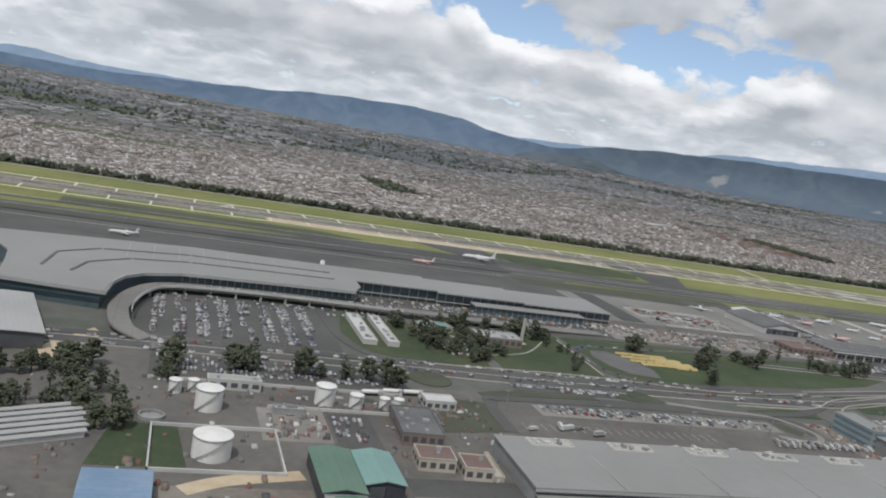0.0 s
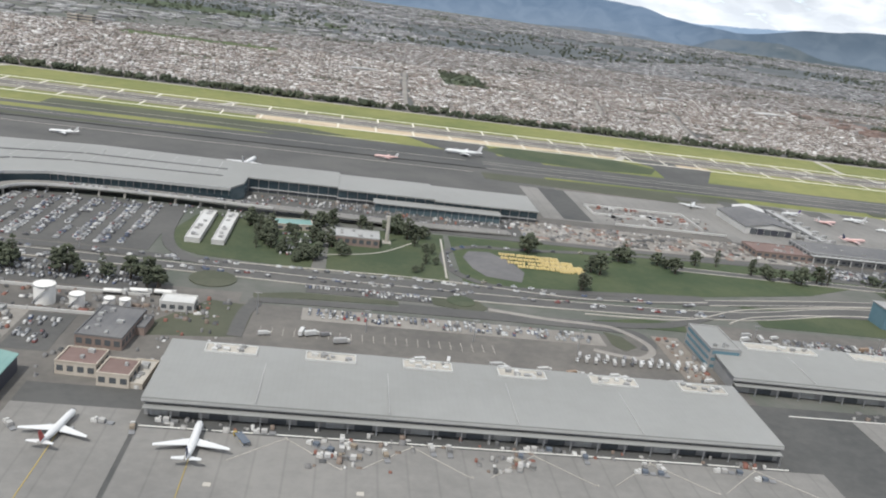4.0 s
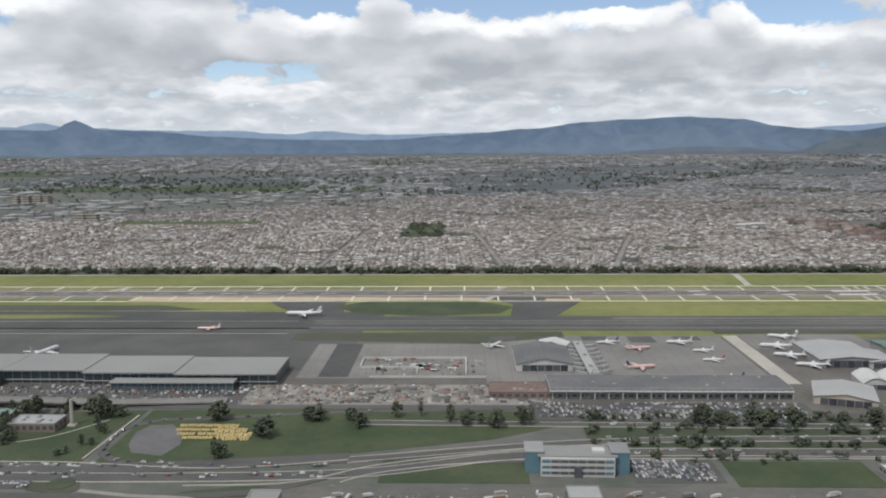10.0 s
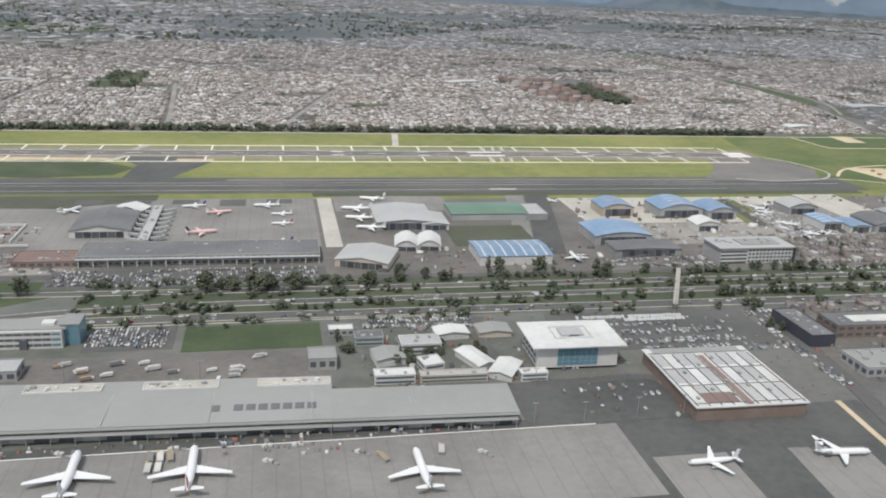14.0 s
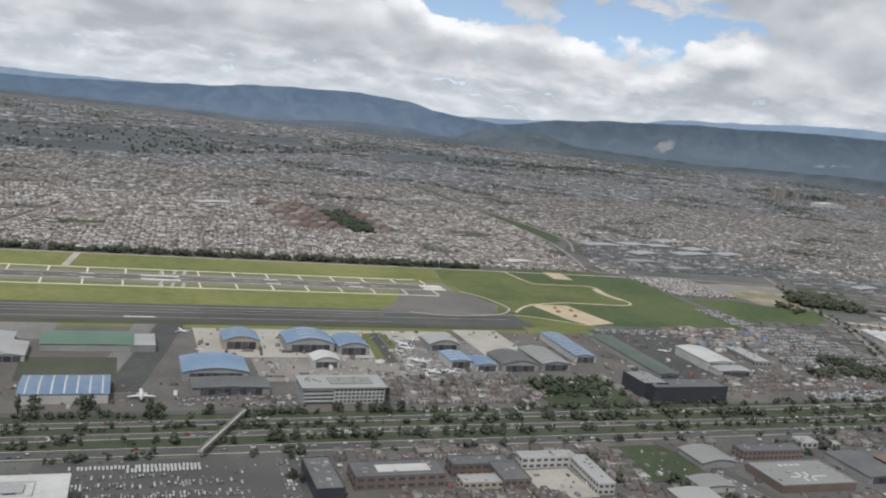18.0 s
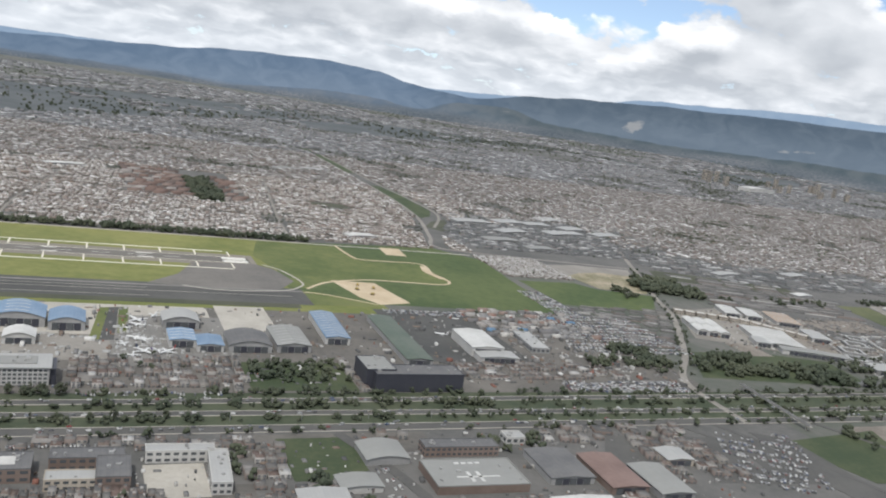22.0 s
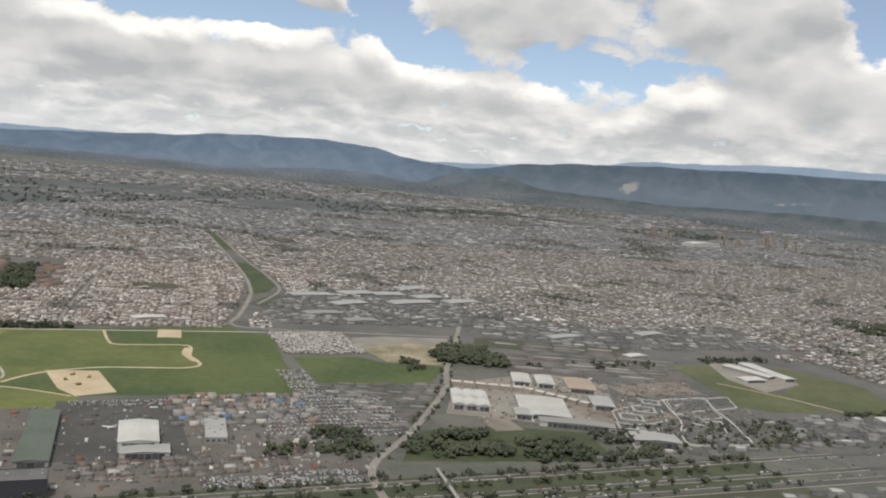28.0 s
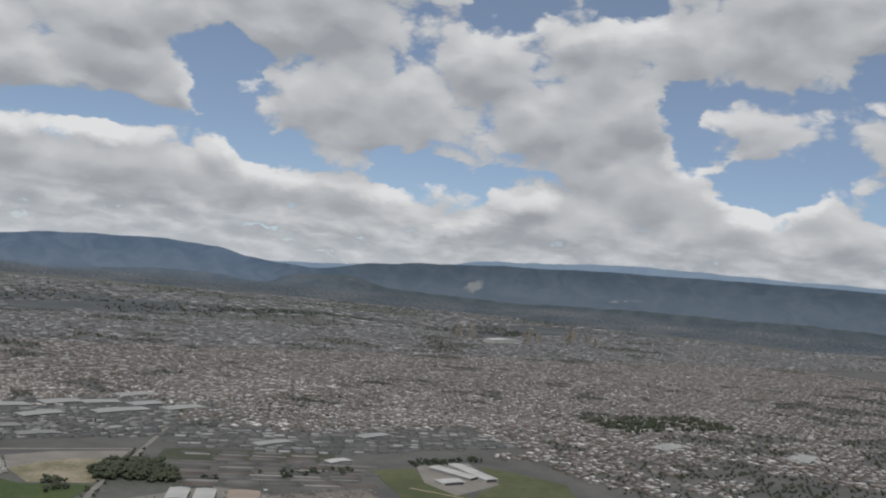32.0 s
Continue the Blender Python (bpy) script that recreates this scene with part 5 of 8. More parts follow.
# white villa campus
for nm, x, y, sx, sy, h, tr, wl, rf_ in (("a", 445, 228, 10, 9, 3.6, 8, WALLWHITE, ROOFWHITE), ("b", 457, 236, 14, 8, 3.4, 0, WALLWHITE, ROOFPALE), ("c", 470, 246, 12, 7, 3.2, 4, WALLWHITE, ROOFWHITE), ("d", 445, 213, 13, 5, 3.0, -1, WALLWHITE, ROOFWHITE), ("e", 464, 212, 22, 4, 2.4, -1, WALLTAN, ROOFPALE),
                              ("f", 474, 224, 7, 14, 3.0, 22, WALLWHITE, ROOFWHITE), ("g", 482, 215, 8, 12, 3.0, -32, WALLWHITE, ROOFWHITE), ("h", 458, 220, 7, 7, 3.2, 12, WALLWHITE, ROOFWHITE), ("i", 440, 243, 10, 6, 3.0, 0, WALLGREY, ROOFDARK), ("j", 486, 247, 12, 8, 2.8, 0, WALLTAN, ROOFPALE), ("k", 490, 210, 9, 4, 2.6, 0, WALLWHITE, ROOFWHITE)):
    if nm in "acfgj":
        hangar("villa", "low white campus building with a pitched roof", x, y, sx, sy, h * 0.7, 0.9, wl, ROOFGREY if nm in "aj" else rf_, tr, False, doors=False)
        continue
    block("villa", "low white flat-roofed campus building among trees", "building", x, y, sx, sy, h, wl, rf_, 2, 4, tr, units=2, group="white campus buildings", bandwin=True, glass=GLASSPIER)

# big-box shed with a painted roof, and its neighbours
th = thing("market_hall", "large hall with white and rust-red patched sheet roof", "hall", pose(549, 197, 0, 0, 0, -1.0))
part("wall", box(bmesh.new(), -18, 18, -20, 20, -0.2, 4.4), WALLBRICK, th)
rf = part("roof", box(bmesh.new(), -18.6, 18.6, -20.6, 20.6, 4.4, 4.8), ROOFWHITE, th)
for i in range(9):
    for j in range(3):
        part("roof_sheet", box(bmesh.new(), -17.5 + i * 3.9, -17.5 + i * 3.9 + 3.3, -17 + j * 12, -17 + j * 12 + 9.5, 4.8, 4.88), ROOFPALE if (i + j) % 3 else ROOFWHITE, rf)
part("roof_patch", box(bmesh.new(), -14, -3, -18, -12, 4.88, 4.95), ROOFRED, rf)
part("roof_patch", box(bmesh.new(), -1.5, 0.5, -20, 14, 4.9, 4.99), ROOFRED, rf)
for i in range(10):
    part("roof_seam", box(bmesh.new(), -17.9 + i * 3.9, -17.6 + i * 3.9, -20, 15, 4.9, 5.05), ROOFRED if i % 4 == 1 else ROOFDARK, rf)
for j in range(4):
    part("roof_seam", box(bmesh.new(), -18, 18, -18.6 + j * 11.6, -18.3 + j * 11.6, 4.9, 5.03), ROOFDARK, rf)
for i in range(14):
    part("roof_unit", box(bmesh.new(), -16 + (i * 7.3) % 31, -15.2 + (i * 7.3) % 31, -16 + (i * 5.1) % 29, -14.8 + (i * 5.1) % 29, 4.85, 5.5), WALLGREY, rf)
part("sign_strip", box(bmesh.new(), -16, 16, 16.5, 20.3, 4.8, 4.9), ROOFGREY, rf)

block("showroom", "dark flat-roofed showroom with cluttered roof", "building", 604.5, 236, 10, 26, 4.6, WALLDARK, ROOFDARK, 0, 4, 0, units=8)
block("workshop", "grey workshop with white roof frames", "workshop", 613, 205, 18, 14, 3.6, WALLGREY, ROOFGREY, 1, 6, 0, units=4)
block("store_hall", "long grey store hall with a dark end bay", "hall", 622, 176, 20, 24, 3.6, WALLGREY, ROOFPALE, 0, 6, 0, units=1)
th = block("brick_block", "brick building round a court with arched white windows", "building", 632, 236, 34, 13, 5.0, WALLBRICK, ROOFDARK, 2, 9, -1, units=2)
part("court", box(bmesh.new(), -8, 12, -3.0, 3.0, 5.06, 5.2), WALLWHITE, th)
block("brick_block", "orange brick building with tall windows", "building", 666, 240, 24, 8, 5.0, WALLBRICK, ROOFDARK, 2, 8, -2, units=2)
block("brick_wing", "orange brick wing with a flat roof", "building", 674, 229, 11, 16, 5.2, WALLBRICK, ROOFDARK, 2, 4, -2, units=1)
block("brick_wing", "pale brick low front range", "building", 661, 226, 16, 7, 4.0, WALLTAN, ROOFPALE, 2, 6, -2, units=1)
block("white_range", "white L-shaped flat-roofed range", "building", 697, 243, 24, 6, 4.6, WALLWHITE, ROOFPALE, 2, 8, -2, units=1)
block("white_range", "white side range with flat roof", "building", 709, 228, 7, 26, 4.6, WALLWHITE, ROOFPALE, 2, 3, -4, units=2)
rect("pale_court", 684, 214, 705, 239, 0.14, PALECONC, "pale concrete court", "yard")
hangar("green_hall", "small hall with bright green gabled roof", 700, 195, 13, 14, 4.0, 1.2, WALLTAN, ROOFGREEN, 0, False)
hangar("oval_hall", "sports hall with a low curved grey roof", 774, 240, 18, 16, 2.6, 1.4, WALLGREY, ROOFGREY, 0, True, doors=False)
hangar("oval_hall", "sports hall with a low curved grey roof", 757, 216, 16, 10, 2.4, 0.8, WALLWHITE, ROOFGREY, 0, True, doors=False)
block("framed_block", "brick office with white frame front", "office", 808, 241, 33, 8, 4.2, WALLBRICK, ROOFDARK, 2, 14, -2, GLASSDARK, 2)
th = block("sign_hall", "broad brick hall with white marks on a grey roof", "hall", 804, 217, 38, 22, 3.4, WALLBRICK, ROOFGREY, 0, 6, -2, units=1)
for i in range(4):
    part("roof_mark", box(bmesh.new(), -6 + i * 3, -4 + i * 3, 6.5, 8.0, 3.46, 3.6), ROOFWHITE, th)
part("roof_mark", box(bmesh.new(), -9, 9, -4.6, -3.6, 3.46, 3.6), ROOFWHITE, th)
part("roof_mark", box(bmesh.new(), -4, -2.6, -8, 0, 3.46, 3.6), ROOFWHITE, th)
part("roof_mark", box(bmesh.new(), 0, 1.4, -8, 0, 3.46, 3.6), ROOFWHITE, th)
for x, y, sx, sy, wl, rf_ in ((845, 222, 20, 26, WALLGREY, ROOFDARK), (866, 214, 17, 30, WALLBRICK, ROOFRED), (884, 205, 16, 26, WALLGREY, ROOFGREY), (793, 178, 34, 24, WALLGREY, ROOFPALE), (838, 185, 26, 18, WALLWHITE, ROOFWHITE), (907, 226, 14, 12, WALLTAN, ROOFPALE), (655, 180, 20, 14, WALLBRICK, ROOFRED), (741, 205, 18, 10, WALLGREY, ROOFPALE), (725, 186, 16, 12, WALLTAN, ROOFGREY)):
    hangar("works_hall", "low workshop hall with weathered sheet roof", x, y, sx, sy, 3.2, 0.7, wl, rf_, -3, False)
th = block("stage_house", "small white house among dark trees", "house", 838, 250, 9, 7, 3.2, WALLWHITE, ROOFPALE, 1, 3, -4, units=1)

# hangars south of the taxiway
hangar("grey_hangar", "large dark grey hangar with white gable wall", 328, 389, 27, 34, 3.6, 2.6, WALLWHITE, ROOFDARK, 0, False, ends=WALLWHITE)
hangar("white_tent", "white tent hangar behind the grey hangar", 336, 415, 16, 10, 3.0, 2.0, WALLWHITE, ROOFWHITE, -20, False)
block("market_row", "red-roofed long low building beside the pier", "building", 314, 338, 27, 15, 2.6, WALLBRICK, ROOFRED, 1, 8, 0, units=4)
th = block("north_pier", "long dark-roofed terminal pier with a pale front", "terminal", 377, 341, 102, 20, 4.2, WALLGREY, ROOFDARK, 2, 34, -0.3, units=6)
for i in range(18):
    part("column", box(bmesh.new(), -50 + i * 5.9, -49.6 + i * 5.9, -11.6, -11.2, 0, 3.2), WALLWHITE, th)
part("canopy", box(bmesh.new(), -51, 51, -12, -9.9, 3.2, 3.5), ROOFPALE, th)
block("boarding_pier", "low grey boarding pier", "terminal", 349, 388, 5, 62, 3.0, WALLGREY, ROOFPALE, 1, 2, 0, units=4)
hangar("cargo_shed", "wide shed with several pale grey roof bays", 474, 396, 30, 34, 4.0, 1.4, WALLGREY, ROOFPALE, 0, False)
hangar("cargo_shed", "lower pale shed joined to the wide shed", 489, 388, 14, 22, 3.2, 1.0, WALLWHITE, ROOFPALE, 0, False)
hangar("angled_hall", "broad hall with a low cream gabled roof", 449, 331, 24, 22, 3.4, 1.8, WALLTAN, ROOFPALE, -20, False)
for x in (470, 481):
    hangar("arched_tent", "white arched fabric hangar", x, 352, 11, 16, 2.4, 2.8, WALLWHITE, ROOFWHITE, -8, True)
hangar("green_hangar", "long hangar with dark green sheet roof", 522, 406, 42, 24, 3.6, 0.9, WALLGREY, ROOFGREEN, 0, False, along="x")
block("green_annex", "pale roof annex of the green hangar", "shed", 548, 404, 12, 22, 3.4, WALLGREY, ROOFPALE, 0, 3, 0, units=0)
th = hangar("blue_hangar", "hangar with blue and white striped roof", 516, 333, 34, 24, 4.2, 1.2, WALLWHITE, ROOFBLUE, 0, False, ROOFWHITE, along="x")
hangar("blue_hangar", "broad hangar with deep blue roof and grey walls", 579, 360, 30, 24, 4.6, 2.0, WALLGREY, ROOFBLUE, 0, True)
hangar("blue_hangar", "tall hangar with pale blue arched roof", 597, 408, 19, 18, 5.0, 2.4, WALLTAN, ROOFBLUE, 0, True, ROOFPALE)
hangar("blue_hangar", "wide hangar with blue and white striped arched roof", 633, 405, 26, 22, 5.2, 3.0, WALLGREY, ROOFBLUE, 0, True, ROOFWHITE)
hangar("blue_hangar", "hangar with light blue arched roof", 656, 400, 17, 20, 4.8, 2.4, WALLGREY, ROOFBLUE, 0, True)
hangar("white_hangar", "white arched hangar beside the apron", 636, 374, 14, 12, 3.6, 2.2, WALLWHITE, ROOFWHITE, 0, True)
hangar("grey_shed", "low grey hangar beside the blue hangar", 584, 336, 34, 14, 3.6, 0.6, WALLGREY, ROOFDARK, 0, False)
hangar("white_hangar", "pale arched hangar among parked aircraft", 712, 406, 19, 16, 4.4, 2.6, WALLGREY, ROOFPALE, 0, True)
hangar("blue_hangar", "pair of bright blue roofed hangars", 710, 376, 13, 18, 4.2, 0.8, WALLWHITE, ROOFBLUE, 0, False, ROOFWHITE)
hangar("blue_hangar", "pair of bright blue roofed hangars", 723, 369, 13, 16, 3.8, 0.8, WALLWHITE, ROOFBLUE, 0, False)
hangar("dark_hangar", "dark grey arched hangar", 743, 372, 22, 22, 4.0, 2.4, WALLGREY, ROOFDARK, 0, True)
hangar("grey_hangar", "grey ribbed hangar with pale panels", 766, 378, 18, 32, 4.2, 1.4, WALLGREY, ROOFGREY, 0, False, ROOFPALE)
hangar("blue_hangar", "long low blue and white roofed shed", 795, 402, 14, 50, 4.0, 1.0, WALLWHITE, ROOFBLUE, -3, False, ROOFWHITE)
hangar("long_shed", "long dark green-grey shed beside the tarmac", 832, 385, 15, 80, 3.4, 0.9, WALLGREY, ROOFMOSS, -2, False)
hangar("white_hangar", "stepped white hangar with a tall bay", 880, 378, 20, 34, 5.6, 1.0, WALLWHITE, ROOFWHITE, -3, False)
hangar("white_hangar", "low white side hangar", 882, 356, 24, 12, 3.4, 0.8, WALLWHITE, ROOFPALE, -3, False)
block("u_block", "pale U-shaped block behind the white hangar", "building", 921, 386, 12, 34, 3.2, WALLGREY, ROOFPALE, 1, 4, -6, units=2)
# slab office with ribbon windows, and the black block
th = thing("slab_office", "long white four-storey office with rows of windows", "office", pose(632, 323, 0, 0, 0, 0.5))
part("wall", box(bmesh.new(), -19, 19, -8, 8, -0.2, 7.8), WALLGREY, th)
rf = part("roof", box(bmesh.new(), -19.8, 19.8, -8.8, 8.6, 7.8, 8.3), ROOFPALE, th, "overhanging pale roof slab")
part("roof_court", box(bmesh.new(), -6, 14, -4.5, 4.5, 8.3, 8.7), ROOFGREY, rf)
part("glass_front", box(bmesh.new(), -18.4, -5.2, -8.12, -7.95, 0.4, 7.4), GLASSDARK, th)
part("white_front", box(bmesh.new(), -4.8, 18.6, -8.14, -7.95, 0.4, 7.6), WALLWHITE, th)
part("side_wing", box(bmesh.new(), 19.05, 21.5, -7.0, 7.0, -0.2, 7.2), WALLDARK, th)
for k in range(4):
    part("white_band", box(bmesh.new(), -18.5, -5.1, -8.3, -8.1, 1.5 + k * 1.75, 2.2 + k * 1.75), WALLWHITE, th)
    for i in range(12):
        part("window", box(bmesh.new(), -4.3 + i * 1.92, -3.0 + i * 1.92, -8.2, -8.1, 1.0 + k * 1.75, 1.95 + k * 1.75), GLASSDARK, th)
roof_units(rf, -18, -7, -6, 6, 8.3, 7, 3)
roof_units(rf, -5, 13, -4, 4, 8.7, 6, 5)
block("black_block", "tall black-clad box building", "building", 816, 314, 46, 14, 9.0, WALLDARK, ROOFDARK, 0, 4, 0, units=5)
block("black_block", "black-clad tower beside the box building", "building", 797, 322, 15, 20, 9.6, WALLDARK, ROOFGREY, 0, 4, 0, units=2)

# fuel depot and the western yard
for x, y, r_, hh in ((15, 203, 3.3, 5.4), (15, 175, 4.2, 5.0), (45.5, 212, 2.7, 5.2), (54, 211, 1.9, 3.6), (62, 211.5, 1.4, 3.0), (66, 211.5, 1.4, 3.0), (7, 213, 1.6, 3.4), (11.5, 215, 1.4, 3.0)):
    th = thing("storage_tank", "white cylindrical fuel tank with a low cone roof", "tank", pose(x, y, 0), "white fuel tanks")
    part("shell", tube(bmesh.new(), [(0, 0, -0.2, r_, r_), (0, 0, hh, r_, r_)], 28), TANKWHITE, th)
    part("roof", tube(bmesh.new(), [(0, 0, hh, r_ + 0.08, r_ + 0.08), (0, 0, hh + 0.15, r_ + 0.08, r_ + 0.08), (0, 0, hh + r_ * 0.18, 0.2, 0.2)], 28), TANKWHITE, th)
    part("walkway", tube(bmesh.new(), [(0, 0, hh * 0.97, r_ + 0.2, r_ + 0.2), (0, 0, hh, r_ + 0.2, r_ + 0.2)], 28), STEEL, th)
    for i in range(14):
        a = -2.6 + i * 0.12
        part("stair_step", box(bmesh.new(), math.cos(a) * (r_ + 0.25) - 0.2, math.cos(a) * (r_ + 0.25) + 0.2, math.sin(a) * (r_ + 0.25) - 0.2, math.sin(a) * (r_ + 0.25) + 0.2, hh * i / 14, hh * i / 14 + 0.12), STEEL, th)
th = thing("sunken_tank", "dark open round basin in the yard", "basin", pose(2, 195, 0))
part("rim", tube(bmesh.new(), [(0, 0, 0, 3, 3), (0, 0, 0.9, 3, 3), (0, 0, 0.9, 2.7, 2.7), (0, 0, 0.2, 2.7, 2.7)], 24), WALLGREY, th)
for x0, y0, x1, y1 in ((2, 166, 30, 166.4), (2, 190, 30, 190.4), (2, 166, 2.4, 190), (30, 166, 30.4, 190), (30, 206, 72, 206.4), (0, 222, 70, 222.4)):
    solid("bund_wall", box(bmesh.new(), x0, x1, y0, y1, 0, 0.9), WALLWHITE, "low white bund wall round the fuel tanks", "wall", None, "bund walls")
hangar("green_hangar", "hangar with dull green gabled roof", 40, 162.5, 9, 21, 3.8, 0.9, WALLDARK, ROOFGREEN, 0, False)
hangar("teal_hangar", "hangar with pale teal gabled roof and dark opening", 49.3, 164, 8.6, 16, 4.0, 0.9, WALLDARK, ROOFTEAL, 0, False)
th = hangar("green_shed", "low green-roofed shed with white corner panel", 41, 145.5, 9.2, 11, 3.0, 0.5, WALLDARK, ROOFGREEN, 0, False)
part("roof_panel", box(bmesh.new(), -4.6, -0.4, -6.0, -3.2, 3.0, 3.56), ROOFWHITE, th, "white roof panel")
part("roof_panel", box(bmesh.new(), 0.2, 4.7, -6.1, -3.4, 2.9, 3.52), ROOFTEAL, th, "teal roof panel")
block("lean_to", "grey lean-to with a white end panel", "shed", 40, 150.9, 8.6, 1.6, 3.2, WALLGREY, ROOFPALE, 0, 2, 0, units=0)
for i in range(5):
    for j in range(6):
        if (i * 7 + j * 3) % 9 == 4:
            continue
        th = thing("shipping_container", "rust-red ribbed container stacked in the bare yard", "container", pose(26.5 + i * 1.9, 146.6 + j * 1.5, 0.12, 0, 0, (i * 3 - j * 2) % 5 - 2), "stacked containers")
        part("shell", box(bmesh.new(), -0.85, 0.85, -0.5, 0.5, 0, 1.0), RUST, th)
        for k in range(6):
            part("rib", box(bmesh.new(), -0.78 + k * 0.3, -0.68 + k * 0.3, -0.53, 0.53, 0.05, 0.97), RUST, th)
        part("door", box(bmesh.new(), 0.84, 0.88, -0.45, 0.45, 0.05, 0.95), RUST, th)
for x, y in ((60, 221.5), (66.5, 223.5), (73, 224)):
    th = thing("tank_wagon", "long white road tanker beside the depot fence", "tanker", pose(x, y, 0.1, 0, 0, 4), "road tankers")
    part("tank", tube(bmesh.new(), [(0, -2.6, 1.1, 0.1, 0.1), (0, -2.5, 1.1, 0.6, 0.6), (0, 2.2, 1.1, 0.6, 0.6), (0, 2.4, 1.1, 0.1, 0.1)], 12, True, "y"), TANKWHITE, th).matrix_local = pose(0, 0, 0, 0, 0, 90)
    part("chassis", box(bmesh.new(), -2.4, 3.4, -0.45, 0.45, 0, 0.5), TYRE, th)
    part("cab", box(bmesh.new(), 2.7, 3.6, -0.55, 0.55, 0.5, 1.6), WALLWHITE, th)
hangar("blue_shed", "low shed with blue corrugated roof", -3, 151, 12, 17, 3.2, 0.6, WALLWHITE, ROOFBLUE, 0, False, along="x")
block("depot_shed", "white flat-roofed depot shed", "shed", 79, 216, 9, 6, 2.6, WALLWHITE, ROOFWHITE, 1, 4, 0, units=0)
block("brick_store", "red brick flat-roofed store with dark roof", "building", 67, 196, 11, 19, 3.2, WALLBRICK, ROOFDARK, 1, 5, -4, units=5)
block("brick_store", "low brick annex with a sunken dark roof", "building", 73.5, 200, 3, 8, 2.2, WALLBRICK, ROOFDARK, 0, 2, -4, units=1)
block("brick_store", "low building with red tiled roof", "building", 66, 176, 9, 8, 3.0, WALLTAN, ROOFRED, 1, 4, -4, units=1)
block("brick_store", "low brick building with brown roof", "building", 75, 172, 7, 8, 3.0, WALLTAN, ROOFRED, 1, 3, -4, units=1)
block("concrete_yard", "low roofless concrete store yard", "building", 79, 174, 5, 12, 1.2, WALLTAN, PALECONC, 0, 3, -4, units=3)
block("plant_hut", "small grey plant hut on the slab yard", "shed", 35, 203, 8, 3, 1.6, WALLGREY, ROOFPALE, 0, 3, 0, units=3)
for i in range(6):
    hangar("row_shed", "long narrow white greenhouse-like shed", -24, 176 + i * 3.4, 28, 1.6, 1.4, 0.3, WALLWHITE, ROOFPALE, 25, False, doors=False, along="x")
block("depot_office", "white depot office with flat roof", "office", 22, 219, 14, 4, 2.8, WALLWHITE, ROOFPALE, 1, 5, 0, units=2)

# terminal, pier and elevated forecourt
th = thing("terminal", "long grey-roofed airport terminal curving round a forecourt", "terminal")
outline = [(80, 378), (12, 381), (-27, 376), (-69, 370), (-170, 369), (-170, 360), (-108, 359), (-82, 357), (-68, 352), (-60, 345), (-54, 334), (-52, 318), (-50, 293), (-18, 286), (-17, 300), (-14, 311), (-7, 320), (8, 327), (42, 329), (76, 330), (80, 340)]
part("wall", prism(bmesh.new(), outline, -0.2, 6.0), GLASSPIER, th)
rf = part("roof", prism(bmesh.new(), [(x + (1.2 if y < 322 and x > -30 else 0), y - (1.5 if y < 345 else 0)) for x, y in outline], 6.0, 6.7), ROOFGREY, th)
part("roof_edge", prism(bmesh.new(), [(-50, 290.8), (-16.6, 283.8), (-15.4, 299.8), (-12.4, 310.4), (-6, 318.4), (8, 325.0), (42, 327.0), (76, 328.0), (76, 327.6), (42, 326.6), (8, 324.6), (-5.7, 318.0), (-12, 310.0), (-15, 299.4), (-16.2, 283.4), (-50, 290.4)][::-1], 5.6, 6.74), ROOFPALE, rf)
for k, pts in enumerate(([(70, 347), (10, 346), (-12, 340), (-26, 326), (-30, 308)], [(70, 360), (10, 361), (-24, 353), (-38, 338), (-40, 312)])):
    for (ax, ay), (bx, by) in zip(pts, pts[1:]):
        d = Vector((bx - ax, by - ay)).normalized()
        part("skylight", prism(bmesh.new(), [(ax + d.y * 0.5, ay - d.x * 0.5), (ax - d.y * 0.5, ay + d.x * 0.5), (bx - d.x - d.y * 0.5, by - d.y + d.x * 0.5), (bx - d.x + d.y * 0.5, by - d.y - d.x * 0.5)][::-1], 6.6, 7.0), ROOFDARK, rf)
for i in range(26):
    part("mullion", box(bmesh.new(), 5 + i * 2.8, 5.3 + i * 2.8, 326.6 + i * 0.13, 326.9 + i * 0.13, 3.0, 5.7), STEEL, th)
for i in range(9):
    part("roof_seam", box(bmesh.new(), -14 + i * 10, -13.8 + i * 10, 345, 374, 6.68, 6.78), ROOFPALE, rf)
th = thing("terminal_pier", "two-level glazed terminal pier with stepped grey roofs", "terminal")
for i, (x0, x1, y0, y1, hh) in enumerate(((80, 118, 352, 379, 6.6), (118, 160, 350, 377, 6.2), (160, 206, 349, 376, 5.8))):
    part("wall", box(bmesh.new(), x0, x1, y0, y1, -0.2, hh - 0.6), GLASSDARK, th)
    part("roof", box(bmesh.new(), x0, x1, y0 - 2.0, y1, hh - 0.6, hh), ROOFGREY, th)
    n = int((x1 - x0) / 4)
    for k in range(n):
        u = x0 + (x1 - x0) * k / n
        part("mullion", box(bmesh.new(), u, u + 0.35, y0 - 0.1, y0 + 0.1, 0, hh - 0.6), STEEL, th)
        part("glazing", box(bmesh.new(), u + 0.5, u + (x1 - x0) / n - 0.1, y0 - 0.08, y0, 2.2, hh - 1.2), GLASSPIER, th)
    part("floor_band", box(bmesh.new(), x0, x1, y0 - 0.6, y0 + 0.1, 1.6, 2.0), ROOFPALE, th)
th = thing("pier_hall", "glazed entrance hall with a blue-grey roof before the pier", "terminal")
part("wall", box(bmesh.new(), 134, 188, 341, 348, -0.2, 3.4), GLASSPIER, th)
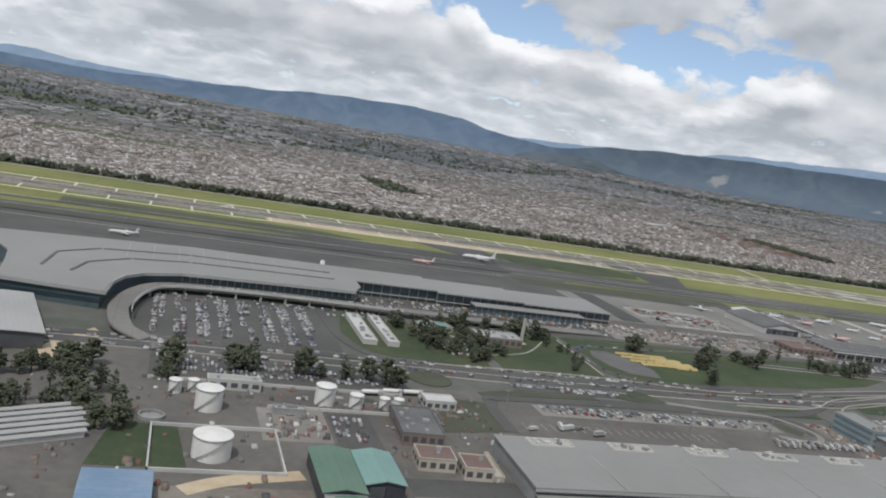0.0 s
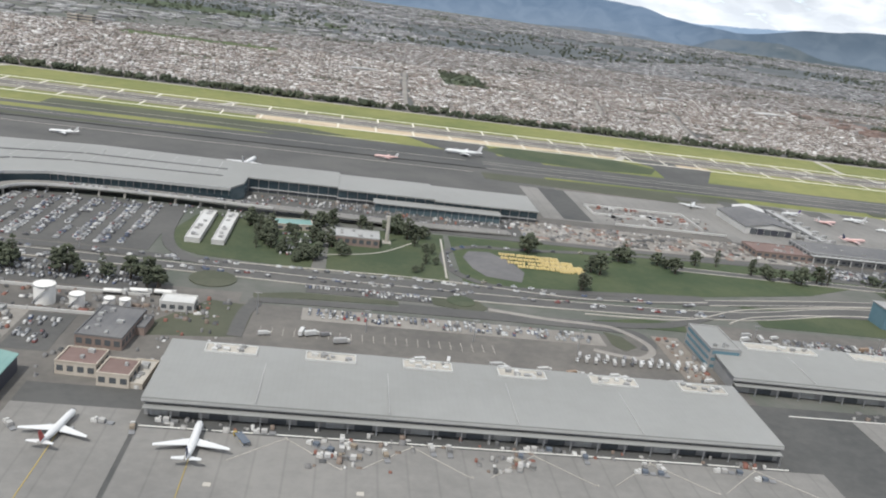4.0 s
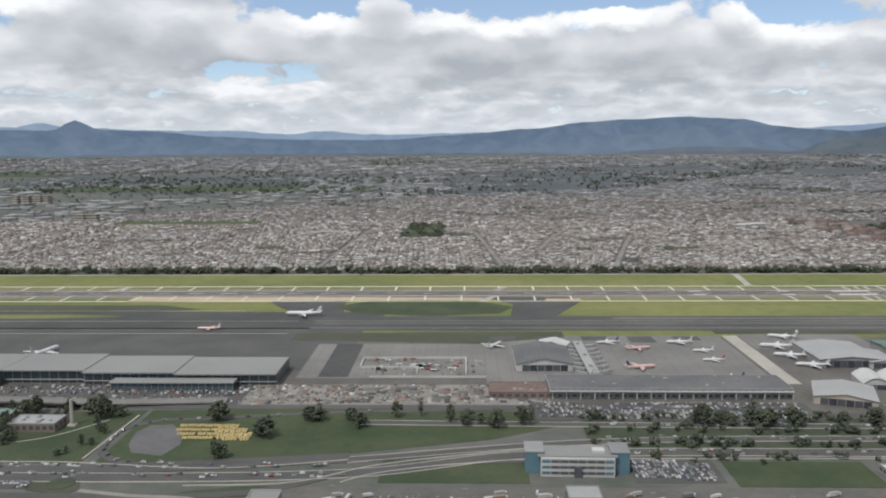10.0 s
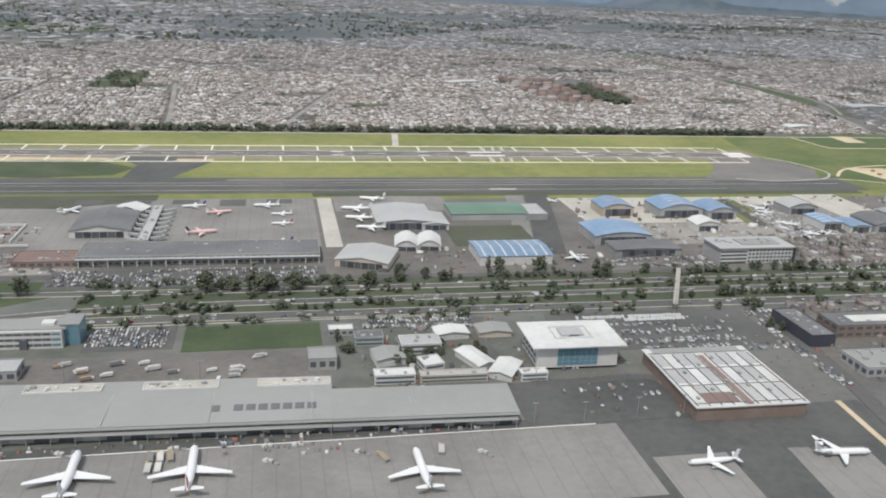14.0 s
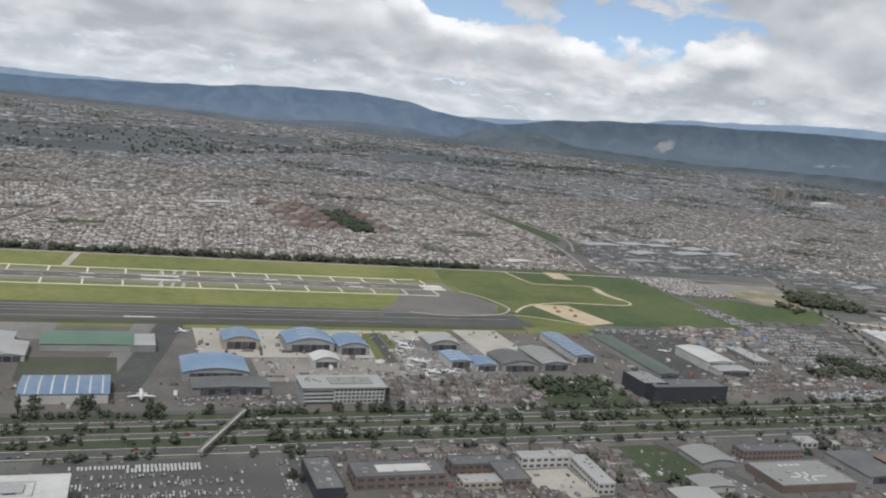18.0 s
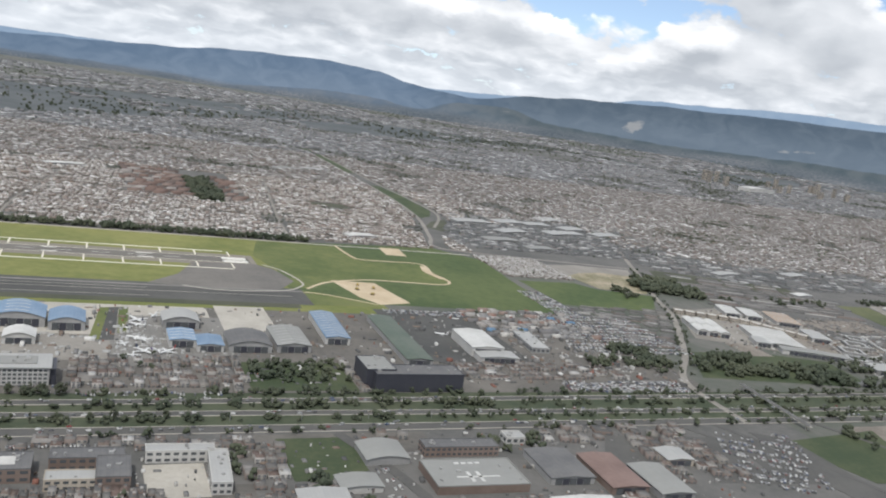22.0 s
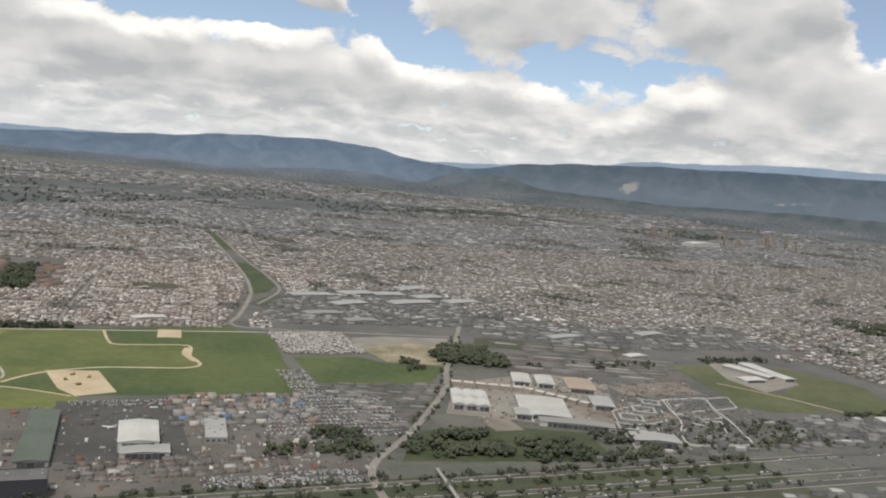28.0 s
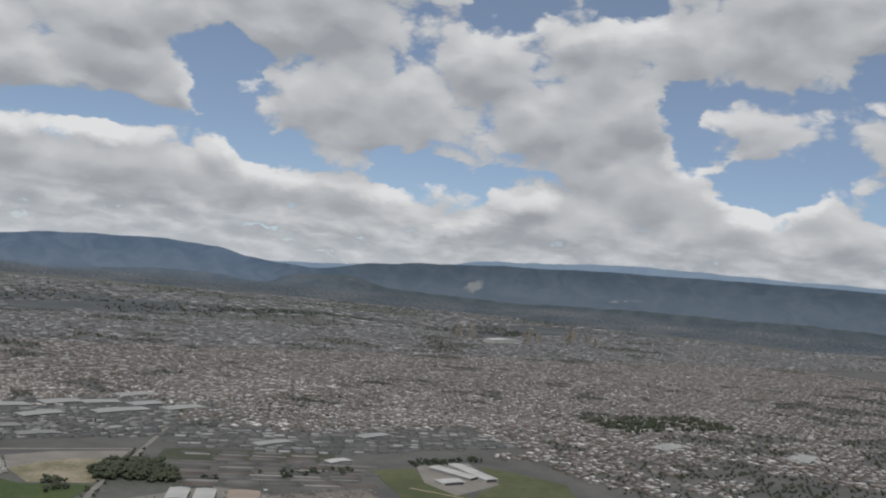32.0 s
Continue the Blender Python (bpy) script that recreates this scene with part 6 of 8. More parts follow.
part("roof", box(bmesh.new(), 133.4, 188.6, 340.2, 348, 3.4, 3.8), ROOFGREY, th)
for i in range(19):
    part("mullion", box(bmesh.new(), 134 + i * 3, 134.25 + i * 3, 340.85, 341, 0, 3.4), STEEL, th)
hangar("west_pier", "long white metal-roofed western pier", -47, 256, 30, 42, 4.6, 0.8, GLASSDARK, ROOFPALE, 13, True, doors=False)
band("forecourt_deck", [(-2, 256), (-9, 262), (-11.5, 275), (-11, 288), (-6.5, 307), (5, 320), (43, 323), (94, 320), (125, 319), (150, 321), (190, 326)], 6.5, lambda t: 3.0 if 0.15 < t < 0.75 else (3.0 - (t - 0.75) * 9 if t > 0.5 else 0.6 + t * 16), CONCRETE, "pale elevated forecourt road on columns", "road", thick=0.6)
band("deck_wall", [(-7.4, 276), (-7.2, 287), (-3.5, 304), (6.5, 316.6), (43, 319.6), (94, 316.8)], 0.3, 3.7, WALLWHITE, "pale parapet of the elevated forecourt", "parapet", thick=0.9)
for i in range(14):
    x, y = ((-11, 272), (-11, 284), (-8, 298), (-3, 310))[i] if i < 4 else (9 + (i - 4) * 9.5, 320.5)
    solid("deck_column", tube(bmesh.new(), [(0, 0, -0.2, 0.5, 0.5), (0, 0, 2.6, 0.5, 0.5)], 10), PALECONC, "round concrete column under the forecourt", "column", pose(x, y, 0), "forecourt columns")
# park: white slab pavilions, low block, mast
for x, wd in ((71.5, 5.0), (80, 4.2)):
    th = block("slab_pavilion", "long low white-roofed pavilion on the lawn", "pavilion", x, 292, wd, 36, 1.6, WALLWHITE, ROOFWHITE, 0, 3, 0, units=6)
block("council_house", "low flat-roofed brick house with a pale roof", "building", 126, 293, 18, 10, 3.4, WALLBRICK, ROOFPALE, 1, 7, 0, units=4)
block("round_pavilion", "low pavilion with a pale green roof", "pavilion", 103, 304, 14, 8, 2.2, WALLTAN, ROOFTEAL, 1, 4, 10, units=0)
th = thing("monument_column", "tall slim pale concrete column in the park", "column", pose(138, 296, 0))
part("shaft", tube(bmesh.new(), [(0, 0, 0, 0.8, 0.8), (0, 0, 10.5, 0.6, 0.6)], 12), PALECONC, th)
part("base", box(bmesh.new(), -1.6, 1.6, -1.6, 1.6, -0.1, 0.6), PALECONC, th)

# eastern works and schools
for i in range(3):
    for j in range(2):
        u, v = (i - 1) * 8.6, (j - 0.5) * 19.5
        hangar("factory_hall", "bright white vaulted factory hall", 1099 + u * 0.94 + v * 0.35, 432 - u * 0.35 + v * 0.94, 8.0, 17.5, 3.6, 1.2, WALLWHITE, ROOFWHITE, -20, True)
for x, y, sx, sy, rf_, st, lab in ((1167, 484, 14, 28, ROOFWHITE, ROOFPALE, "white-roofed factory hall with pale strips"), (1184, 477, 14, 28, ROOFWHITE, ROOFPALE, "white-roofed factory hall with pale strips"), (1208, 464, 22, 34, ROOFTAN, ROOFPALE, "factory hall with tan sheet roof"), (1145, 411, 34, 46, ROOFWHITE, ROOFGREY, "broad factory hall with white roof strips"), (1198, 418, 16, 26, ROOFPALE, ROOFWHITE, "factory hall with white roof strips"), (1150, 374, 50, 10, ROOFGREY, None, "long low grey front hall"), (1124, 400, 12, 16, ROOFPALE, None, "small pale factory annex")):
    hangar("factory_hall", lab, x, y, sx, sy, 3.2, 0.6, WALLWHITE, rf_, -23, False, st)
line_ = [(1104, 478), (1155, 457), (1186, 414)]
for (ax, ay), (bx, by) in zip(line_, line_[1:]):
    for i in range(6):
        t = (i + 0.5) / 6
        block("row_house", "narrow white-roofed row unit", "house", ax + (bx - ax) * t, ay + (by - ay) * t, 7.6, 6, 3.0, WALLTAN, ROOFWHITE, 2, 4, math.degrees(math.atan2(by - ay, bx - ax)), units=0, group="row of white-roofed units")
for x, y, k in ((1200, 384, 0.62), (1222, 400, 0.62), (1184, 366, 0.5), (1240, 416, 0.5)):
    th = thing("court_school", "school blocks with pale roofs round a square court", "school", pose(x, y, 0, 0, 0, -28), "court schools")
    for u, v, a, b in ((0, -11, 27, 2.6), (0, 11, 27, 2.6), (-12.2, 0, 2.6, 19), (12.2, 0, 2.6, 19)):
        u, v, a, b = u * k, v * k, a * k, b * k
        part("wing", box(bmesh.new(), u - a / 2, u + a / 2, v - b / 2, v + b / 2, -0.2, 2.0), WALLGREY, th)
        part("wing_roof", box(bmesh.new(), u - a / 2 - 0.3, u + a / 2 + 0.3, v - b / 2 - 0.3, v + b / 2 + 0.3, 2.0, 2.3), ROOFPALE, th)
band("boundary_wall", [(1258, 425), (1278, 426), (1298, 426), (1287, 402), (1276, 372), (1266, 350), (1253, 326), (1230, 328), (1208, 331), (1216, 350), (1236, 376), (1246, 400), (1258, 425)], 1.1, 1.2, WALLWHITE, "white boundary wall stepping round a compound", "wall")
for pts in ([(1197, 403), (1230, 415), (1262, 426), (1244, 392), (1226, 358), (1196, 344), (1166, 331), (1176, 358), (1197, 403)], [(1210, 398), (1240, 404), (1226, 378), (1200, 370), (1210, 398)], [(1222, 342), (1250, 344), (1268, 372), (1240, 372), (1222, 342)], [(1262, 396), (1284, 398), (1276, 380), (1256, 378), (1262, 396)], [(1300, 426), (1324, 429), (1310, 402), (1288, 398)], [(1184, 352), (1204, 358), (1212, 374), (1192, 372), (1184, 352)]):
    line_ = [Vector(p) for p in pts]
    for a_, b_ in zip(line_, line_[1:]):
        d_ = b_ - a_
        solid("boundary_wall", box(bmesh.new(), 0, d_.length, -0.35, 0.35, -0.1, 1.0), WALLWHITE, "white boundary wall round an eastern compound", "wall", pose(a_.x, a_.y, 0, 0, 0, math.degrees(math.atan2(d_.y, d_.x))), "compound walls")
hangar("far_works", "wide white works with stepped roofs", 1434, 500, 14, 58, 2.6, 0.5, WALLWHITE, ROOFWHITE, 0, False)
hangar("far_works", "white works bay with a grey step", 1416, 503, 14, 46, 2.2, 0.5, WALLGREY, ROOFWHITE, 18, False)
hangar("far_works", "low white end bay of the works", 1394, 476, 24, 12, 2.2, 0.4, WALLWHITE, ROOFWHITE, 0, False)
hangar("far_works", "broad white-roofed roadside store", 1185, 338, 0.1 + 30, 16, 4, 1.0, WALLGREY, ROOFPALE, -20, False)
hangar("far_works", "broad pale-roofed store beside the meadow", 1112, 226, 30, 42, 4, 0.8, WALLGREY, ROOFGREY, -12, False)
hangar("far_works", "bright white-roofed works hall", 1432, 340, 56, 34, 3, 0.8, WALLWHITE, ROOFWHITE, -14, False)
# footbridges across the highway
for x0, y0, x1, y1 in ((565, 262, 587, 304), (1016, 250, 1024, 311)):
    th = thing("footbridge", "pale steel footbridge crossing the highway", "bridge")
    d = Vector((x1 - x0, y1 - y0)).normalized()
    n = Vector((-d.y, d.x))
    for nm, o0, o1, z0, z1, mt_ in (("deck", -1.0, 1.0, 2.6, 2.9, PALECONC), ("rail", -1.05, -0.9, 2.9, 3.6, STEEL), ("rail", 0.9, 1.05, 2.9, 3.6, STEEL)):
        part(nm, prism(bmesh.new(), [(x0 + n.x * o0, y0 + n.y * o0), (x1 + n.x * o0, y1 + n.y * o0), (x1 + n.x * o1, y1 + n.y * o1), (x0 + n.x * o1, y0 + n.y * o1)][::1], z0, z1), mt_, th)
    for t in (0.05, 0.35, 0.65, 0.95):
        part("pier", tube(bmesh.new(), [(x0 + (x1 - x0) * t, y0 + (y1 - y0) * t, -0.2, 0.35, 0.35), (x0 + (x1 - x0) * t, y0 + (y1 - y0) * t, 2.6, 0.35, 0.35)], 8), PALECONC, th)


# ---- aircraft ----
def airliner(length, span, tail_paint, body_paint, t_tail=False):
    th = thing("airliner", "white twin-engined airliner parked on the apron", "aircraft", None, "parked aircraft")
    L, r = length, length * 0.052
    prof = ((0, 0.02, 0.0), (0.02, 0.45, -0.1), (0.06, 0.8, -0.04), (0.13, 1, 0), (0.66, 1, 0), (0.8, 0.8, 0.16), (0.92, 0.42, 0.42), (1.0, 0.08, 0.62))
    part("fuselage", tube(bmesh.new(), [(0, L / 2 - L * t, 1.7 * r + r * up, r * k, r * k) for t, k, up in prof], 14, True, "y"), body_paint, th)
    part("cockpit_window", box(bmesh.new(), -r * 0.5, r * 0.5, L * 0.456, L * 0.474, 2.05 * r, 2.25 * r), GLASSDARK, th)
    for s in (-1, 1):
        def panel(y0, c0, x1, y1, c1, z0, z1, th0):
            bm = bmesh.new()
            lo = [(s * r * 0.6, y0, z0), (s * r * 0.6, y0 - c0, z0), (s * x1, y1 - c1, z1), (s * x1, y1, z1)]
            a = [bm.verts.new(p) for p in lo]
            b = [bm.verts.new((p[0], p[1], p[2] + th0)) for p in lo]
            bm.faces.new(b), bm.faces.new(a[::-1])
            for i in range(4):
                bm.faces.new((a[i], a[(i + 1) % 4], b[(i + 1) % 4], b[i]))
            bmesh.ops.recalc_face_normals(bm, faces=bm.faces)
            return bm
        part("wing", panel(L * 0.10, L * 0.17, span / 2, -L * 0.13, L * 0.045, 1.2 * r, 1.75 * r, r * 0.16), body_paint, th)
        zt = r * 5.6 if t_tail else r * 2.2
        part("tailplane", panel(-L * 0.40, L * 0.09, span * 0.19, -L * 0.46, L * 0.04, zt, zt + 0.2 * r, r * 0.12), body_paint, th)
        if t_tail:
            ex, ey, ez = r * 1.35, -L * 0.28, r * 2.2
        else:
            ex, ey, ez = span * 0.17, L * 0.06, r * 0.75
        part("engine", tube(bmesh.new(), [(s * ex, ey + L * 0.05, ez, r * 0.42, r * 0.42), (s * ex, ey + L * 0.02, ez, r * 0.5, r * 0.5), (s * ex, ey - L * 0.06, ez, r * 0.3, r * 0.3)], 10, True, "y"), STEEL, th)
        part("main_wheel", tube(bmesh.new(), [(s * r * 0.7, -L * 0.02, 0, 0.12 * r, 0.12 * r), (s * r * 0.7, -L * 0.02, r * 0.9, 0.12 * r, 0.12 * r)], 6), TYRE, th)
    part("nose_wheel", tube(bmesh.new(), [(0, L * 0.38, 0, 0.1 * r, 0.1 * r), (0, L * 0.38, r * 0.9, 0.1 * r, 0.1 * r)], 6), TYRE, th)
    bm = bmesh.new()
    v = [(-L * 0.35, 2.5 * r), (-L * 0.47, 2.4 * r), (-L * 0.52, 5.6 * r), (-L * 0.46, 5.6 * r)]
    a, b = [bm.verts.new((-0.07 * r, y, z)) for y, z in v], [bm.verts.new((0.07 * r, y, z)) for y, z in v]
    bm.faces.new(a), bm.faces.new(b[::-1])
    for i in range(4):
        bm.faces.new((a[i], a[(i + 1) % 4], b[(i + 1) % 4], b[i]))
    bmesh.ops.recalc_face_normals(bm, faces=bm.faces)
    part("fin", bm, tail_paint, th)
    return th


jet = airliner(15.5, 14.5, TAILS, PLANEWHITE)
jet.matrix_world = pose(96, 146, 0.1, 0, 0, 0)
tagged(jet, "white freighter with purple fin parked nose-in at the warehouse")
for x, y, rz, s in ((70, 148, -8, 0.92), (387, 167, 0, 1.4), (445, 160, 2, 1.3), (358, 168, 0, 1.4), (524, 154.5, 90, 0.95),
                    (190, 495, 88, 1.45), (-20, 428, 95, 0.9), (74, 402, -10, 1.4), (306, 418, -30, 0.95), (404, 425, 90, 0.9), (412, 408, 90, 0.7), (412, 390, 90, 0.7), (411, 359, 90, 0.75), (452, 416, 80, 1.1), (452, 398, 78, 1.0), (456, 380, 80, 1.0), (366, 425, 100, 0.8), (569, 432, 20, 0.6), (690, 410, 30, 0.8), (688, 380, 70, 0.6), (745, 385, 40, 0.7)):
    c = copy_thing(jet, pose(x, y, 0.10, 0, 0, rz))
    c.scale = (s, s, s)
    tagged(c, "white airliner with a coloured fin parked on the apron")
for x, y, rz, s in ((684, 397, 20, 0.50), (692, 377, 87, 0.56), (700, 419, 154, 0.62), (691, 359, 221, 0.68), (698, 361, 288, 0.50), (686, 354, 355, 0.56), (690, 402, 62, 0.62), (702, 359, 129, 0.68), (682, 370, 196, 0.50)):
    c = copy_thing(jet, pose(x, y, 0.12, 0, 0, rz))
    c.scale = (s, s, s)
    tagged(c, "small white aircraft stored among the hangars")
pink = airliner(15, 14, TAILS, PLANERED)
pink.matrix_world = pose(374, 376, 0.12, 0, 0, -78)
tagged(pink, "red and white airliner parked on the concrete apron")
for x, y, rz, s in ((142, 457, 90, 0.9), (380, 412, -75, 0.9)):
    c = copy_thing(pink, pose(x, y, 0.12, 0, 0, rz))
    c.scale = (s, s, s)
trijet = airliner(17, 13, PLANEWHITE, PLANEWHITE, True)
trijet.matrix_world = pose(563, 154, 0.12, 0, 0, -95)
tagged(trijet, "white T-tailed airliner parked alone on the apron")
for x, y, rz, s in ((463, 437, 70, 0.9), (546, 327, 0, 0.9), (866, 400, 60, 0.5)):
    c = copy_thing(trijet, pose(x, y, 0.12, 0, 0, rz))
    c.scale = (s, s, s)


# ---- posts and boarding bridges ----
def lamp_post(x, y, h, arms):
    th = thing("lamp_post", "tall slim grey lamp post", "lamp post", pose(x, y, 0), "lamp posts")
    part("pole", tube(bmesh.new(), [(0, 0, -0.2, 0.16, 0.16), (0, 0, h, 0.08, 0.08)], 8), STEEL, th)
    for s in range(arms):
        u = 1 if s else -1
        part("lamp_head", box(bmesh.new(), min(0, u * 0.9), max(0, u * 0.9), -0.12, 0.12, h - 0.1, h + 0.06), WALLGREY, th)
    return th


for x, y in ((482, 182), (497, 181), (514, 182), (529, 182), (489, 204), (520, 205), (100, 216), (130, 210), (160, 210), (190, 210), (250, 226), (290, 224), (345, 222), (385, 220), (20, 258), (40, 258), (0, 240), (340, 314), (370, 314), (400, 314)):
    lamp_post(x, y, 6.5, 2)
for i in range(22):
    lamp_post(360 + i * 30, 276.5, 4.0, 2)
for x, y in ((584, 305), (538, 300), (565, 262)):
    lamp_post(x, y, 9.0, 2)


def boarding_bridge(x, y, rz, ln):
    th = thing("boarding_bridge", "pale boxy boarding bridge on a wheeled leg", "boarding bridge", pose(x, y, 0, 0, 0, rz), "boarding bridges")
    part("tunnel", box(bmesh.new(), -0.7, 0.7, 0, ln, 1.5, 2.5), ROOFPALE, th)
    part("cab", box(bmesh.new(), -1.0, 1.0, ln, ln + 1.8, 1.4, 2.7), WALLGREY, th)
    part("leg", box(bmesh.new(), -0.25, 0.25, ln - 1.4, ln - 0.9, 0, 1.5), STEEL, th)
    return th


for i in range(7):
    boarding_bridge(351.5, 364 + i * 8, -70, 5)
    boarding_bridge(346.5, 362 + i * 8, 70, 4)
for i in range(6):
    boarding_bridge(92 + i * 20, 377, -8 + i * 3, 6)
for i in range(5):
    boarding_bridge(362 + i * 14, 351, 12, 4)


# ---- ground equipment on the cargo apron ----
def loader(x, y, rz):
    th = thing("cargo_loader", "yellow scissor cargo loader standing on the apron", "loader", pose(x, y, 0.1, 0, 0, rz), "cargo loaders")
    part("platform", box(bmesh.new(), -0.8, 0.8, -2.2, 2.2, 0.9, 1.1), LOADS, th)
    part("chassis", box(bmesh.new(), -0.7, 0.7, -2.0, 2.0, 0.0, 0.4), WALLGREY, th)
    for s in (-1, 1):
        bm = bmesh.new()
        box(bm, s * 0.6 - 0.06, s * 0.6 + 0.06, -1.7, 1.7, 0.6, 0.7)
        box(bm, s * 0.6 - 0.06, s * 0.6 + 0.06, -0.1, 0.1, 0.4, 0.9)
        part("scissor_arm", bm, YELLOW, th)
    part("cab", box(bmesh.new(), -0.8, -0.2, 2.2, 2.9, 0.3, 1.2), YELLOW, th)


for x, y, rz in ((376, 175, 5), (378.5, 175, 5), (381, 175, 5), (376, 170, 0), (378.5, 170, 0), (105, 149, 30), (452, 170, -10), (436, 168, 20)):
    loader(x, y, rz)


def dolly_train(x, y, rz, n):
    """A tractor with a row of low baggage dollies."""
    th = thing("dolly_train", "tractor with a row of low cargo dollies", "trolleys", pose(x, y, 0.1, 0, 0, rz), "dolly trains")
    part("tractor", box(box(bmesh.new(), -0.45, 0.45, 0, 1.3, 0.0, 0.6), -0.4, 0.4, 0.1, 0.6, 0.6, 1.0), WALLWHITE, th)
    for i in range(n):
        y0 = -1.6 - i * 1.7
        part("dolly", box(bmesh.new(), -0.55, 0.55, y0, y0 + 1.4, 0.0, 0.32), STEEL, th)
        if i % 3 != 1:
            part("load", box(bmesh.new(), -0.5, 0.5, y0 + 0.1, y0 + 1.3, 0.32, 0.95 + 0.2 * (i % 2)), LOADS, th)


dr = random.Random(4)
for x0, x1, y0, y1, n in ((116, 150, 145, 153, 8), (160, 215, 146, 154, 9), (262, 470, 178, 182, 13), (404, 420, 170, 178, 3)):
    for _ in range(n):
        dolly_train(dr.uniform(x0, x1), dr.uniform(y0, y1), dr.choice((0, 8, -12, 85, 92, 60)), dr.choice((2, 3, 4)))
for x, y, rz in ((83, 152, 10), (88, 155, 90), (108, 153, 90), (76, 153, 80), (60, 150, 40), (430, 172, 60), (463, 168, 40), (395, 180, 90)):
    dolly_train(x, y, rz, 2)


# ---- trees ----
def crown_mesh(seed, w_, h_):
    """A crown of many small leafy clumps with gaps and an uneven outline."""
    r = random.Random(seed)
    ico = bmesh.new()
    bmesh.ops.create_icosphere(ico, subdivisions=1, radius=1.0)
    vs = [v.co.copy() for v in ico.verts]
    fs = [[v.index for v in f.verts] for f in ico.faces]
    ico.free()
    verts, faces = [], []
    for _ in range(84):
        a, z = r.uniform(0, 2 * math.pi), r.uniform(0, 1)
        rad = w_ * math.sqrt(max(0.02, math.sin(math.pi * (0.12 + 0.86 * z) ** 0.8))) * r.uniform(0.25, 1.0)
        c = Vector((math.cos(a) * rad, math.sin(a) * rad, h_ * (0.25 + 0.72 * z)))
        s = r.uniform(0.11, 0.25) * w_
        o = len(verts)
        for v in vs:
            k = s * r.uniform(0.65, 1.3)
            verts.append((c.x + v.x * k, c.y + v.y * k, c.z + v.z * k * 0.8))
        faces += [[i + o for i in f] for f in fs]
    me = bpy.data.meshes.new("crown")
    me.from_pydata(verts, [], faces)
    me.materials.append(LEAVES)
    return me


def tree(seed, w_, h_):
    th = thing("tree", "dark green broad tree beside the road", "tree", None, "trees along the roads and lawns")
    bm = tube(bmesh.new(), [(0, 0, -0.2, 0.09 * w_ + 0.12, 0.09 * w_ + 0.12), (0.05, 0, h_ * 0.35, 0.06 * w_ + 0.08, 0.06 * w_ + 0.08), (0.1, 0.05, h_ * 0.75, 0.05, 0.05)], 7)
    for k in range(4):
        a = k * 1.6 + seed
        tube(bm, [(0.05, 0, h_ * 0.3, 0.1, 0.1), (0.05 + math.cos(a) * w_ * 0.4, math.sin(a) * w_ * 0.4, h_ * 0.6, 0.04, 0.04)], 5)
    part("trunk", bm, BARK, th)
    part("crown", crown_mesh(seed, w_, h_), LEAVES, th)
    return th


kinds = [tree(1, 3.0, 7.0), tree(2, 2.3, 7.6), tree(3, 2.6, 5.4), tree(4, 1.5, 8.2), tree(5, 3.4, 6.0)]
tr = random.Random(11)
first = [True] * 5


def plant(x, y, s=1.0, kind=None):
    k = tr.randrange(5) if kind is None else kind
    m = pose(x, y, 0, 0, 0, tr.uniform(0, 360))
    if first[k]:
        kinds[k].matrix_world = m
        first[k] = False
        c = kinds[k]
    else:
        c = copy_thing(kinds[k], m)
    s *= tr.uniform(0.66, 1.08)
    c.scale = (s, s, s)


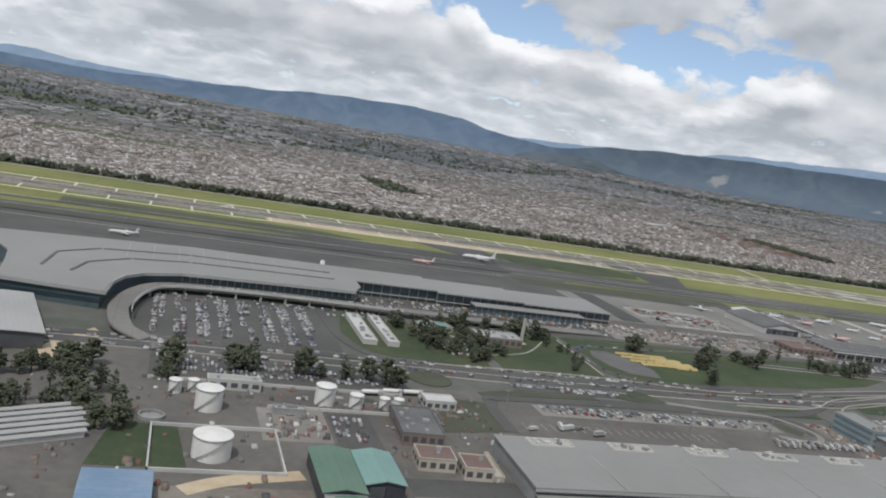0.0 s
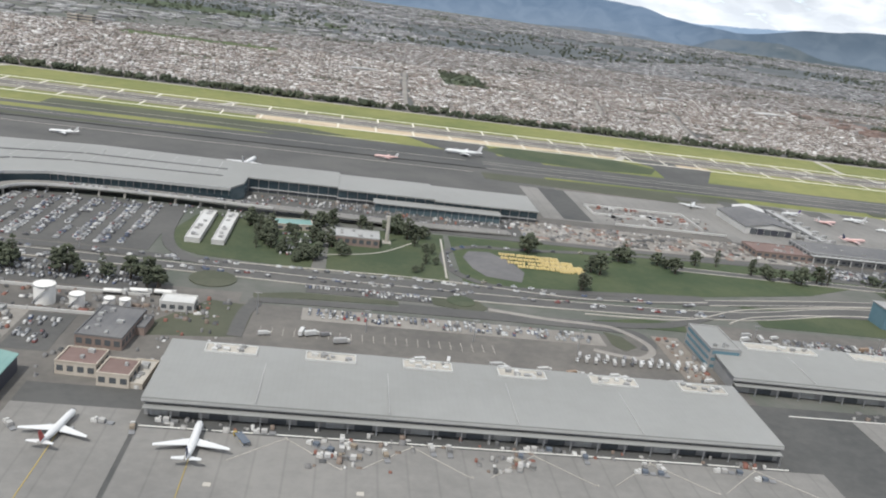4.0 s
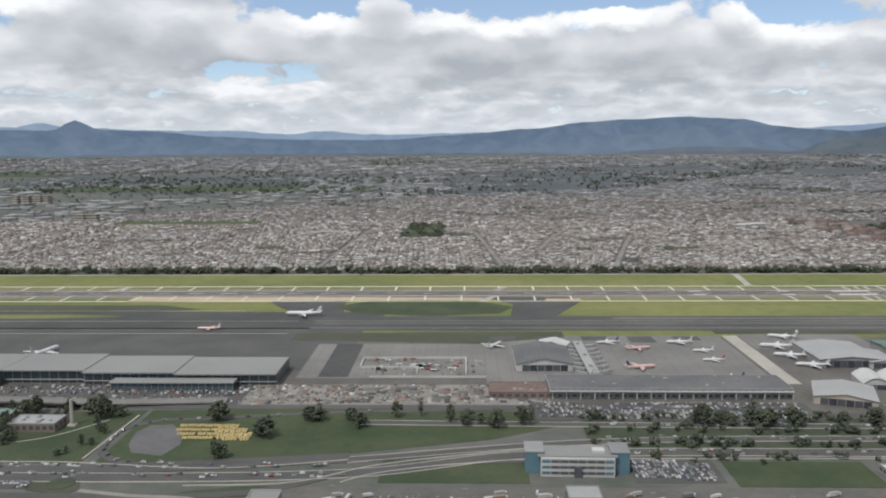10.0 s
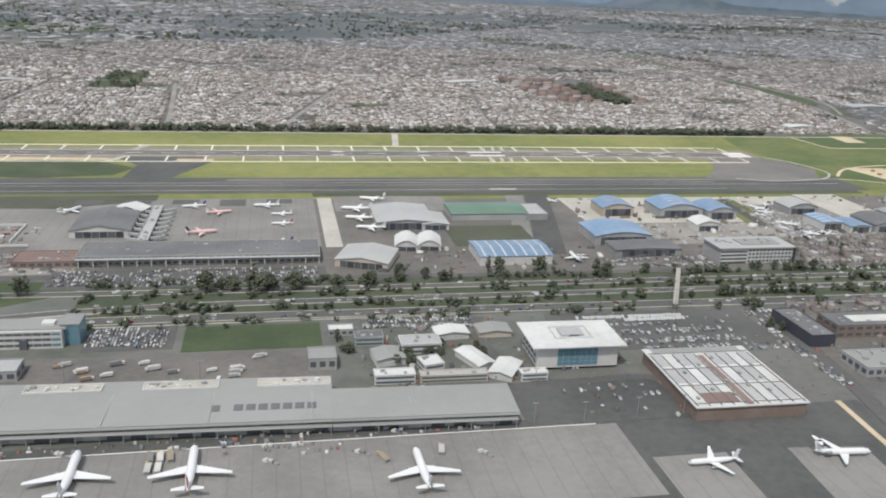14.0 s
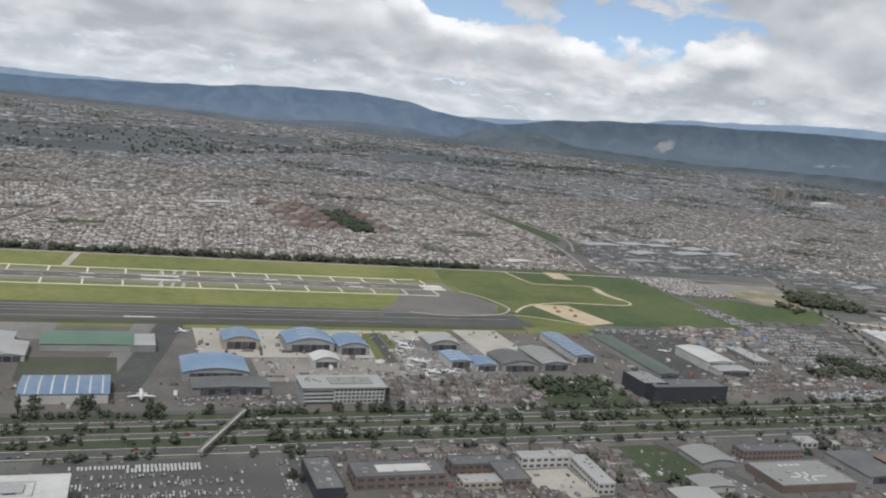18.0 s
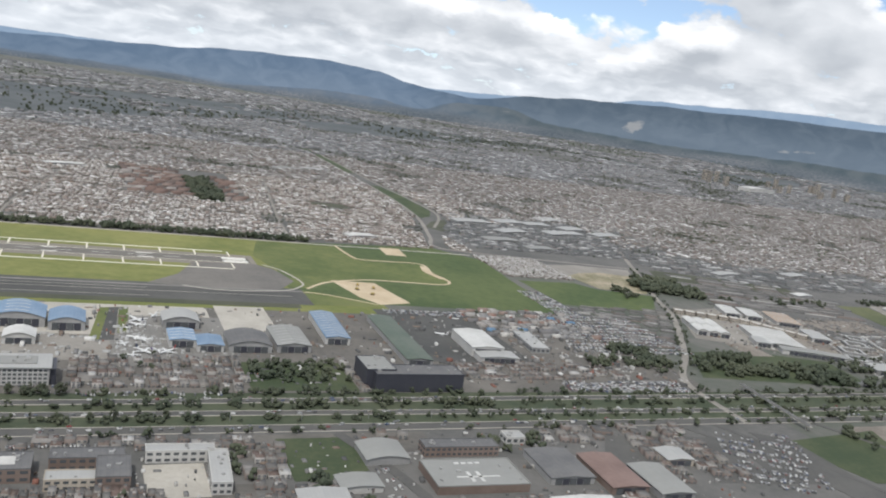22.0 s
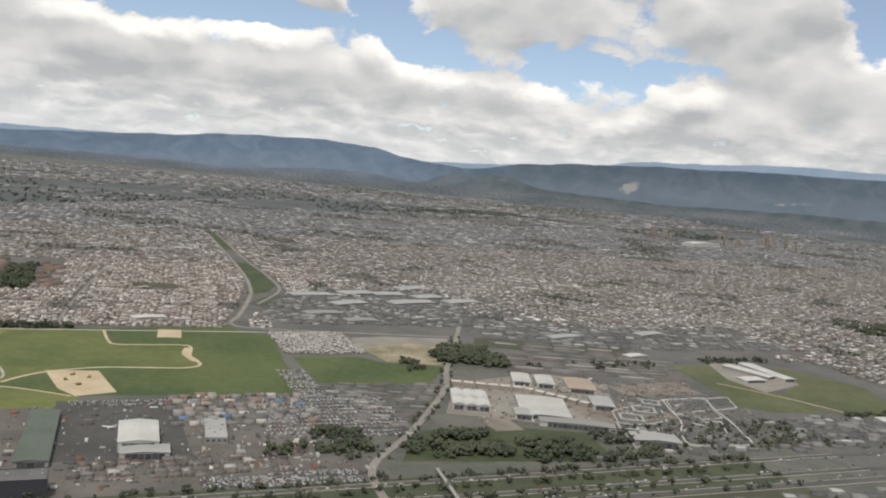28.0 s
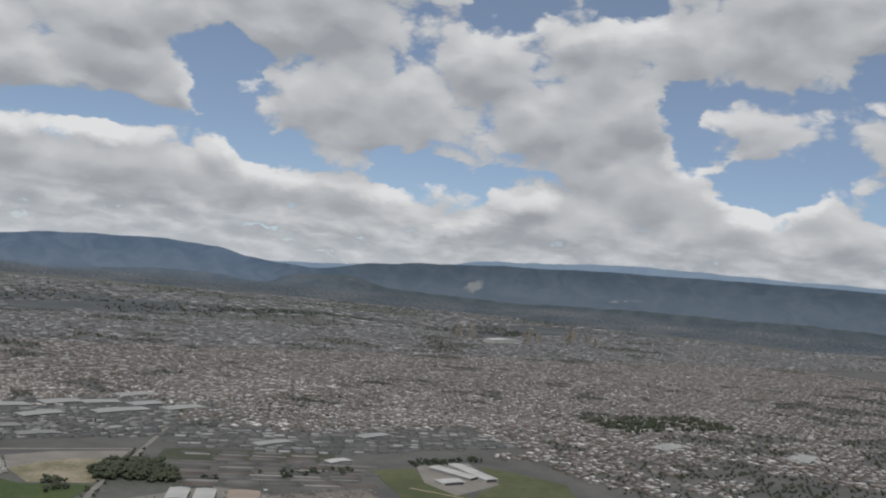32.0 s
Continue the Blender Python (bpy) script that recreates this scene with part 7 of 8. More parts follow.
far_spots = []
for x, y, n, dx_, dy_, s in ((8, 232, 3, 3, 3, 1.2), (27, 236, 5, 4, 3, 1.3), (44, 235, 4, 4, 2, 1.1), (58, 233, 3, 4, 2, 1.1), (68, 230, 4, 4, 2, 1.1), (-12, 205, 9, 10, 8, 1.1), (-18, 228, 8, 12, 5, 1.0), (-32, 196, 7, 8, 6, 1.0), (2, 222, 4, 5, 4, 0.9), (-45, 214, 7, 10, 8, 1.1), (-5, 190, 5, 5, 5, 1.0), (-30, 215, 6, 10, 6, 1.0),
                             (92, 290, 7, 6, 12, 1.1), (100, 276, 6, 10, 6, 0.9), (115, 295, 5, 4, 12, 1.1), (112, 308, 4, 8, 3, 1.1), (134, 312, 5, 10, 3, 1.1), (150, 306, 4, 5, 4, 1.1), (112, 272, 3, 3, 6, 0.9), (128, 302, 3, 6, 3, 1.0), (98, 285, 7, 8, 10, 0.9), (108, 268, 5, 5, 5, 0.7), (122, 280, 4, 4, 10, 0.8), (145, 270, 4, 10, 6, 0.6), (150, 290, 3, 6, 10, 0.7), (90, 305, 4, 5, 5, 1.0),
                             (196, 302, 2, 3, 2, 1.2), (214, 286, 3, 4, 4, 1.2), (230, 303, 3, 5, 3, 1.1), (248, 296, 4, 6, 8, 1.1), (205, 262, 2, 3, 2, 1.1), (290, 300, 4, 8, 4, 1.0), (308, 296, 6, 8, 4, 1.1), (270, 306, 2, 8, 3, 0.9),
                             (385, 297, 5, 8, 3, 1.2), (408, 297, 6, 10, 3, 1.3), (440, 300, 4, 10, 4, 1.0), (470, 306, 6, 14, 4, 0.9), (505, 312, 4, 6, 2, 1.0), (525, 314, 3, 4, 2, 1.0), (560, 306, 5, 14, 5, 1.0), (455, 226, 6, 8, 8, 0.7), (470, 234, 6, 8, 6, 0.6), (430, 240, 4, 4, 8, 0.7),
                             (640, 306, 8, 18, 2, 0.8), (700, 292, 8, 30, 3, 0.8), (660, 278, 8, 40, 2, 0.8), (600, 276, 6, 24, 2, 0.8), (755, 330, 16, 20, 10, 0.9), (780, 292, 8, 18, 3, 0.9), (740, 290, 6, 18, 2, 0.9), (830, 290, 8, 16, 3, 0.9),
                             (718, 240, 6, 4, 16, 0.9), (742, 216, 6, 6, 10, 0.9), (826, 246, 6, 5, 8, 0.9), (848, 246, 5, 4, 6, 0.9), (760, 196, 6, 8, 8, 0.9), (596, 246, 5, 2, 14, 0.6), (958, 350, 12, 16, 8, 1.1), (990, 352, 10, 10, 16, 1.1), (1035, 350, 12, 14, 10, 1.3), (1070, 340, 14, 24, 8, 1.2), (1110, 330, 14, 24, 8, 1.2), (1155, 562, 14, 10, 22, 1.3), (1168, 530, 8, 8, 8, 1.2), (1150, 318, 8, 20, 6, 1.1),
                             (1095, 520, 4, 8, 4, 1.1), (1040, 235, 8, 8, 22, 1.0), (1060, 268, 4, 10, 4, 0.9)):
    if x > 690:
        far_spots += [(x + tr.uniform(-dx_, dx_), y + tr.uniform(-dy_, dy_), s) for _ in range(n)]
        continue
    for _ in range(n):
        plant(x + tr.uniform(-dx_, dx_), y + tr.uniform(-dy_, dy_), s)


def bushes(name, cx, cy, size, label):
    """A belt of far trees as leafy lumps, several to a tree."""
    n = len(cx)
    k = 8
    lx = np.repeat(cx, k) + rng.normal(0, 0.5, n * k) * np.repeat(size, k)
    ly = np.repeat(cy, k) + rng.normal(0, 0.5, n * k) * np.repeat(size, k)
    r = np.repeat(size, k) * rng.uniform(0.2, 0.56, n * k)
    z = np.repeat(size, k) * rng.uniform(0.35, 1.5, n * k)
    phi = (1 + 5 ** 0.5) / 2
    iv = np.array([(-1, phi, 0), (1, phi, 0), (-1, -phi, 0), (1, -phi, 0), (0, -1, phi), (0, 1, phi), (0, -1, -phi), (0, 1, -phi), (phi, 0, -1), (phi, 0, 1), (-phi, 0, -1), (-phi, 0, 1)]) / 1.9
    faces = []
    for a in range(12):
        for b in range(a + 1, 12):
            for c in range(b + 1, 12):
                e = [np.linalg.norm(iv[p] - iv[q]) for p, q in ((a, b), (b, c), (a, c))]
                if max(e) < 1.2:
                    nrm = np.cross(iv[b] - iv[a], iv[c] - iv[a])
                    faces.append((a, b, c) if nrm @ iv[a] > 0 else (a, c, b))
    faces = np.array(faces)
    m = n * k
    co = np.stack([lx, ly, z], 1)[:, None] + iv[None] * r[:, None, None] * rng.uniform(0.7, 1.3, (m, 12, 1))
    co[:, :, 2] = np.maximum(co[:, :, 2], -0.1)
    fc = (np.arange(m)[:, None, None] * 12 + faces[None]).reshape(-1, 3)
    me = bpy.data.meshes.new(name)
    me.vertices.add(m * 12)
    me.vertices.foreach_set("co", co.ravel())
    me.loops.add(fc.size)
    me.loops.foreach_set("vertex_index", fc.ravel().astype(np.int32))
    me.polygons.add(len(fc))
    me.polygons.foreach_set("loop_start", (np.arange(len(fc)) * 3).astype(np.int32))
    me.update(calc_edges=True)
    me.materials.append(LEAFSTUFF)
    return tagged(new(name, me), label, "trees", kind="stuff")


far_spots = np.array(far_spots)
bushes("roadside_trees", far_spots[:, 0], far_spots[:, 1], far_spots[:, 2] * 2.6, "dark trees along the eastern streets and yards")
n = 1500
bushes("fence_trees", rng.uniform(-1200, 850, n), rng.normal(660, 2.5, n), rng.uniform(1.6, 3.4, n), "dark belt of trees along the airfield fence")
for x0, y0, x1, y1, n, s0, s1 in ((950, 345, 1003, 385, 120, 1.6, 3.0), (1020, 330, 1082, 368, 190, 2.2, 3.6), (1092, 312, 1180, 348, 170, 2.2, 3.6), (1143, 528, 1180, 590, 110, 2.4, 3.8), (735, 320, 784, 346, 34, 1.3, 2.4), (1200, 520, 1330, 540, 60, 1.5, 2.5)):
    gx, gy = rng.uniform(x0, x1, n), rng.uniform(y0, y1, n)
    ok = (smooth_noise(gx, gy, 14, 5) > 0.42) & (np.abs(gx - np.interp(gy, [262, 321, 370, 424, 475, 520, 575, 630], [985, 992, 1030, 1068, 1100, 1119, 1150, 1176])) > 8)
    bushes("grove", gx[ok], gy[ok], rng.uniform(s0, s1, ok.sum()), "dark dense grove of tall trees")
n = 70
ay_ = rng.uniform(330, 640, n)
bushes("avenue_trees", np.interp(ay_, [321, 370, 424, 475, 520, 575, 630], [992, 1030, 1068, 1100, 1119, 1150, 1176]) + rng.choice([-4.2, 4.2], n), ay_, rng.uniform(0.9, 2.0, n), "small dark trees lining the avenue")
n = 760
bx = rng.uniform(335, 1230, n)
bushes("median_trees", bx, rng.choice([263.3, 276, 278, 290, 292, 304, 306], n) + rng.normal(0, 1.2, n), rng.uniform(0.9, 2.2, n), "low dark trees on the highway medians")

# ---- traffic and parked vehicles ----


def car_body():
    bm = bmesh.new()
    tubep = [(-0.92, 0.18), (-0.92, 0.42), (-0.55, 0.50), (0.45, 0.52), (0.92, 0.44), (0.94, 0.18)]
    a = [bm.verts.new((x, -0.38, z)) for x, z in tubep]
    b = [bm.verts.new((x, 0.38, z)) for x, z in tubep]
    bm.faces.new(a), bm.faces.new(b[::-1])
    for i in range(6):
        bm.faces.new((a[i], a[(i + 1) % 6], b[(i + 1) % 6], b[i]))
    top = [bm.verts.new(p) for p in ((-0.42, -0.28, 0.78), (0.16, -0.28, 0.78), (0.16, 0.28, 0.78), (-0.42, 0.28, 0.78))]
    bm.faces.new(top)
    bmesh.ops.recalc_face_normals(bm, faces=bm.faces)
    return bm


def car_glass():
    bm = bmesh.new()
    lo = [bm.verts.new(p) for p in ((-0.66, -0.34, 0.5), (0.46, -0.34, 0.5), (0.46, 0.34, 0.5), (-0.66, 0.34, 0.5))]
    hi = [bm.verts.new(p) for p in ((-0.42, -0.28, 0.76), (0.16, -0.28, 0.76), (0.16, 0.28, 0.76), (-0.42, 0.28, 0.76))]
    for i in range(4):
        bm.faces.new((lo[i], lo[(i + 1) % 4], hi[(i + 1) % 4], hi[i]))
    return bm


car0 = thing("car", "small parked or driving car", "car", None, "cars on roads and lots")
part("body", car_body(), CARPAINT, car0)
part("cabin_glass", car_glass(), GLASSDARK, car0)
wheel = mesh_of("wheel", tube(bmesh.new(), [(0, -0.06, 0.17, 0.17, 0.17), (0, 0.06, 0.17, 0.17, 0.17)], 8, True, "y"), TYRE)
for wx in (-0.58, 0.6):
    for wy in (-0.36, 0.36):
        o = part("wheel", wheel, None, car0)
        o.location = (wx, wy, 0)
truck0 = thing("lorry", "white box lorry in the cargo yard", "lorry", None, "lorries in the yards")
part("cab", box(box(bmesh.new(), 1.5, 2.3, -0.5, 0.5, 0.3, 1.3), 1.7, 2.32, -0.44, 0.44, 0.85, 1.2), WALLWHITE, truck0)
part("cargo_box", box(bmesh.new(), -2.4, 1.35, -0.55, 0.55, 0.45, 1.75), TRUCKBOX, truck0)
part("chassis", box(bmesh.new(), -2.4, 2.2, -0.35, 0.35, 0.2, 0.44), TYRE, truck0)
lorry_wheel = mesh_of("wheel", tube(bmesh.new(), [(0, -0.1, 0.22, 0.22, 0.22), (0, 0.1, 0.22, 0.22, 0.22)], 8, True, "y"), TYRE)
for wx in (-1.7, 1.7):
    for wy in (-0.42, 0.42):
        o = part("wheel", lorry_wheel, None, truck0)
        o.location = (wx, wy, 0)
vr = random.Random(21)
used = [False, False]


def drive(x, y, rz, lorry=False, z=0.26, s=1.0):
    src = truck0 if lorry else car0
    if not used[lorry]:
        used[lorry] = True
        src.matrix_world = pose(x, y, z, 0, 0, rz)
        return
    c = copy_thing(src, pose(x, y, z, 0, 0, rz))
    c.scale = (s, s, s)


for x0, x1, y, n in ((140, 250, 248, 8), (340, 1000, 268.5, 22), (340, 1000, 271.5, 16), (340, 900, 284, 14), (340, 1000, 297, 18), (1000, 1250, 266, 6)):
    for _ in range(n):
        drive(vr.uniform(x0, x1), y + vr.uniform(-0.8, 0.8), vr.choice((0, 180)))
for x, y, rz in ((186, 258.6, 0), (180, 258.8, 0), (175, 259.2, 5), (170, 260.8, 40), (165, 265, 60), (161.5, 270, 75), (160.2, 275, 85), (160, 280, 90), (160, 285, 90), (160.4, 290, 95), (163, 295.5, 125), (167, 299.5, 140), (172, 302, 160), (178, 303, 175), (185, 303.6, 180), (193, 304.4, 190), (204, 306, 190), (216, 308, 190), (230, 310.4, 190), (252, 313, 185)):
    drive(x, y, rz, False, 0.2)
for i in range(10):
    drive(118 + i * 2.0, 218 + vr.uniform(-0.3, 0.3), 90, False, 0.15)
for x0, x1, y0, y1, n in ((140, 224, 190, 196, 18), (235, 320, 214, 236, 34), (340, 420, 214, 236, 22), (96, 130, 198, 206, 5)):
    for _ in range(n):
        drive(vr.uniform(x0, x1), vr.uniform(y0, y1), vr.choice((12, 16, 18, 20, 24, 196, 80)), True, 0.12, vr.uniform(0.6, 1.0))
for i in range(30):
    drive(188 + i * 1.3, 203 + (i % 2) * 2.4 + vr.uniform(-0.4, 0.4), vr.choice((75, 80, 85)), i % 3 > 0, 0.12, 0.7 if i % 3 else 1.0)


def parked(name, x0, y0, x1, y1, rows, label, mat=CARSTUFF, fill=0.85, turn=0.0, pitch=1.15, size=1.0, lift=0.0):
    """A lot full of cars: bodies and cabins in one mesh."""
    xs, ys = [], []
    for r_ in range(rows):
        y = y0 + (y1 - y0) * (r_ + 0.5) / rows
        if rows > 3:
            y = y0 + (y1 - y0) * (r_ // 2 + 0.5) / (rows / 2) + (r_ % 2 - 0.5) * 2.05 * size
        k = int((x1 - x0) / (pitch * size))
        x = x0 + np.arange(k) * pitch * size + rng.uniform(-0.15, 0.15, k)
        keep = rng.random(k) < fill
        keep &= (np.arange(k) // 14 + r_) % 7 != 0
        xs.append(x[keep])
        ys.append(np.full(keep.sum(), y) + rng.uniform(-0.25, 0.25, keep.sum()))
    x, y = np.concatenate(xs), np.concatenate(ys)
    cx, cy = (x0 + x1) / 2, (y0 + y1) / 2
    c, s = math.cos(turn), math.sin(turn)
    x, y = cx + (x - cx) * c - (y - cy) * s, cy + (x - cx) * s + (y - cy) * c
    m = len(x)
    one = np.ones(m) * size
    many(name, np.concatenate([x, x]), np.concatenate([y, y - 0.1]), np.concatenate([0.76 * one, 0.62 * one]), np.concatenate([1.85 * one, 0.95 * one]), np.concatenate([0.42 * one, 0.3 * one]),
         np.full(2 * m, turn), np.zeros(2 * m) + 0.01, (mat, mat), label, "cars", lift + np.concatenate([0.3 * one, 0.62 * one]))


parked("parked_cars", 1, 261, 51, 319, 16, "dense rows of parked cars in the terminal car park", fill=0.66, turn=math.pi / 2)
parked("parked_cars", 112, 237.5, 152, 242.5, 2, "cars beside the highway", fill=0.7)
parked("parked_cars", 0, 320.6, 92, 323.6, 1, "cars setting down on the elevated forecourt", fill=0.45, lift=2.75)
parked("parked_cars", 46, 184, 55, 204, 8, "cars in the depot lot", fill=0.55)
parked("parked_cars", 983, 448, 1004, 522, 24, "close rows of stored cars beside the field", fill=0.85)
parked("parked_cars", 84, 323, 198, 330, 2, "cars and buses along the forecourt", fill=0.5)
parked("parked_cars", 90, 334, 200, 347, 4, "cars waiting before the pier", fill=0.35)
parked("parked_cars", 262, 224, 322, 232, 4, "cars parked behind the long warehouse", fill=0.4)
parked("parked_cars", 496, 184, 530, 204, 6, "buses and cars in the fenced yard", fill=0.06)
parked("parked_cars", 536, 222, 592, 230, 2, "cars along the market hall", fill=0.6)
parked("parked_cars", 640, 300, 730, 320, 4, "cars beside the highway frontage", fill=0.35)
parked("parked_cars", 560, 312, 612, 328, 4, "cars beside the office slab", fill=0.5)
parked("parked_cars", 2, 228, 66, 243, 5, "rows of cars in the roadside lot", fill=0.6)
parked("parked_cars", 113, 216, 198, 223, 3, "cars parked on the pale strip", fill=0.55)
parked("parked_cars", 346, 245, 373, 262, 7, "rows of cars beside the blue office", fill=0.8)
parked("parked_cars", 320, 304, 428, 324, 7, "rows of cars in front of the pier", fill=0.6)
parked("parked_cars", 440, 252, 482, 264, 4, "cars behind the white campus", fill=0.8)
parked("parked_cars", 512, 230, 580, 250, 5, "rows of cars in the dealer lot", fill=0.6)
parked("parked_cars", 100, 266, 112, 300, 8, "cars parked under the park trees", fill=0.5)
parked("parked_cars", -10, 306, 110, 321, 2, "cars along the forecourt", fill=0.5)
parked("parked_cars", 600, 248, 606, 262, 4, "cars beside the showroom", fill=0.8)
parked("parked_cars", 938, 190, 972, 250, 16, "rows of stored cars beside the meadow", fill=0.55, turn=-0.5)
parked("parked_cars", 972, 186, 984, 252, 18, "rows of stored cars beside the meadow", fill=0.5, turn=-0.5)
parked("parked_cars", 905, 305, 985, 322, 7, "dense lots of cars north of the highway", fill=0.8)
parked("parked_cars", 950, 370, 1040, 455, 24, "wide storage lots full of cars", fill=0.75)
parked("parked_cars", 845, 440, 905, 452, 4, "vehicles along the tarmac edge", fill=0.6)
for y_, sgn in ((248, 1), (269, 1), (283, 0), (298, 0), (256, 1)):
    x_ = rng.uniform(-200 if y_ < 262 else 340, 250 if y_ < 262 else 1500, 130)
    parked_n = len(x_)
    one = np.ones(parked_n)
    many("driving_cars", np.concatenate([x_, x_]), np.tile(y_ + rng.uniform(-2, 2, parked_n), 2), np.concatenate([1.85 * one, 1.0 * one]), np.concatenate([0.76 * one, 0.62 * one]), np.concatenate([0.42 * one, 0.3 * one]), np.zeros(2 * parked_n), np.zeros(2 * parked_n) + 0.01, (CARSTUFF, CARSTUFF), "light traffic along the highway", "cars", np.concatenate([0.36 * one, 0.7 * one]))
for k, (y0, y1, xa, xb) in enumerate(((293, 296, 181, 205), (288.5, 291.5, 181, 209), (284, 287, 183, 212), (280, 283, 186, 212))):
    parked("taxis", xa, y0, xb, y1, 2, "yellow taxis waiting close together on the rank", TAXIPAINT, 0.97, 0.0, 1.1)


# ---- clutter in yards and on sites ----
def clutter(name, x0, y0, x1, y1, n, smax, hmax, label, mats=(CLUTTER, CLUTTER)):
    ln = 0.6 + (smax - 0.6) * rng.random(n) ** 2.2
    many(name, rng.uniform(x0, x1, n), rng.uniform(y0, y1, n), ln, np.minimum(ln * rng.uniform(0.3, 0.7, n), 1.6 if hmax > 0.2 else 4.0) + 0.2, 0.15 + hmax * rng.random(n) ** 2, rng.choice([0, 0.05, 1.57, 1.5], n), None, mats, label, "clutter", np.full(n, 0.1))


clutter("site_slabs", 200, 322, 326, 350, 170, 11.0, 0.12, "pale slabs and half-built floors of the building site", (SLABS, SLABS))
clutter("site_clutter", 200, 323, 326, 349, 420, 3.2, 0.7, "site huts, machines and stacks of material")
for x0, y0, x1, y1 in ((240, 393.6, 291, 394.2), (246, 360, 300, 360.6), (240, 377, 268, 377.5), (239.6, 377, 240.2, 394.2), (290.4, 366, 291.0, 393.6), (267.5, 366, 268.0, 377)):
    solid("site_fence", box(bmesh.new(), x0, x1, y0, y1, 0, 1.1), WALLWHITE, "white hoarding round the building site on the apron", "fence", None, "site hoardings")
cr = random.Random(8)
for i in range(26):
    x, y = cr.uniform(242, 288), cr.choice((391, 388.5, 381, 379, 374, 371))
    th = thing("site_cabin", "low site cabin standing on the new apron", "cabin", pose(x, y, 0.12, 0, 0, cr.choice((0, 0, 0, 90, 3))), "site cabins")
    part("body", box(bmesh.new(), -1.5, 1.5, -0.55, 0.55, 0, 1.05), RUST if i % 3 == 0 else LOADS, th)
    part("roof", box(bmesh.new(), -1.56, 1.56, -0.6, 0.6, 1.05, 1.14), RUST if i % 3 == 0 else ROOFWHITE, th)
    part("door", box(bmesh.new(), -0.3, 0.1, -0.59, -0.5, 0.05, 0.85), WALLDARK, th)
clutter("site_clutter", 242, 364, 300, 392, 110, 2.4, 0.7, "materials and vehicles on the new apron")
clutter("yard_clutter", 218, 194, 225, 225, 40, 1.8, 0.9, "rust-red drums and crates on bare earth")
clutter("site_clutter", 82, 331, 200, 349, 200, 2.6, 0.9, "barriers, huts and buses before the pier")
clutter("cargo_clutter", 118, 141, 140, 153, 30, 1.6, 0.9, "pallets and carts beside the warehouse")
clutter("cargo_clutter", 88, 152, 220, 156, 70, 1.6, 0.9, "pallets and carts along the docks")
clutter("cargo_clutter", 150, 143, 166, 153, 25, 1.6, 0.9, "pallets and carts beside the warehouse")
clutter("cargo_clutter", 255, 180, 470, 185, 110, 1.8, 0.9, "carts and crates along the docks")
clutter("cargo_clutter", 404, 172, 430, 178, 16, 1.8, 0.9, "carts and crates between aircraft")
clutter("depot_clutter", -110, 130, 26, 230, 200, 2.6, 0.9, "sheds, pipes and stacks in the depot yard")
clutter("depot_clutter", 56, 168, 92, 222, 90, 2.0, 1.0, "crates and vehicles beside the brick stores")
clutter("plant_clutter", 29, 187, 43, 202, 60, 2.2, 1.2, "pipes and plant on the slab yard")
clutter("fence_clutter", 0, 206, 92, 224, 160, 2.5, 1.0, "sheds, pipes and stacks in the depot yard")
clutter("hangar_clutter", 440, 315, 1000, 345, 420, 5.0, 1.2, "small sheds, stacks and vehicles among the hangars")
clutter("hangar_clutter", 575, 345, 900, 440, 500, 5.0, 1.6, "parts, vehicles and stacks among the hangars")
clutter("hangar_clutter", 900, 330, 985, 460, 420, 5.0, 2.0, "containers and vehicles in storage yards")
clutter("scrap_aircraft", 678, 355, 705, 410, 90, 4.0, 1.0, "pale scrapped aircraft pieces", (ROOFPALE, ROOFPALE))
clutter("scrap_aircraft", 600, 348, 735, 384, 120, 4.5, 0.9, "pale aircraft parts and vehicles on worn concrete", (ROOFPALE, ROOFPALE))
clutter("campus_clutter", 435, 205, 492, 262, 120, 3.0, 1.5, "low walls and sheds among the campus")


# ---- the town ----
def seen(x, y, pad=40):
    left = 165 - 0.82 * y - pad
    right = 982 + 1.95 * (y + 109) + pad
    return (x > left) & (x < right)


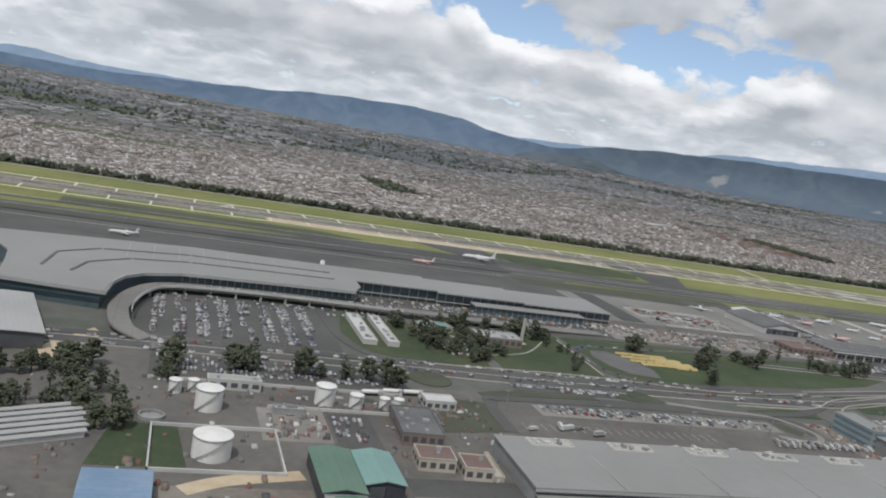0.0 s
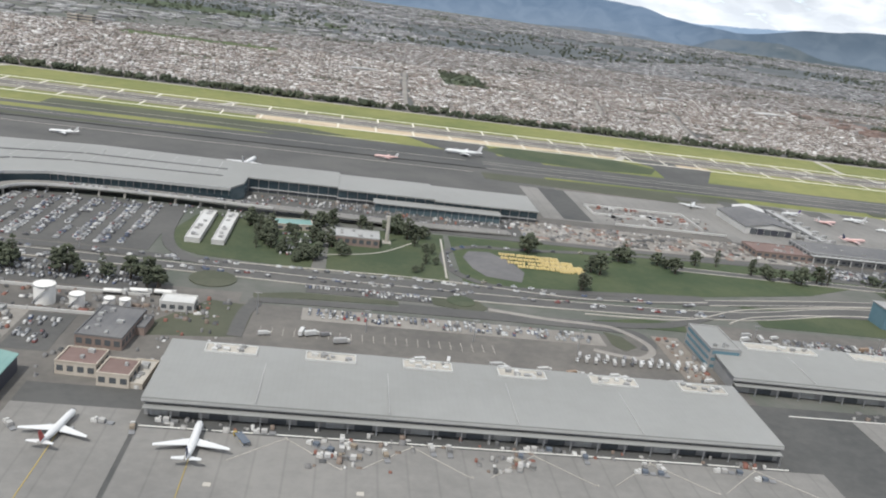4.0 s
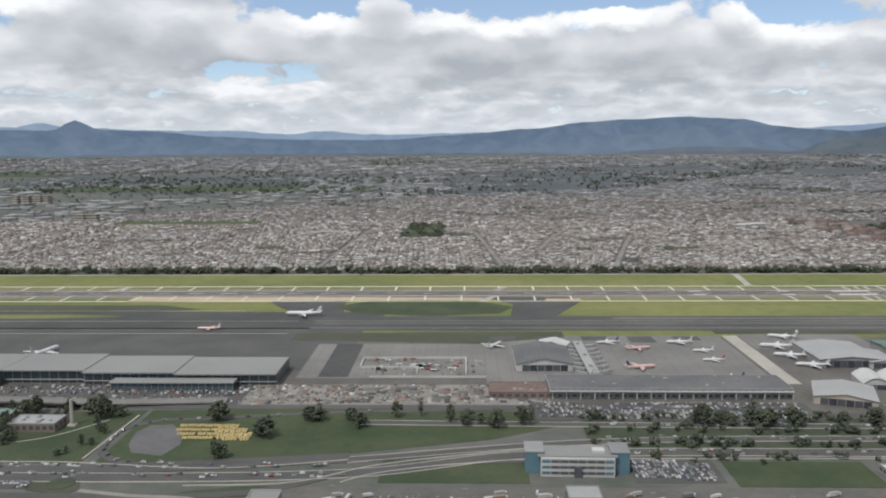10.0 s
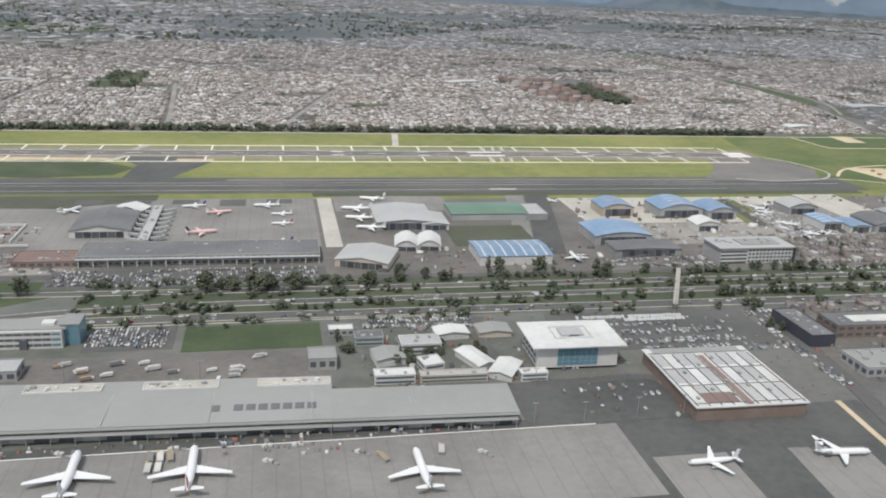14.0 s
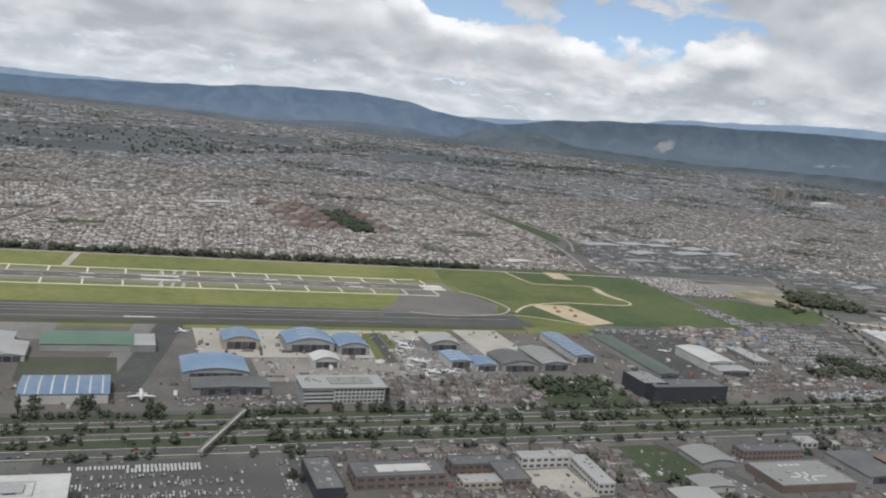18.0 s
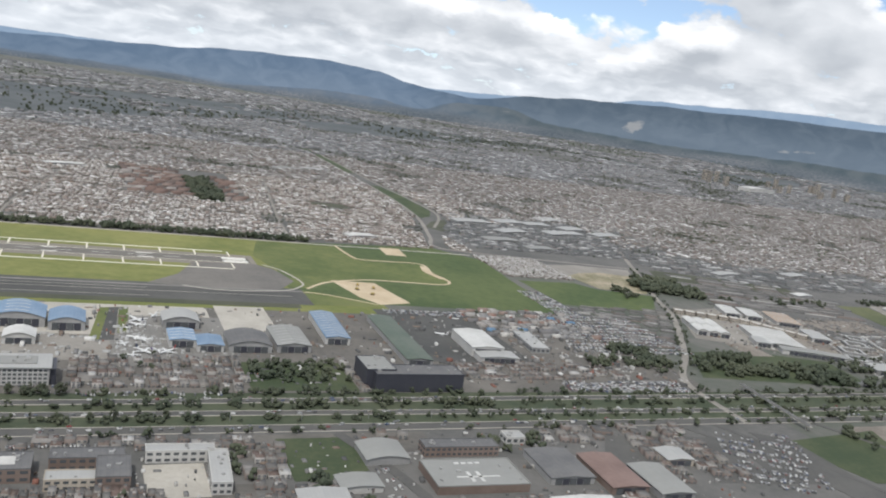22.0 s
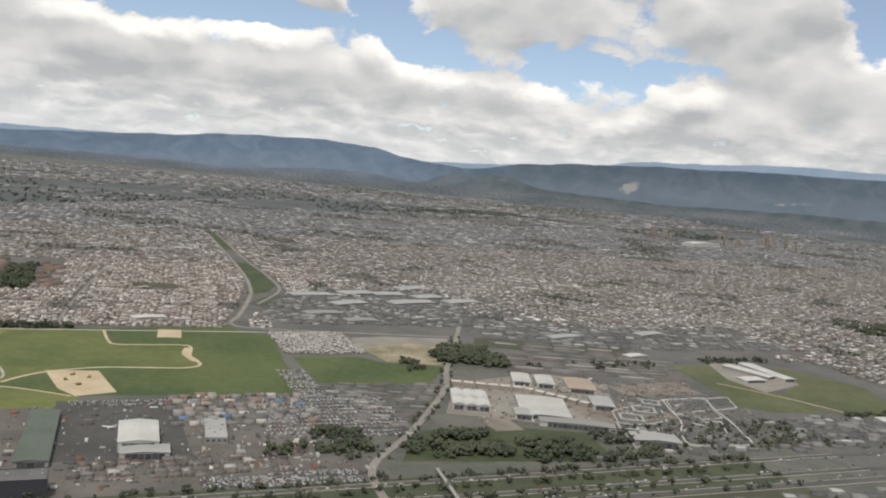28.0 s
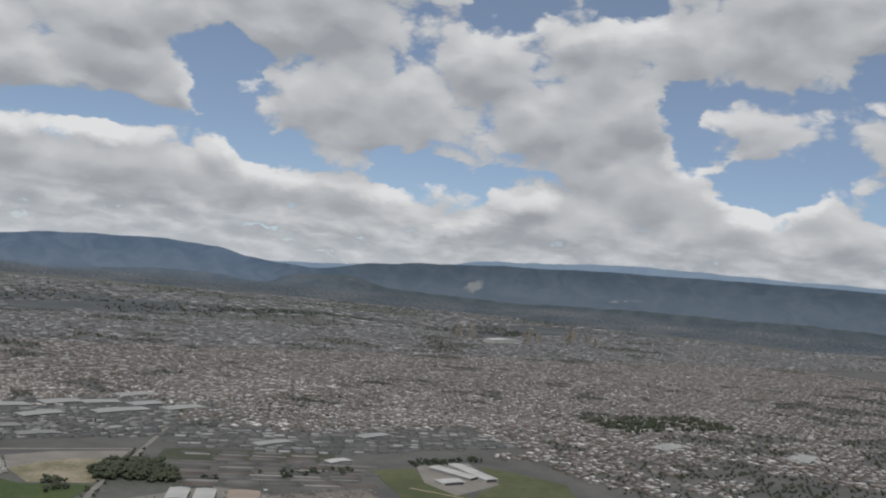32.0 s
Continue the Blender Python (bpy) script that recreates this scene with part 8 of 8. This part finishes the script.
def town(name, x0, y0, x1, y1, hx, hy, street, rows, cols, ang, hgt, label, drop=0.05, where=None, mats=(HOUSEWALL, HOUSEROOF), gabled=0.5, jitter=0.3, groves=0.33, fill=1.0, dense=False, huts=0.0):
    """Rows of attached houses in blocks between streets, at an angle."""
    cx, cy = (x0 + x1) / 2, (y0 + y1) / 2
    half = math.hypot(x1 - x0, y1 - y0) / 2
    bw, bh = cols * hx + street, rows * hy + street
    i, j = np.meshgrid(np.arange(-int(half / bw) - 1, int(half / bw) + 1), np.arange(-int(half / bh) - 1, int(half / bh) + 1))
    i, j = i.ravel(), j.ravel()
    a, b = np.meshgrid(np.arange(cols), np.arange(rows))
    u = (i[:, None] * bw + a.ravel()[None] * hx + (j[:, None] % 3) * 5).ravel()
    v = (j[:, None] * bh + b.ravel()[None] * hy).ravel()
    c, s = math.cos(ang), math.sin(ang)
    x, y = cx + u * c - v * s, cy + u * s + v * c
    ok = (x > x0) & (x < x1) & (y > y0) & (y < y1) & seen(x, y)
    if where is not None:
        ok &= where(x, y)
    x, y = x[ok], y[ok]
    n = len(x)
    green = smooth_noise(x, y, 70 * hx / 4, 3) * 0.6 + smooth_noise(x, y, 25 * hx / 4, 8) * 0.4
    wood = green < groves * 0.85
    keep = (rng.random(n) > drop) & ~wood & (rng.random(n) < fill)
    tsel = (wood & (rng.random(n) < 0.30)) | (~keep & (rng.random(n) < 0.35))
    tx, ty = x[tsel], y[tsel]
    x, y = x[keep], y[keep]
    n = len(x)
    x += rng.normal(0, jitter, n)
    y += rng.normal(0, jitter, n)
    sx = hx * rng.uniform(0.72, 1.0, n)
    sy = hy * rng.uniform(0.62, 0.98, n)
    if dense:
        sx, sy = hx * rng.uniform(0.86, 1.0, n), hy * rng.uniform(0.84, 1.0, n)
    big = rng.random(n) < 0.02
    sx[big] *= 2.0
    sy[big] *= 1.7
    h = hgt * rng.uniform(0.55, 1.35, n) * (1 + 0.35 * big)
    if dense:
        h = hgt * rng.uniform(0.6, 1.35, n)
    g = None if gabled is None else np.where(rng.random(n) < gabled, rng.uniform(0.15, 0.3, n) * hgt, 0.01)
    many(name, x, y, sx, sy, h, np.full(n, ang) + np.where(rng.random(n) < 0.5, 0, math.pi), g, mats, label, "houses")
    if huts:
        k = np.flatnonzero(rng.random(n) < huts)
        m_ = len(k)
        rx, ry = x[k] + rng.uniform(-0.34, 0.34, m_) * sx[k], y[k] + rng.uniform(-0.3, 0.3, m_) * sy[k]
        many(name + "_upper_floors", rx, ry, sx[k] * rng.uniform(0.2, 0.5, m_), sy[k] * rng.uniform(0.35, 0.7, m_), hgt * rng.uniform(0.18, 0.6, m_), np.full(m_, ang), None, mats, "upper floors and stair huts on the flat roofs", "houses", h[k] - 0.05)
    if dense:
        k = np.flatnonzero(rng.random(n) < 0.85)
        m_ = len(k)
        rx, ry = x[k] + rng.uniform(-0.3, 0.3, m_) * sx[k], y[k] + rng.uniform(-0.2, 0.36, m_) * sy[k]
        many(name + "_roof_huts", rx, ry, sx[k] * rng.uniform(0.2, 0.55, m_), sy[k] * rng.uniform(0.18, 0.5, m_), rng.uniform(0.25, 0.95, m_), np.full(m_, ang), None, mats, "stair huts, water tanks and sheets on the flat roofs", "roof huts", h[k] - 0.05)
        k, lv = [q.ravel() for q in np.meshgrid(np.arange(n), np.arange(4))]
        up = (lv * 0.95 + 0.85 < h[k]) & (rng.random(len(k)) < 0.9)
        k, lv = np.tile(k[up], 2), np.tile(lv[up], 2)
        m_ = len(k)
        lx, ly = np.repeat([-0.25, 0.25], m_ // 2) * sx[k], -0.5 * sy[k]
        many(name + "_windows", x[k] + c * lx - s * ly, y[k] + s * lx + c * ly, sx[k] * rng.uniform(0.2, 0.34, m_), np.full(m_, 0.16), np.full(m_, 0.46), np.full(m_, ang), None, (GLASSDARK, GLASSDARK), "dark windows in the close house fronts", "windows", lv * 0.95 + 0.38)
    if len(tx) > 10:
        bushes("town_trees", tx + rng.normal(0, 0.7 * hx, len(tx)), ty + rng.normal(0, 0.9 * hy, len(tx)), rng.uniform(0.35, 1.0, len(tx)) * hgt * 0.9, "dark trees between the houses")


def beside_canal(x, y):
    return ~((x > np.interp(y, CANAL_Y, CANAL_WEST)) & (x < np.interp(y, CANAL_Y, CANAL_EAST)))


def near_town(x, y):
    free = beside_canal(x, y)
    for k, pts in enumerate(AVENUES):
        for (ax, ay), (bx, by) in zip(pts, pts[1:]):
            t = np.clip(((x - ax) * (bx - ax) + (y - ay) * (by - ay)) / ((bx - ax) ** 2 + (by - ay) ** 2), 0, 1)
            free &= np.hypot(x - ax - t * (bx - ax), y - ay - t * (by - ay)) > (4.2 if k < 4 else 2.8)
    for x0, y0, x1, y1, _ in PARKS:
        free &= ~((x > x0) & (x < x1) & (y > y0) & (y < y1))
    return free & ~((x > 700) & (x < 830) & (y > 850) & (y < 1070))


def lowland(x, y):
    """True outside the dark band that crosses the far plain."""
    lo, hi = np.interp(x, LOW_X, LOW_NEAR), np.interp(x, LOW_X, LOW_FAR)
    return (y < lo) | (y > hi) | ((smooth_noise(x, y, 110, 6) > 0.70) & (smooth_noise(x, y, 31, 2) > 0.35))


LOW_X = (-900, -300, 240, 640, 1060, 1450, 1890, 2400, 2700, 3500, 4300)
LOW_NEAR = (1750, 1620, 1540, 1740, 2300, 2280, 2590, 2800, 2150, 2600, 2700)
LOW_FAR = (2500, 2480, 2400, 2860, 3120, 3340, 3060, 3050, 2540, 2970, 3000)
sheet("far_lowland", [*zip(LOW_X, LOW_NEAR)] + [*zip(LOW_X, LOW_FAR)][::-1], 0.12, FARBAND, "dark band of ground across the far plain", "ground")
lx_ = rng.uniform(-700, 3200, 2600)
ly_ = np.interp(lx_, LOW_X, LOW_NEAR) + rng.random(2600) ** 1.3 * (np.interp(lx_, LOW_X, LOW_FAR) - np.interp(lx_, LOW_X, LOW_NEAR))
low_ok = smooth_noise(lx_, ly_, 160, 12) > 0.36
bushes("lowland_trees", lx_[low_ok], ly_[low_ok], rng.uniform(1.8, 4.6, low_ok.sum()), "dark woods scattered over the far lowland")
HX, HY, LANE = 4.4, 3.3, 2.3
for x0, x1, ang in ((-560, -120, 0.30), (-120, 172, 0.16), (172, 320, 0.05), (320, 480, 0.24), (480, 610, -0.06), (610, 1010, -0.14)):
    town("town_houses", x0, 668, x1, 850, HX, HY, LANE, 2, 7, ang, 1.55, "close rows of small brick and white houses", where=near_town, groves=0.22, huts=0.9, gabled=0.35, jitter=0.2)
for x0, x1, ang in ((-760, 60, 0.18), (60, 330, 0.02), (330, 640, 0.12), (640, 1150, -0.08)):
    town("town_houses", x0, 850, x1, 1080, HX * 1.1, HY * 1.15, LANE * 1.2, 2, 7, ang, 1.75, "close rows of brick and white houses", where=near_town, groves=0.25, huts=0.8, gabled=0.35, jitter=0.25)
town("town_houses", 1100, 690, 1700, 1080, 4.6, 5.0, 3.4, 2, 8, 0.4, 2.0, "mixed houses and workshops", where=lambda x, y: (x > 1330) | (y > 900), drop=0.15, groves=0.36, mats=(MIDWALL, MIDROOF), huts=0.4)
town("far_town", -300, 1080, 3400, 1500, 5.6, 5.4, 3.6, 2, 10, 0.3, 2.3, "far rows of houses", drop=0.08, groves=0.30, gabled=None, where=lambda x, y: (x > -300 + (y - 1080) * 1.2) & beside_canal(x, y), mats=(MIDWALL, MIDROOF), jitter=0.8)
town("far_town", 100, 1500, 4300, 2300, 10, 9, 7.0, 2, 8, 0.15, 3.0, "distant quarters of houses", drop=0.12, groves=0.36, gabled=None, mats=(HAZEWALL, HAZEROOF), where=lowland)
town("far_town", -2600, 2300, 4300, 4600, 24, 22, 16.0, 2, 6, 0.2, 4.6, "distant quarters of the town", drop=0.3, groves=0.44, gabled=None, mats=(HAZEWALL, HAZEROOF), where=lowland)
town("far_town", 3400, 150, 5300, 2300, 13, 13, 9.0, 2, 7, 0.3, 3.6, "distant quarters below the eastern range", drop=0.2, groves=0.42, gabled=None, mats=(HAZEWALL, HAZEROOF), where=lambda x, y: (x > 4300) | (y < 150 + (x - 3400) * 2.4))
town("plain_farms", -1600, 1080, 250, 2300, 22, 9, 16.0, 3, 5, 0.1, 2.6, "scattered glasshouses and farms on the western plain", drop=0.72, groves=0.52, gabled=None, mats=(HAZEWALL, ROOFWHITE), where=lambda x, y: x < -300 + (y - 1080) * 1.2)
town("east_town", 1250, 560, 3600, 1080, 4.8, 5.6, 3.6, 2, 10, 0.5, 2.2, "rows of houses east of the avenue", drop=0.1, groves=0.42, jitter=1.3, mats=(MIDWALL, MIDROOF), where=lambda x, y: (x > 1250 + (700 - y) * 0.5) & ((y > 720) | (x > 1560)))
town("east_town", 1500, 150, 3600, 560, 5, 6, 4.0, 2, 8, 0.35, 2.4, "rows of houses along the eastern highway", drop=0.2, groves=0.48, jitter=1.3, where=lambda x, y: (x > 1530) | (y > 540), mats=(MIDWALL, MIDROOF))
town("shanty", 1001, 572, 1068, 650, 1.8, 2.0, 1.0, 3, 10, 0.3, 1.4, "dense pale shacks beside the field", drop=0.05, groves=0.0, mats=(HOUSEWALL, ROOFWHITE))
town("works_sheds", 1176, 470, 1420, 660, 30, 3.0, 2.6, 6, 2, -0.32, 0.7, "long low sheds and tracks in parallel rows", drop=0.12, groves=0.12, mats=(TRACKROOF, TRACKROOF), gabled=None, jitter=0.8, where=lambda x, y: (y < 590 - (x - 1207) * 0.33 + 40) & (y > 508 - (x - 1176) * 0.2) & (x > 1170 + (y - 500) * 0.42) & (x < 1336))
town("east_works", 1000, 690, 1330, 900, 8, 4.6, 2.0, 3, 5, 0.25, 1.5, "broad low works and stores", drop=0.08, groves=0.26, mats=(HAZEWALL, WORKROOF), gabled=0.3, jitter=1.2, where=lambda x, y: x > np.interp(y, CANAL_Y, CANAL_EAST) + 3)
town("east_works", 1170, 590, 1560, 720, 11, 5.5, 2.4, 3, 4, -0.3, 1.4, "dark low works with sheet roofs", drop=0.15, groves=0.32, mats=(HAZEWALL, WORKROOF), gabled=0.3, jitter=1.2, where=lambda x, y: (x > 1180 + (y - 600) * 0.5) & ~((x < 1340) & (y < 640 - (x - 1200) * 0.33)))
town("lot_sheds", 1003, 384, 1096, 482, 12, 2.6, 1.6, 4, 3, -0.3, 0.8, "low brown sheds and fenced lots in close rows", drop=0.25, groves=0.08, mats=(TRACKROOF, TRACKROOF), gabled=None, jitter=0.4, where=lambda x, y: x < np.interp(y, [370, 424, 475, 520], [1030, 1068, 1100, 1119]) - 7)
town("compound_blocks", 1205, 326, 1300, 428, 7, 4, 3, 2, 4, 0.5, 1.6, "low blocks inside the walled compound", drop=0.4, groves=0.1, mats=(HAZEWALL, TRACKROOF), gabled=None, where=lambda x, y: np.abs(x - np.interp(y, [326, 426], [1231, 1277])) < 15)
town("east_works", 1125, 240, 1520, 470, 8, 5.5, 3, 3, 4, -0.3, 1.6, "scattered works and houses beside the eastern highway", drop=0.3, groves=0.44, mats=(HAZEWALL, WORKROOF), gabled=0.3, jitter=1.0, where=lambda x, y: ((y > 310) | (y < 250)) & ~((x < 1304) & (y > 322)) & ~((x > 1300) & (y > 376)) & ~((x > 1400) & (y > 318)))
town("shed_rows", 1160, 340, 1250, 440, 6, 4, 3, 2, 4, -0.4, 1.4, "small sheds beside the white factories", drop=0.5, groves=0.3, mats=(HAZEWALL, WORKROOF), where=lambda x, y: (y < 372) | (x > 1222))
town("near_houses", 618, 60, 770, 222, 2.7, 4.6, 2.4, 2, 15, -0.06, 2.9, "close rows of reddish brick houses", drop=0.06, groves=0.0, mats=(NEARWALL, SHADEROOF), where=lambda x, y: ~((x > 640) & (x < 668) & (y > 170) & (y < 190)) & ~((x > 690) & (y > 183)) & ~((x < 634) & (y > 162)), gabled=None, dense=True, jitter=0.1)
town("near_houses", 770, 60, 1000, 165, 5.5, 6, 3.4, 2, 7, -0.06, 2.3, "workshops and houses in rows", drop=0.1, groves=0.15, mats=(NEARWALL, SHADEROOF), gabled=None, dense=True, jitter=0.1)
town("hangar_sheds", 640, 308, 790, 350, 4.2, 5.4, 2.5, 2, 7, 0.02, 2.2, "small workshops and houses north of the highway", drop=0.25, groves=0.1, mats=(NEARWALL, SHADEROOF), where=lambda x, y: ~((x > 735) & (x < 785)) & (x > 656), gabled=None, dense=True, jitter=0.1)
town("hangar_sheds", 845, 305, 985, 350, 6, 5, 3, 2, 5, 0.02, 1.8, "small workshops north of the highway", drop=0.3, groves=0.2, mats=(NEARWALL, SHADEROOF), where=lambda x, y: (y > 324) & (x < 950), gabled=None, dense=True, jitter=0.1)
town("lane_sheds", 900, 400, 985, 462, 7, 4, 3, 2, 4, 0.0, 1.8, "rows of sheds beside the field", drop=0.35, groves=0.1, mats=(SHEDROOF, SHEDROOF))
town("near_houses", 600, 196, 760, 262, 4.2, 4.6, 3.0, 2, 4, -0.05, 2.0, "small sheds and yards between larger blocks", drop=0.35, groves=0.25, mats=(NEARWALL, SHADEROOF), where=lambda x, y: ((y < 221) & (x > 630) & (x < 690)) | ((x > 718) & (x < 735)) | ((y > 251) & (x > 612) & (x < 720)) | ((x > 596) & (x < 602) & (y < 222)), gabled=None, dense=True, jitter=0.1)
town("near_houses", 712, 165, 760, 215, 4.2, 4.6, 3.0, 2, 4, -0.05, 2.0, "small sheds beside the street", drop=0.25, groves=0.3, mats=(NEARWALL, SHADEROOF), gabled=None, dense=True, jitter=0.1)
town("near_houses", 778, 160, 935, 262, 4.6, 5.0, 3.0, 2, 5, -0.2, 2.0, "small workshops beside the highway", drop=0.3, groves=0.3, mats=(NEARWALL, SHADEROOF), where=lambda x, y: ((y > 246) & ((x > 852) | (x < 790))) | ((y < 200) & (y > 160) & (x > 815) & (x < 870)) | ((x > 895) & (y > 205)), gabled=None, dense=True, jitter=0.1)
parked("parked_cars", 640, 249, 712, 258, 2, "cars parked along the frontage street", fill=0.6)
parked("parked_cars", 592, 190, 597, 258, 24, "cars parked along the street", fill=0.7)
parked("parked_cars", 768, 150, 774, 250, 30, "cars parked along the street", fill=0.5)
clutter("works_clutter", 600, 160, 930, 260, 700, 3.0, 1.2, "crates, tanks and small sheds in the yards")
clutter("lot_clutter", 500, 180, 585, 262, 120, 1.6, 1.0, "kiosks, crates and barriers round the lots")
clutter("east_clutter", 1180, 320, 1320, 480, 900, 5.0, 0.9, "stacks, low walls and sheds around the compounds", (TRACKROOF, TRACKROOF))
n_ = 170
bushes("town_trees", rng.uniform(1150, 1320, n_), rng.uniform(318, 372, n_), rng.uniform(0.9, 2.2, n_), "scattered dark trees beside the compounds")
clutter("east_clutter", 1090, 380, 1240, 490, 400, 3.0, 1.2, "stacks and sheds around the factories")
n_ = 260
bushes("town_trees", rng.uniform(1770, 2000, n_), rng.uniform(640, 735, n_), rng.uniform(2.0, 4.5, n_), "dark wood among the eastern quarters")
n_ = 90
bushes("town_trees", rng.uniform(1395, 1475, n_), np.concatenate([rng.normal(545, 4, 45), rng.normal(372, 4, 45)]), rng.uniform(1.2, 2.6, n_), "dark tree line round the white works")
bushes("town_trees", rng.uniform(1085, 1100, 14), rng.uniform(534, 546, 14), rng.uniform(1.8, 3.2, 14), "two dark trees on the sandy ground")
# brick estate with its grove, sheds and machines
town("brick_estate", 702, 852, 768, 1066, 13, 4, 5, 1, 3, 0.12, 2.6, "long red-brick apartment rows among trees", drop=0.12, groves=0.36, mats=(BRICKROOF, BRICKROOF), gabled=0.7, jitter=0.6)
town("brick_estate", 802, 852, 828, 1066, 12, 4, 5, 1, 2, 0.12, 2.6, "long red-brick apartment rows among trees", drop=0.12, groves=0.36, mats=(BRICKROOF, BRICKROOF), gabled=0.7, jitter=0.6)
n_ = 240
bushes("town_trees", rng.uniform(770, 800, n_), rng.uniform(836, 1000, n_), rng.uniform(1.6, 3.6, n_), "dense dark grove beside the brick estate")
n_ = 120
bushes("town_trees", rng.uniform(1125, 1180, n_), rng.uniform(540, 585, n_), rng.uniform(2.5, 5.0, n_), "dark grove beside the avenue")
n_ = 60
bushes("town_trees", rng.uniform(219, 266, n_), rng.uniform(895, 1046, n_), rng.uniform(1.2, 2.8, n_), "dark trees in the town park")
for x, y, sx, sy in ((945, 1205, 50, 16), (990, 1232, 46, 14), (640, 1010, 46, 14), (130, 940, 30, 14), (520, 1045, 34, 12), (-300, 820, 26, 12), (905, 700, 30, 12), (1075, 740, 40, 16), (1105, 705, 34, 14), (1120, 800, 44, 18), (1090, 850, 50, 20), (1150, 870, 44, 22), (1190, 868, 40, 20), (1236, 856, 40, 20), (1200, 815, 60, 18), (1270, 830, 50, 20), (1240, 920, 50, 20), (1330, 560, 24, 10), (1300, 640, 40, 12), (1420, 660, 40, 14), (1760, 560, 60, 22), (1900, 480, 60, 24)):
    hangar("white_store", "broad pale-roofed store among the town houses", x, y, sx, sy, 2.6, 0.6, WALLGREY, ROOFWHITE if int(x + y) % 3 == 0 and not 1060 < x < 1300 else (ROOFGREY if int(x) % 2 else ROOFPALE), 8 + int(x) % 17, False, doors=False)
for x, y in ((842, 500), (850, 488), (856, 505), (846, 512)):
    th = thing("excavator", "small yellow digger on the bare patch", "digger", pose(x, y, 0.12, 0, 0, x * 37 % 360), "diggers")
    part("body", box(bmesh.new(), -0.8, 0.8, -1.1, 1.1, 0.5, 1.5), YELLOW, th)
    part("track", box(bmesh.new(), -1.0, -0.5, -1.4, 1.4, 0, 0.5), TYRE, th)
    part("track", box(bmesh.new(), 0.5, 1.0, -1.4, 1.4, 0, 0.5), TYRE, th)
    part("arm", box(bmesh.new(), -0.2, 0.2, 1.0, 3.2, 1.2, 1.6), YELLOW, th)
# white vans at the dealer lot, court roofs
parked("parked_vans", 522, 252, 566, 258, 2, "close rows of white vans in the dealer lot", WHITEVAN, 0.97, 0.0, 1.2, 1.1)
hangar("far_works", "broad white hall among the far towers", 2575, 1945, 150, 40, 12, 3, WALLWHITE, ROOFWHITE, 18, False, doors=False)
# scattered far towers
tw = random.Random(5)
for x, y, h in [(-467 + i * 16, 1380 + i * 4, 15) for i in range(4)] + [(-222 + i * 9, 1090, 10) for i in range(3)] + [(tw.uniform(2480, 3100), tw.uniform(1930, 2250), tw.uniform(22, 40)) for _ in range(16)]:
    block("tower_block", "tall pale apartment tower far off", "tower", x, y, tw.uniform(8, 16), tw.uniform(8, 12), h, WALLTAN, ROOFPALE, int(h / 3.2), 4, tw.uniform(-20, 20), units=0, bandwin=True, group="far towers")
for x0, y0, x1, y1, mt_ in ((-900, 1150, -500, 1300, PARKGRASS), (-1400, 1500, -700, 1900, PARKGRASS), (-600, 1700, 100, 1900, PARKGRASS), (-2200, 2400, -900, 3000, PARKGRASS), (-640, 1225, -430, 1260, PALECONC)):
    rect("far_plot", x0, y0, x1, y1, 0.12 + 0.0001 * y1, mt_, "open green plot between far houses", "grass")
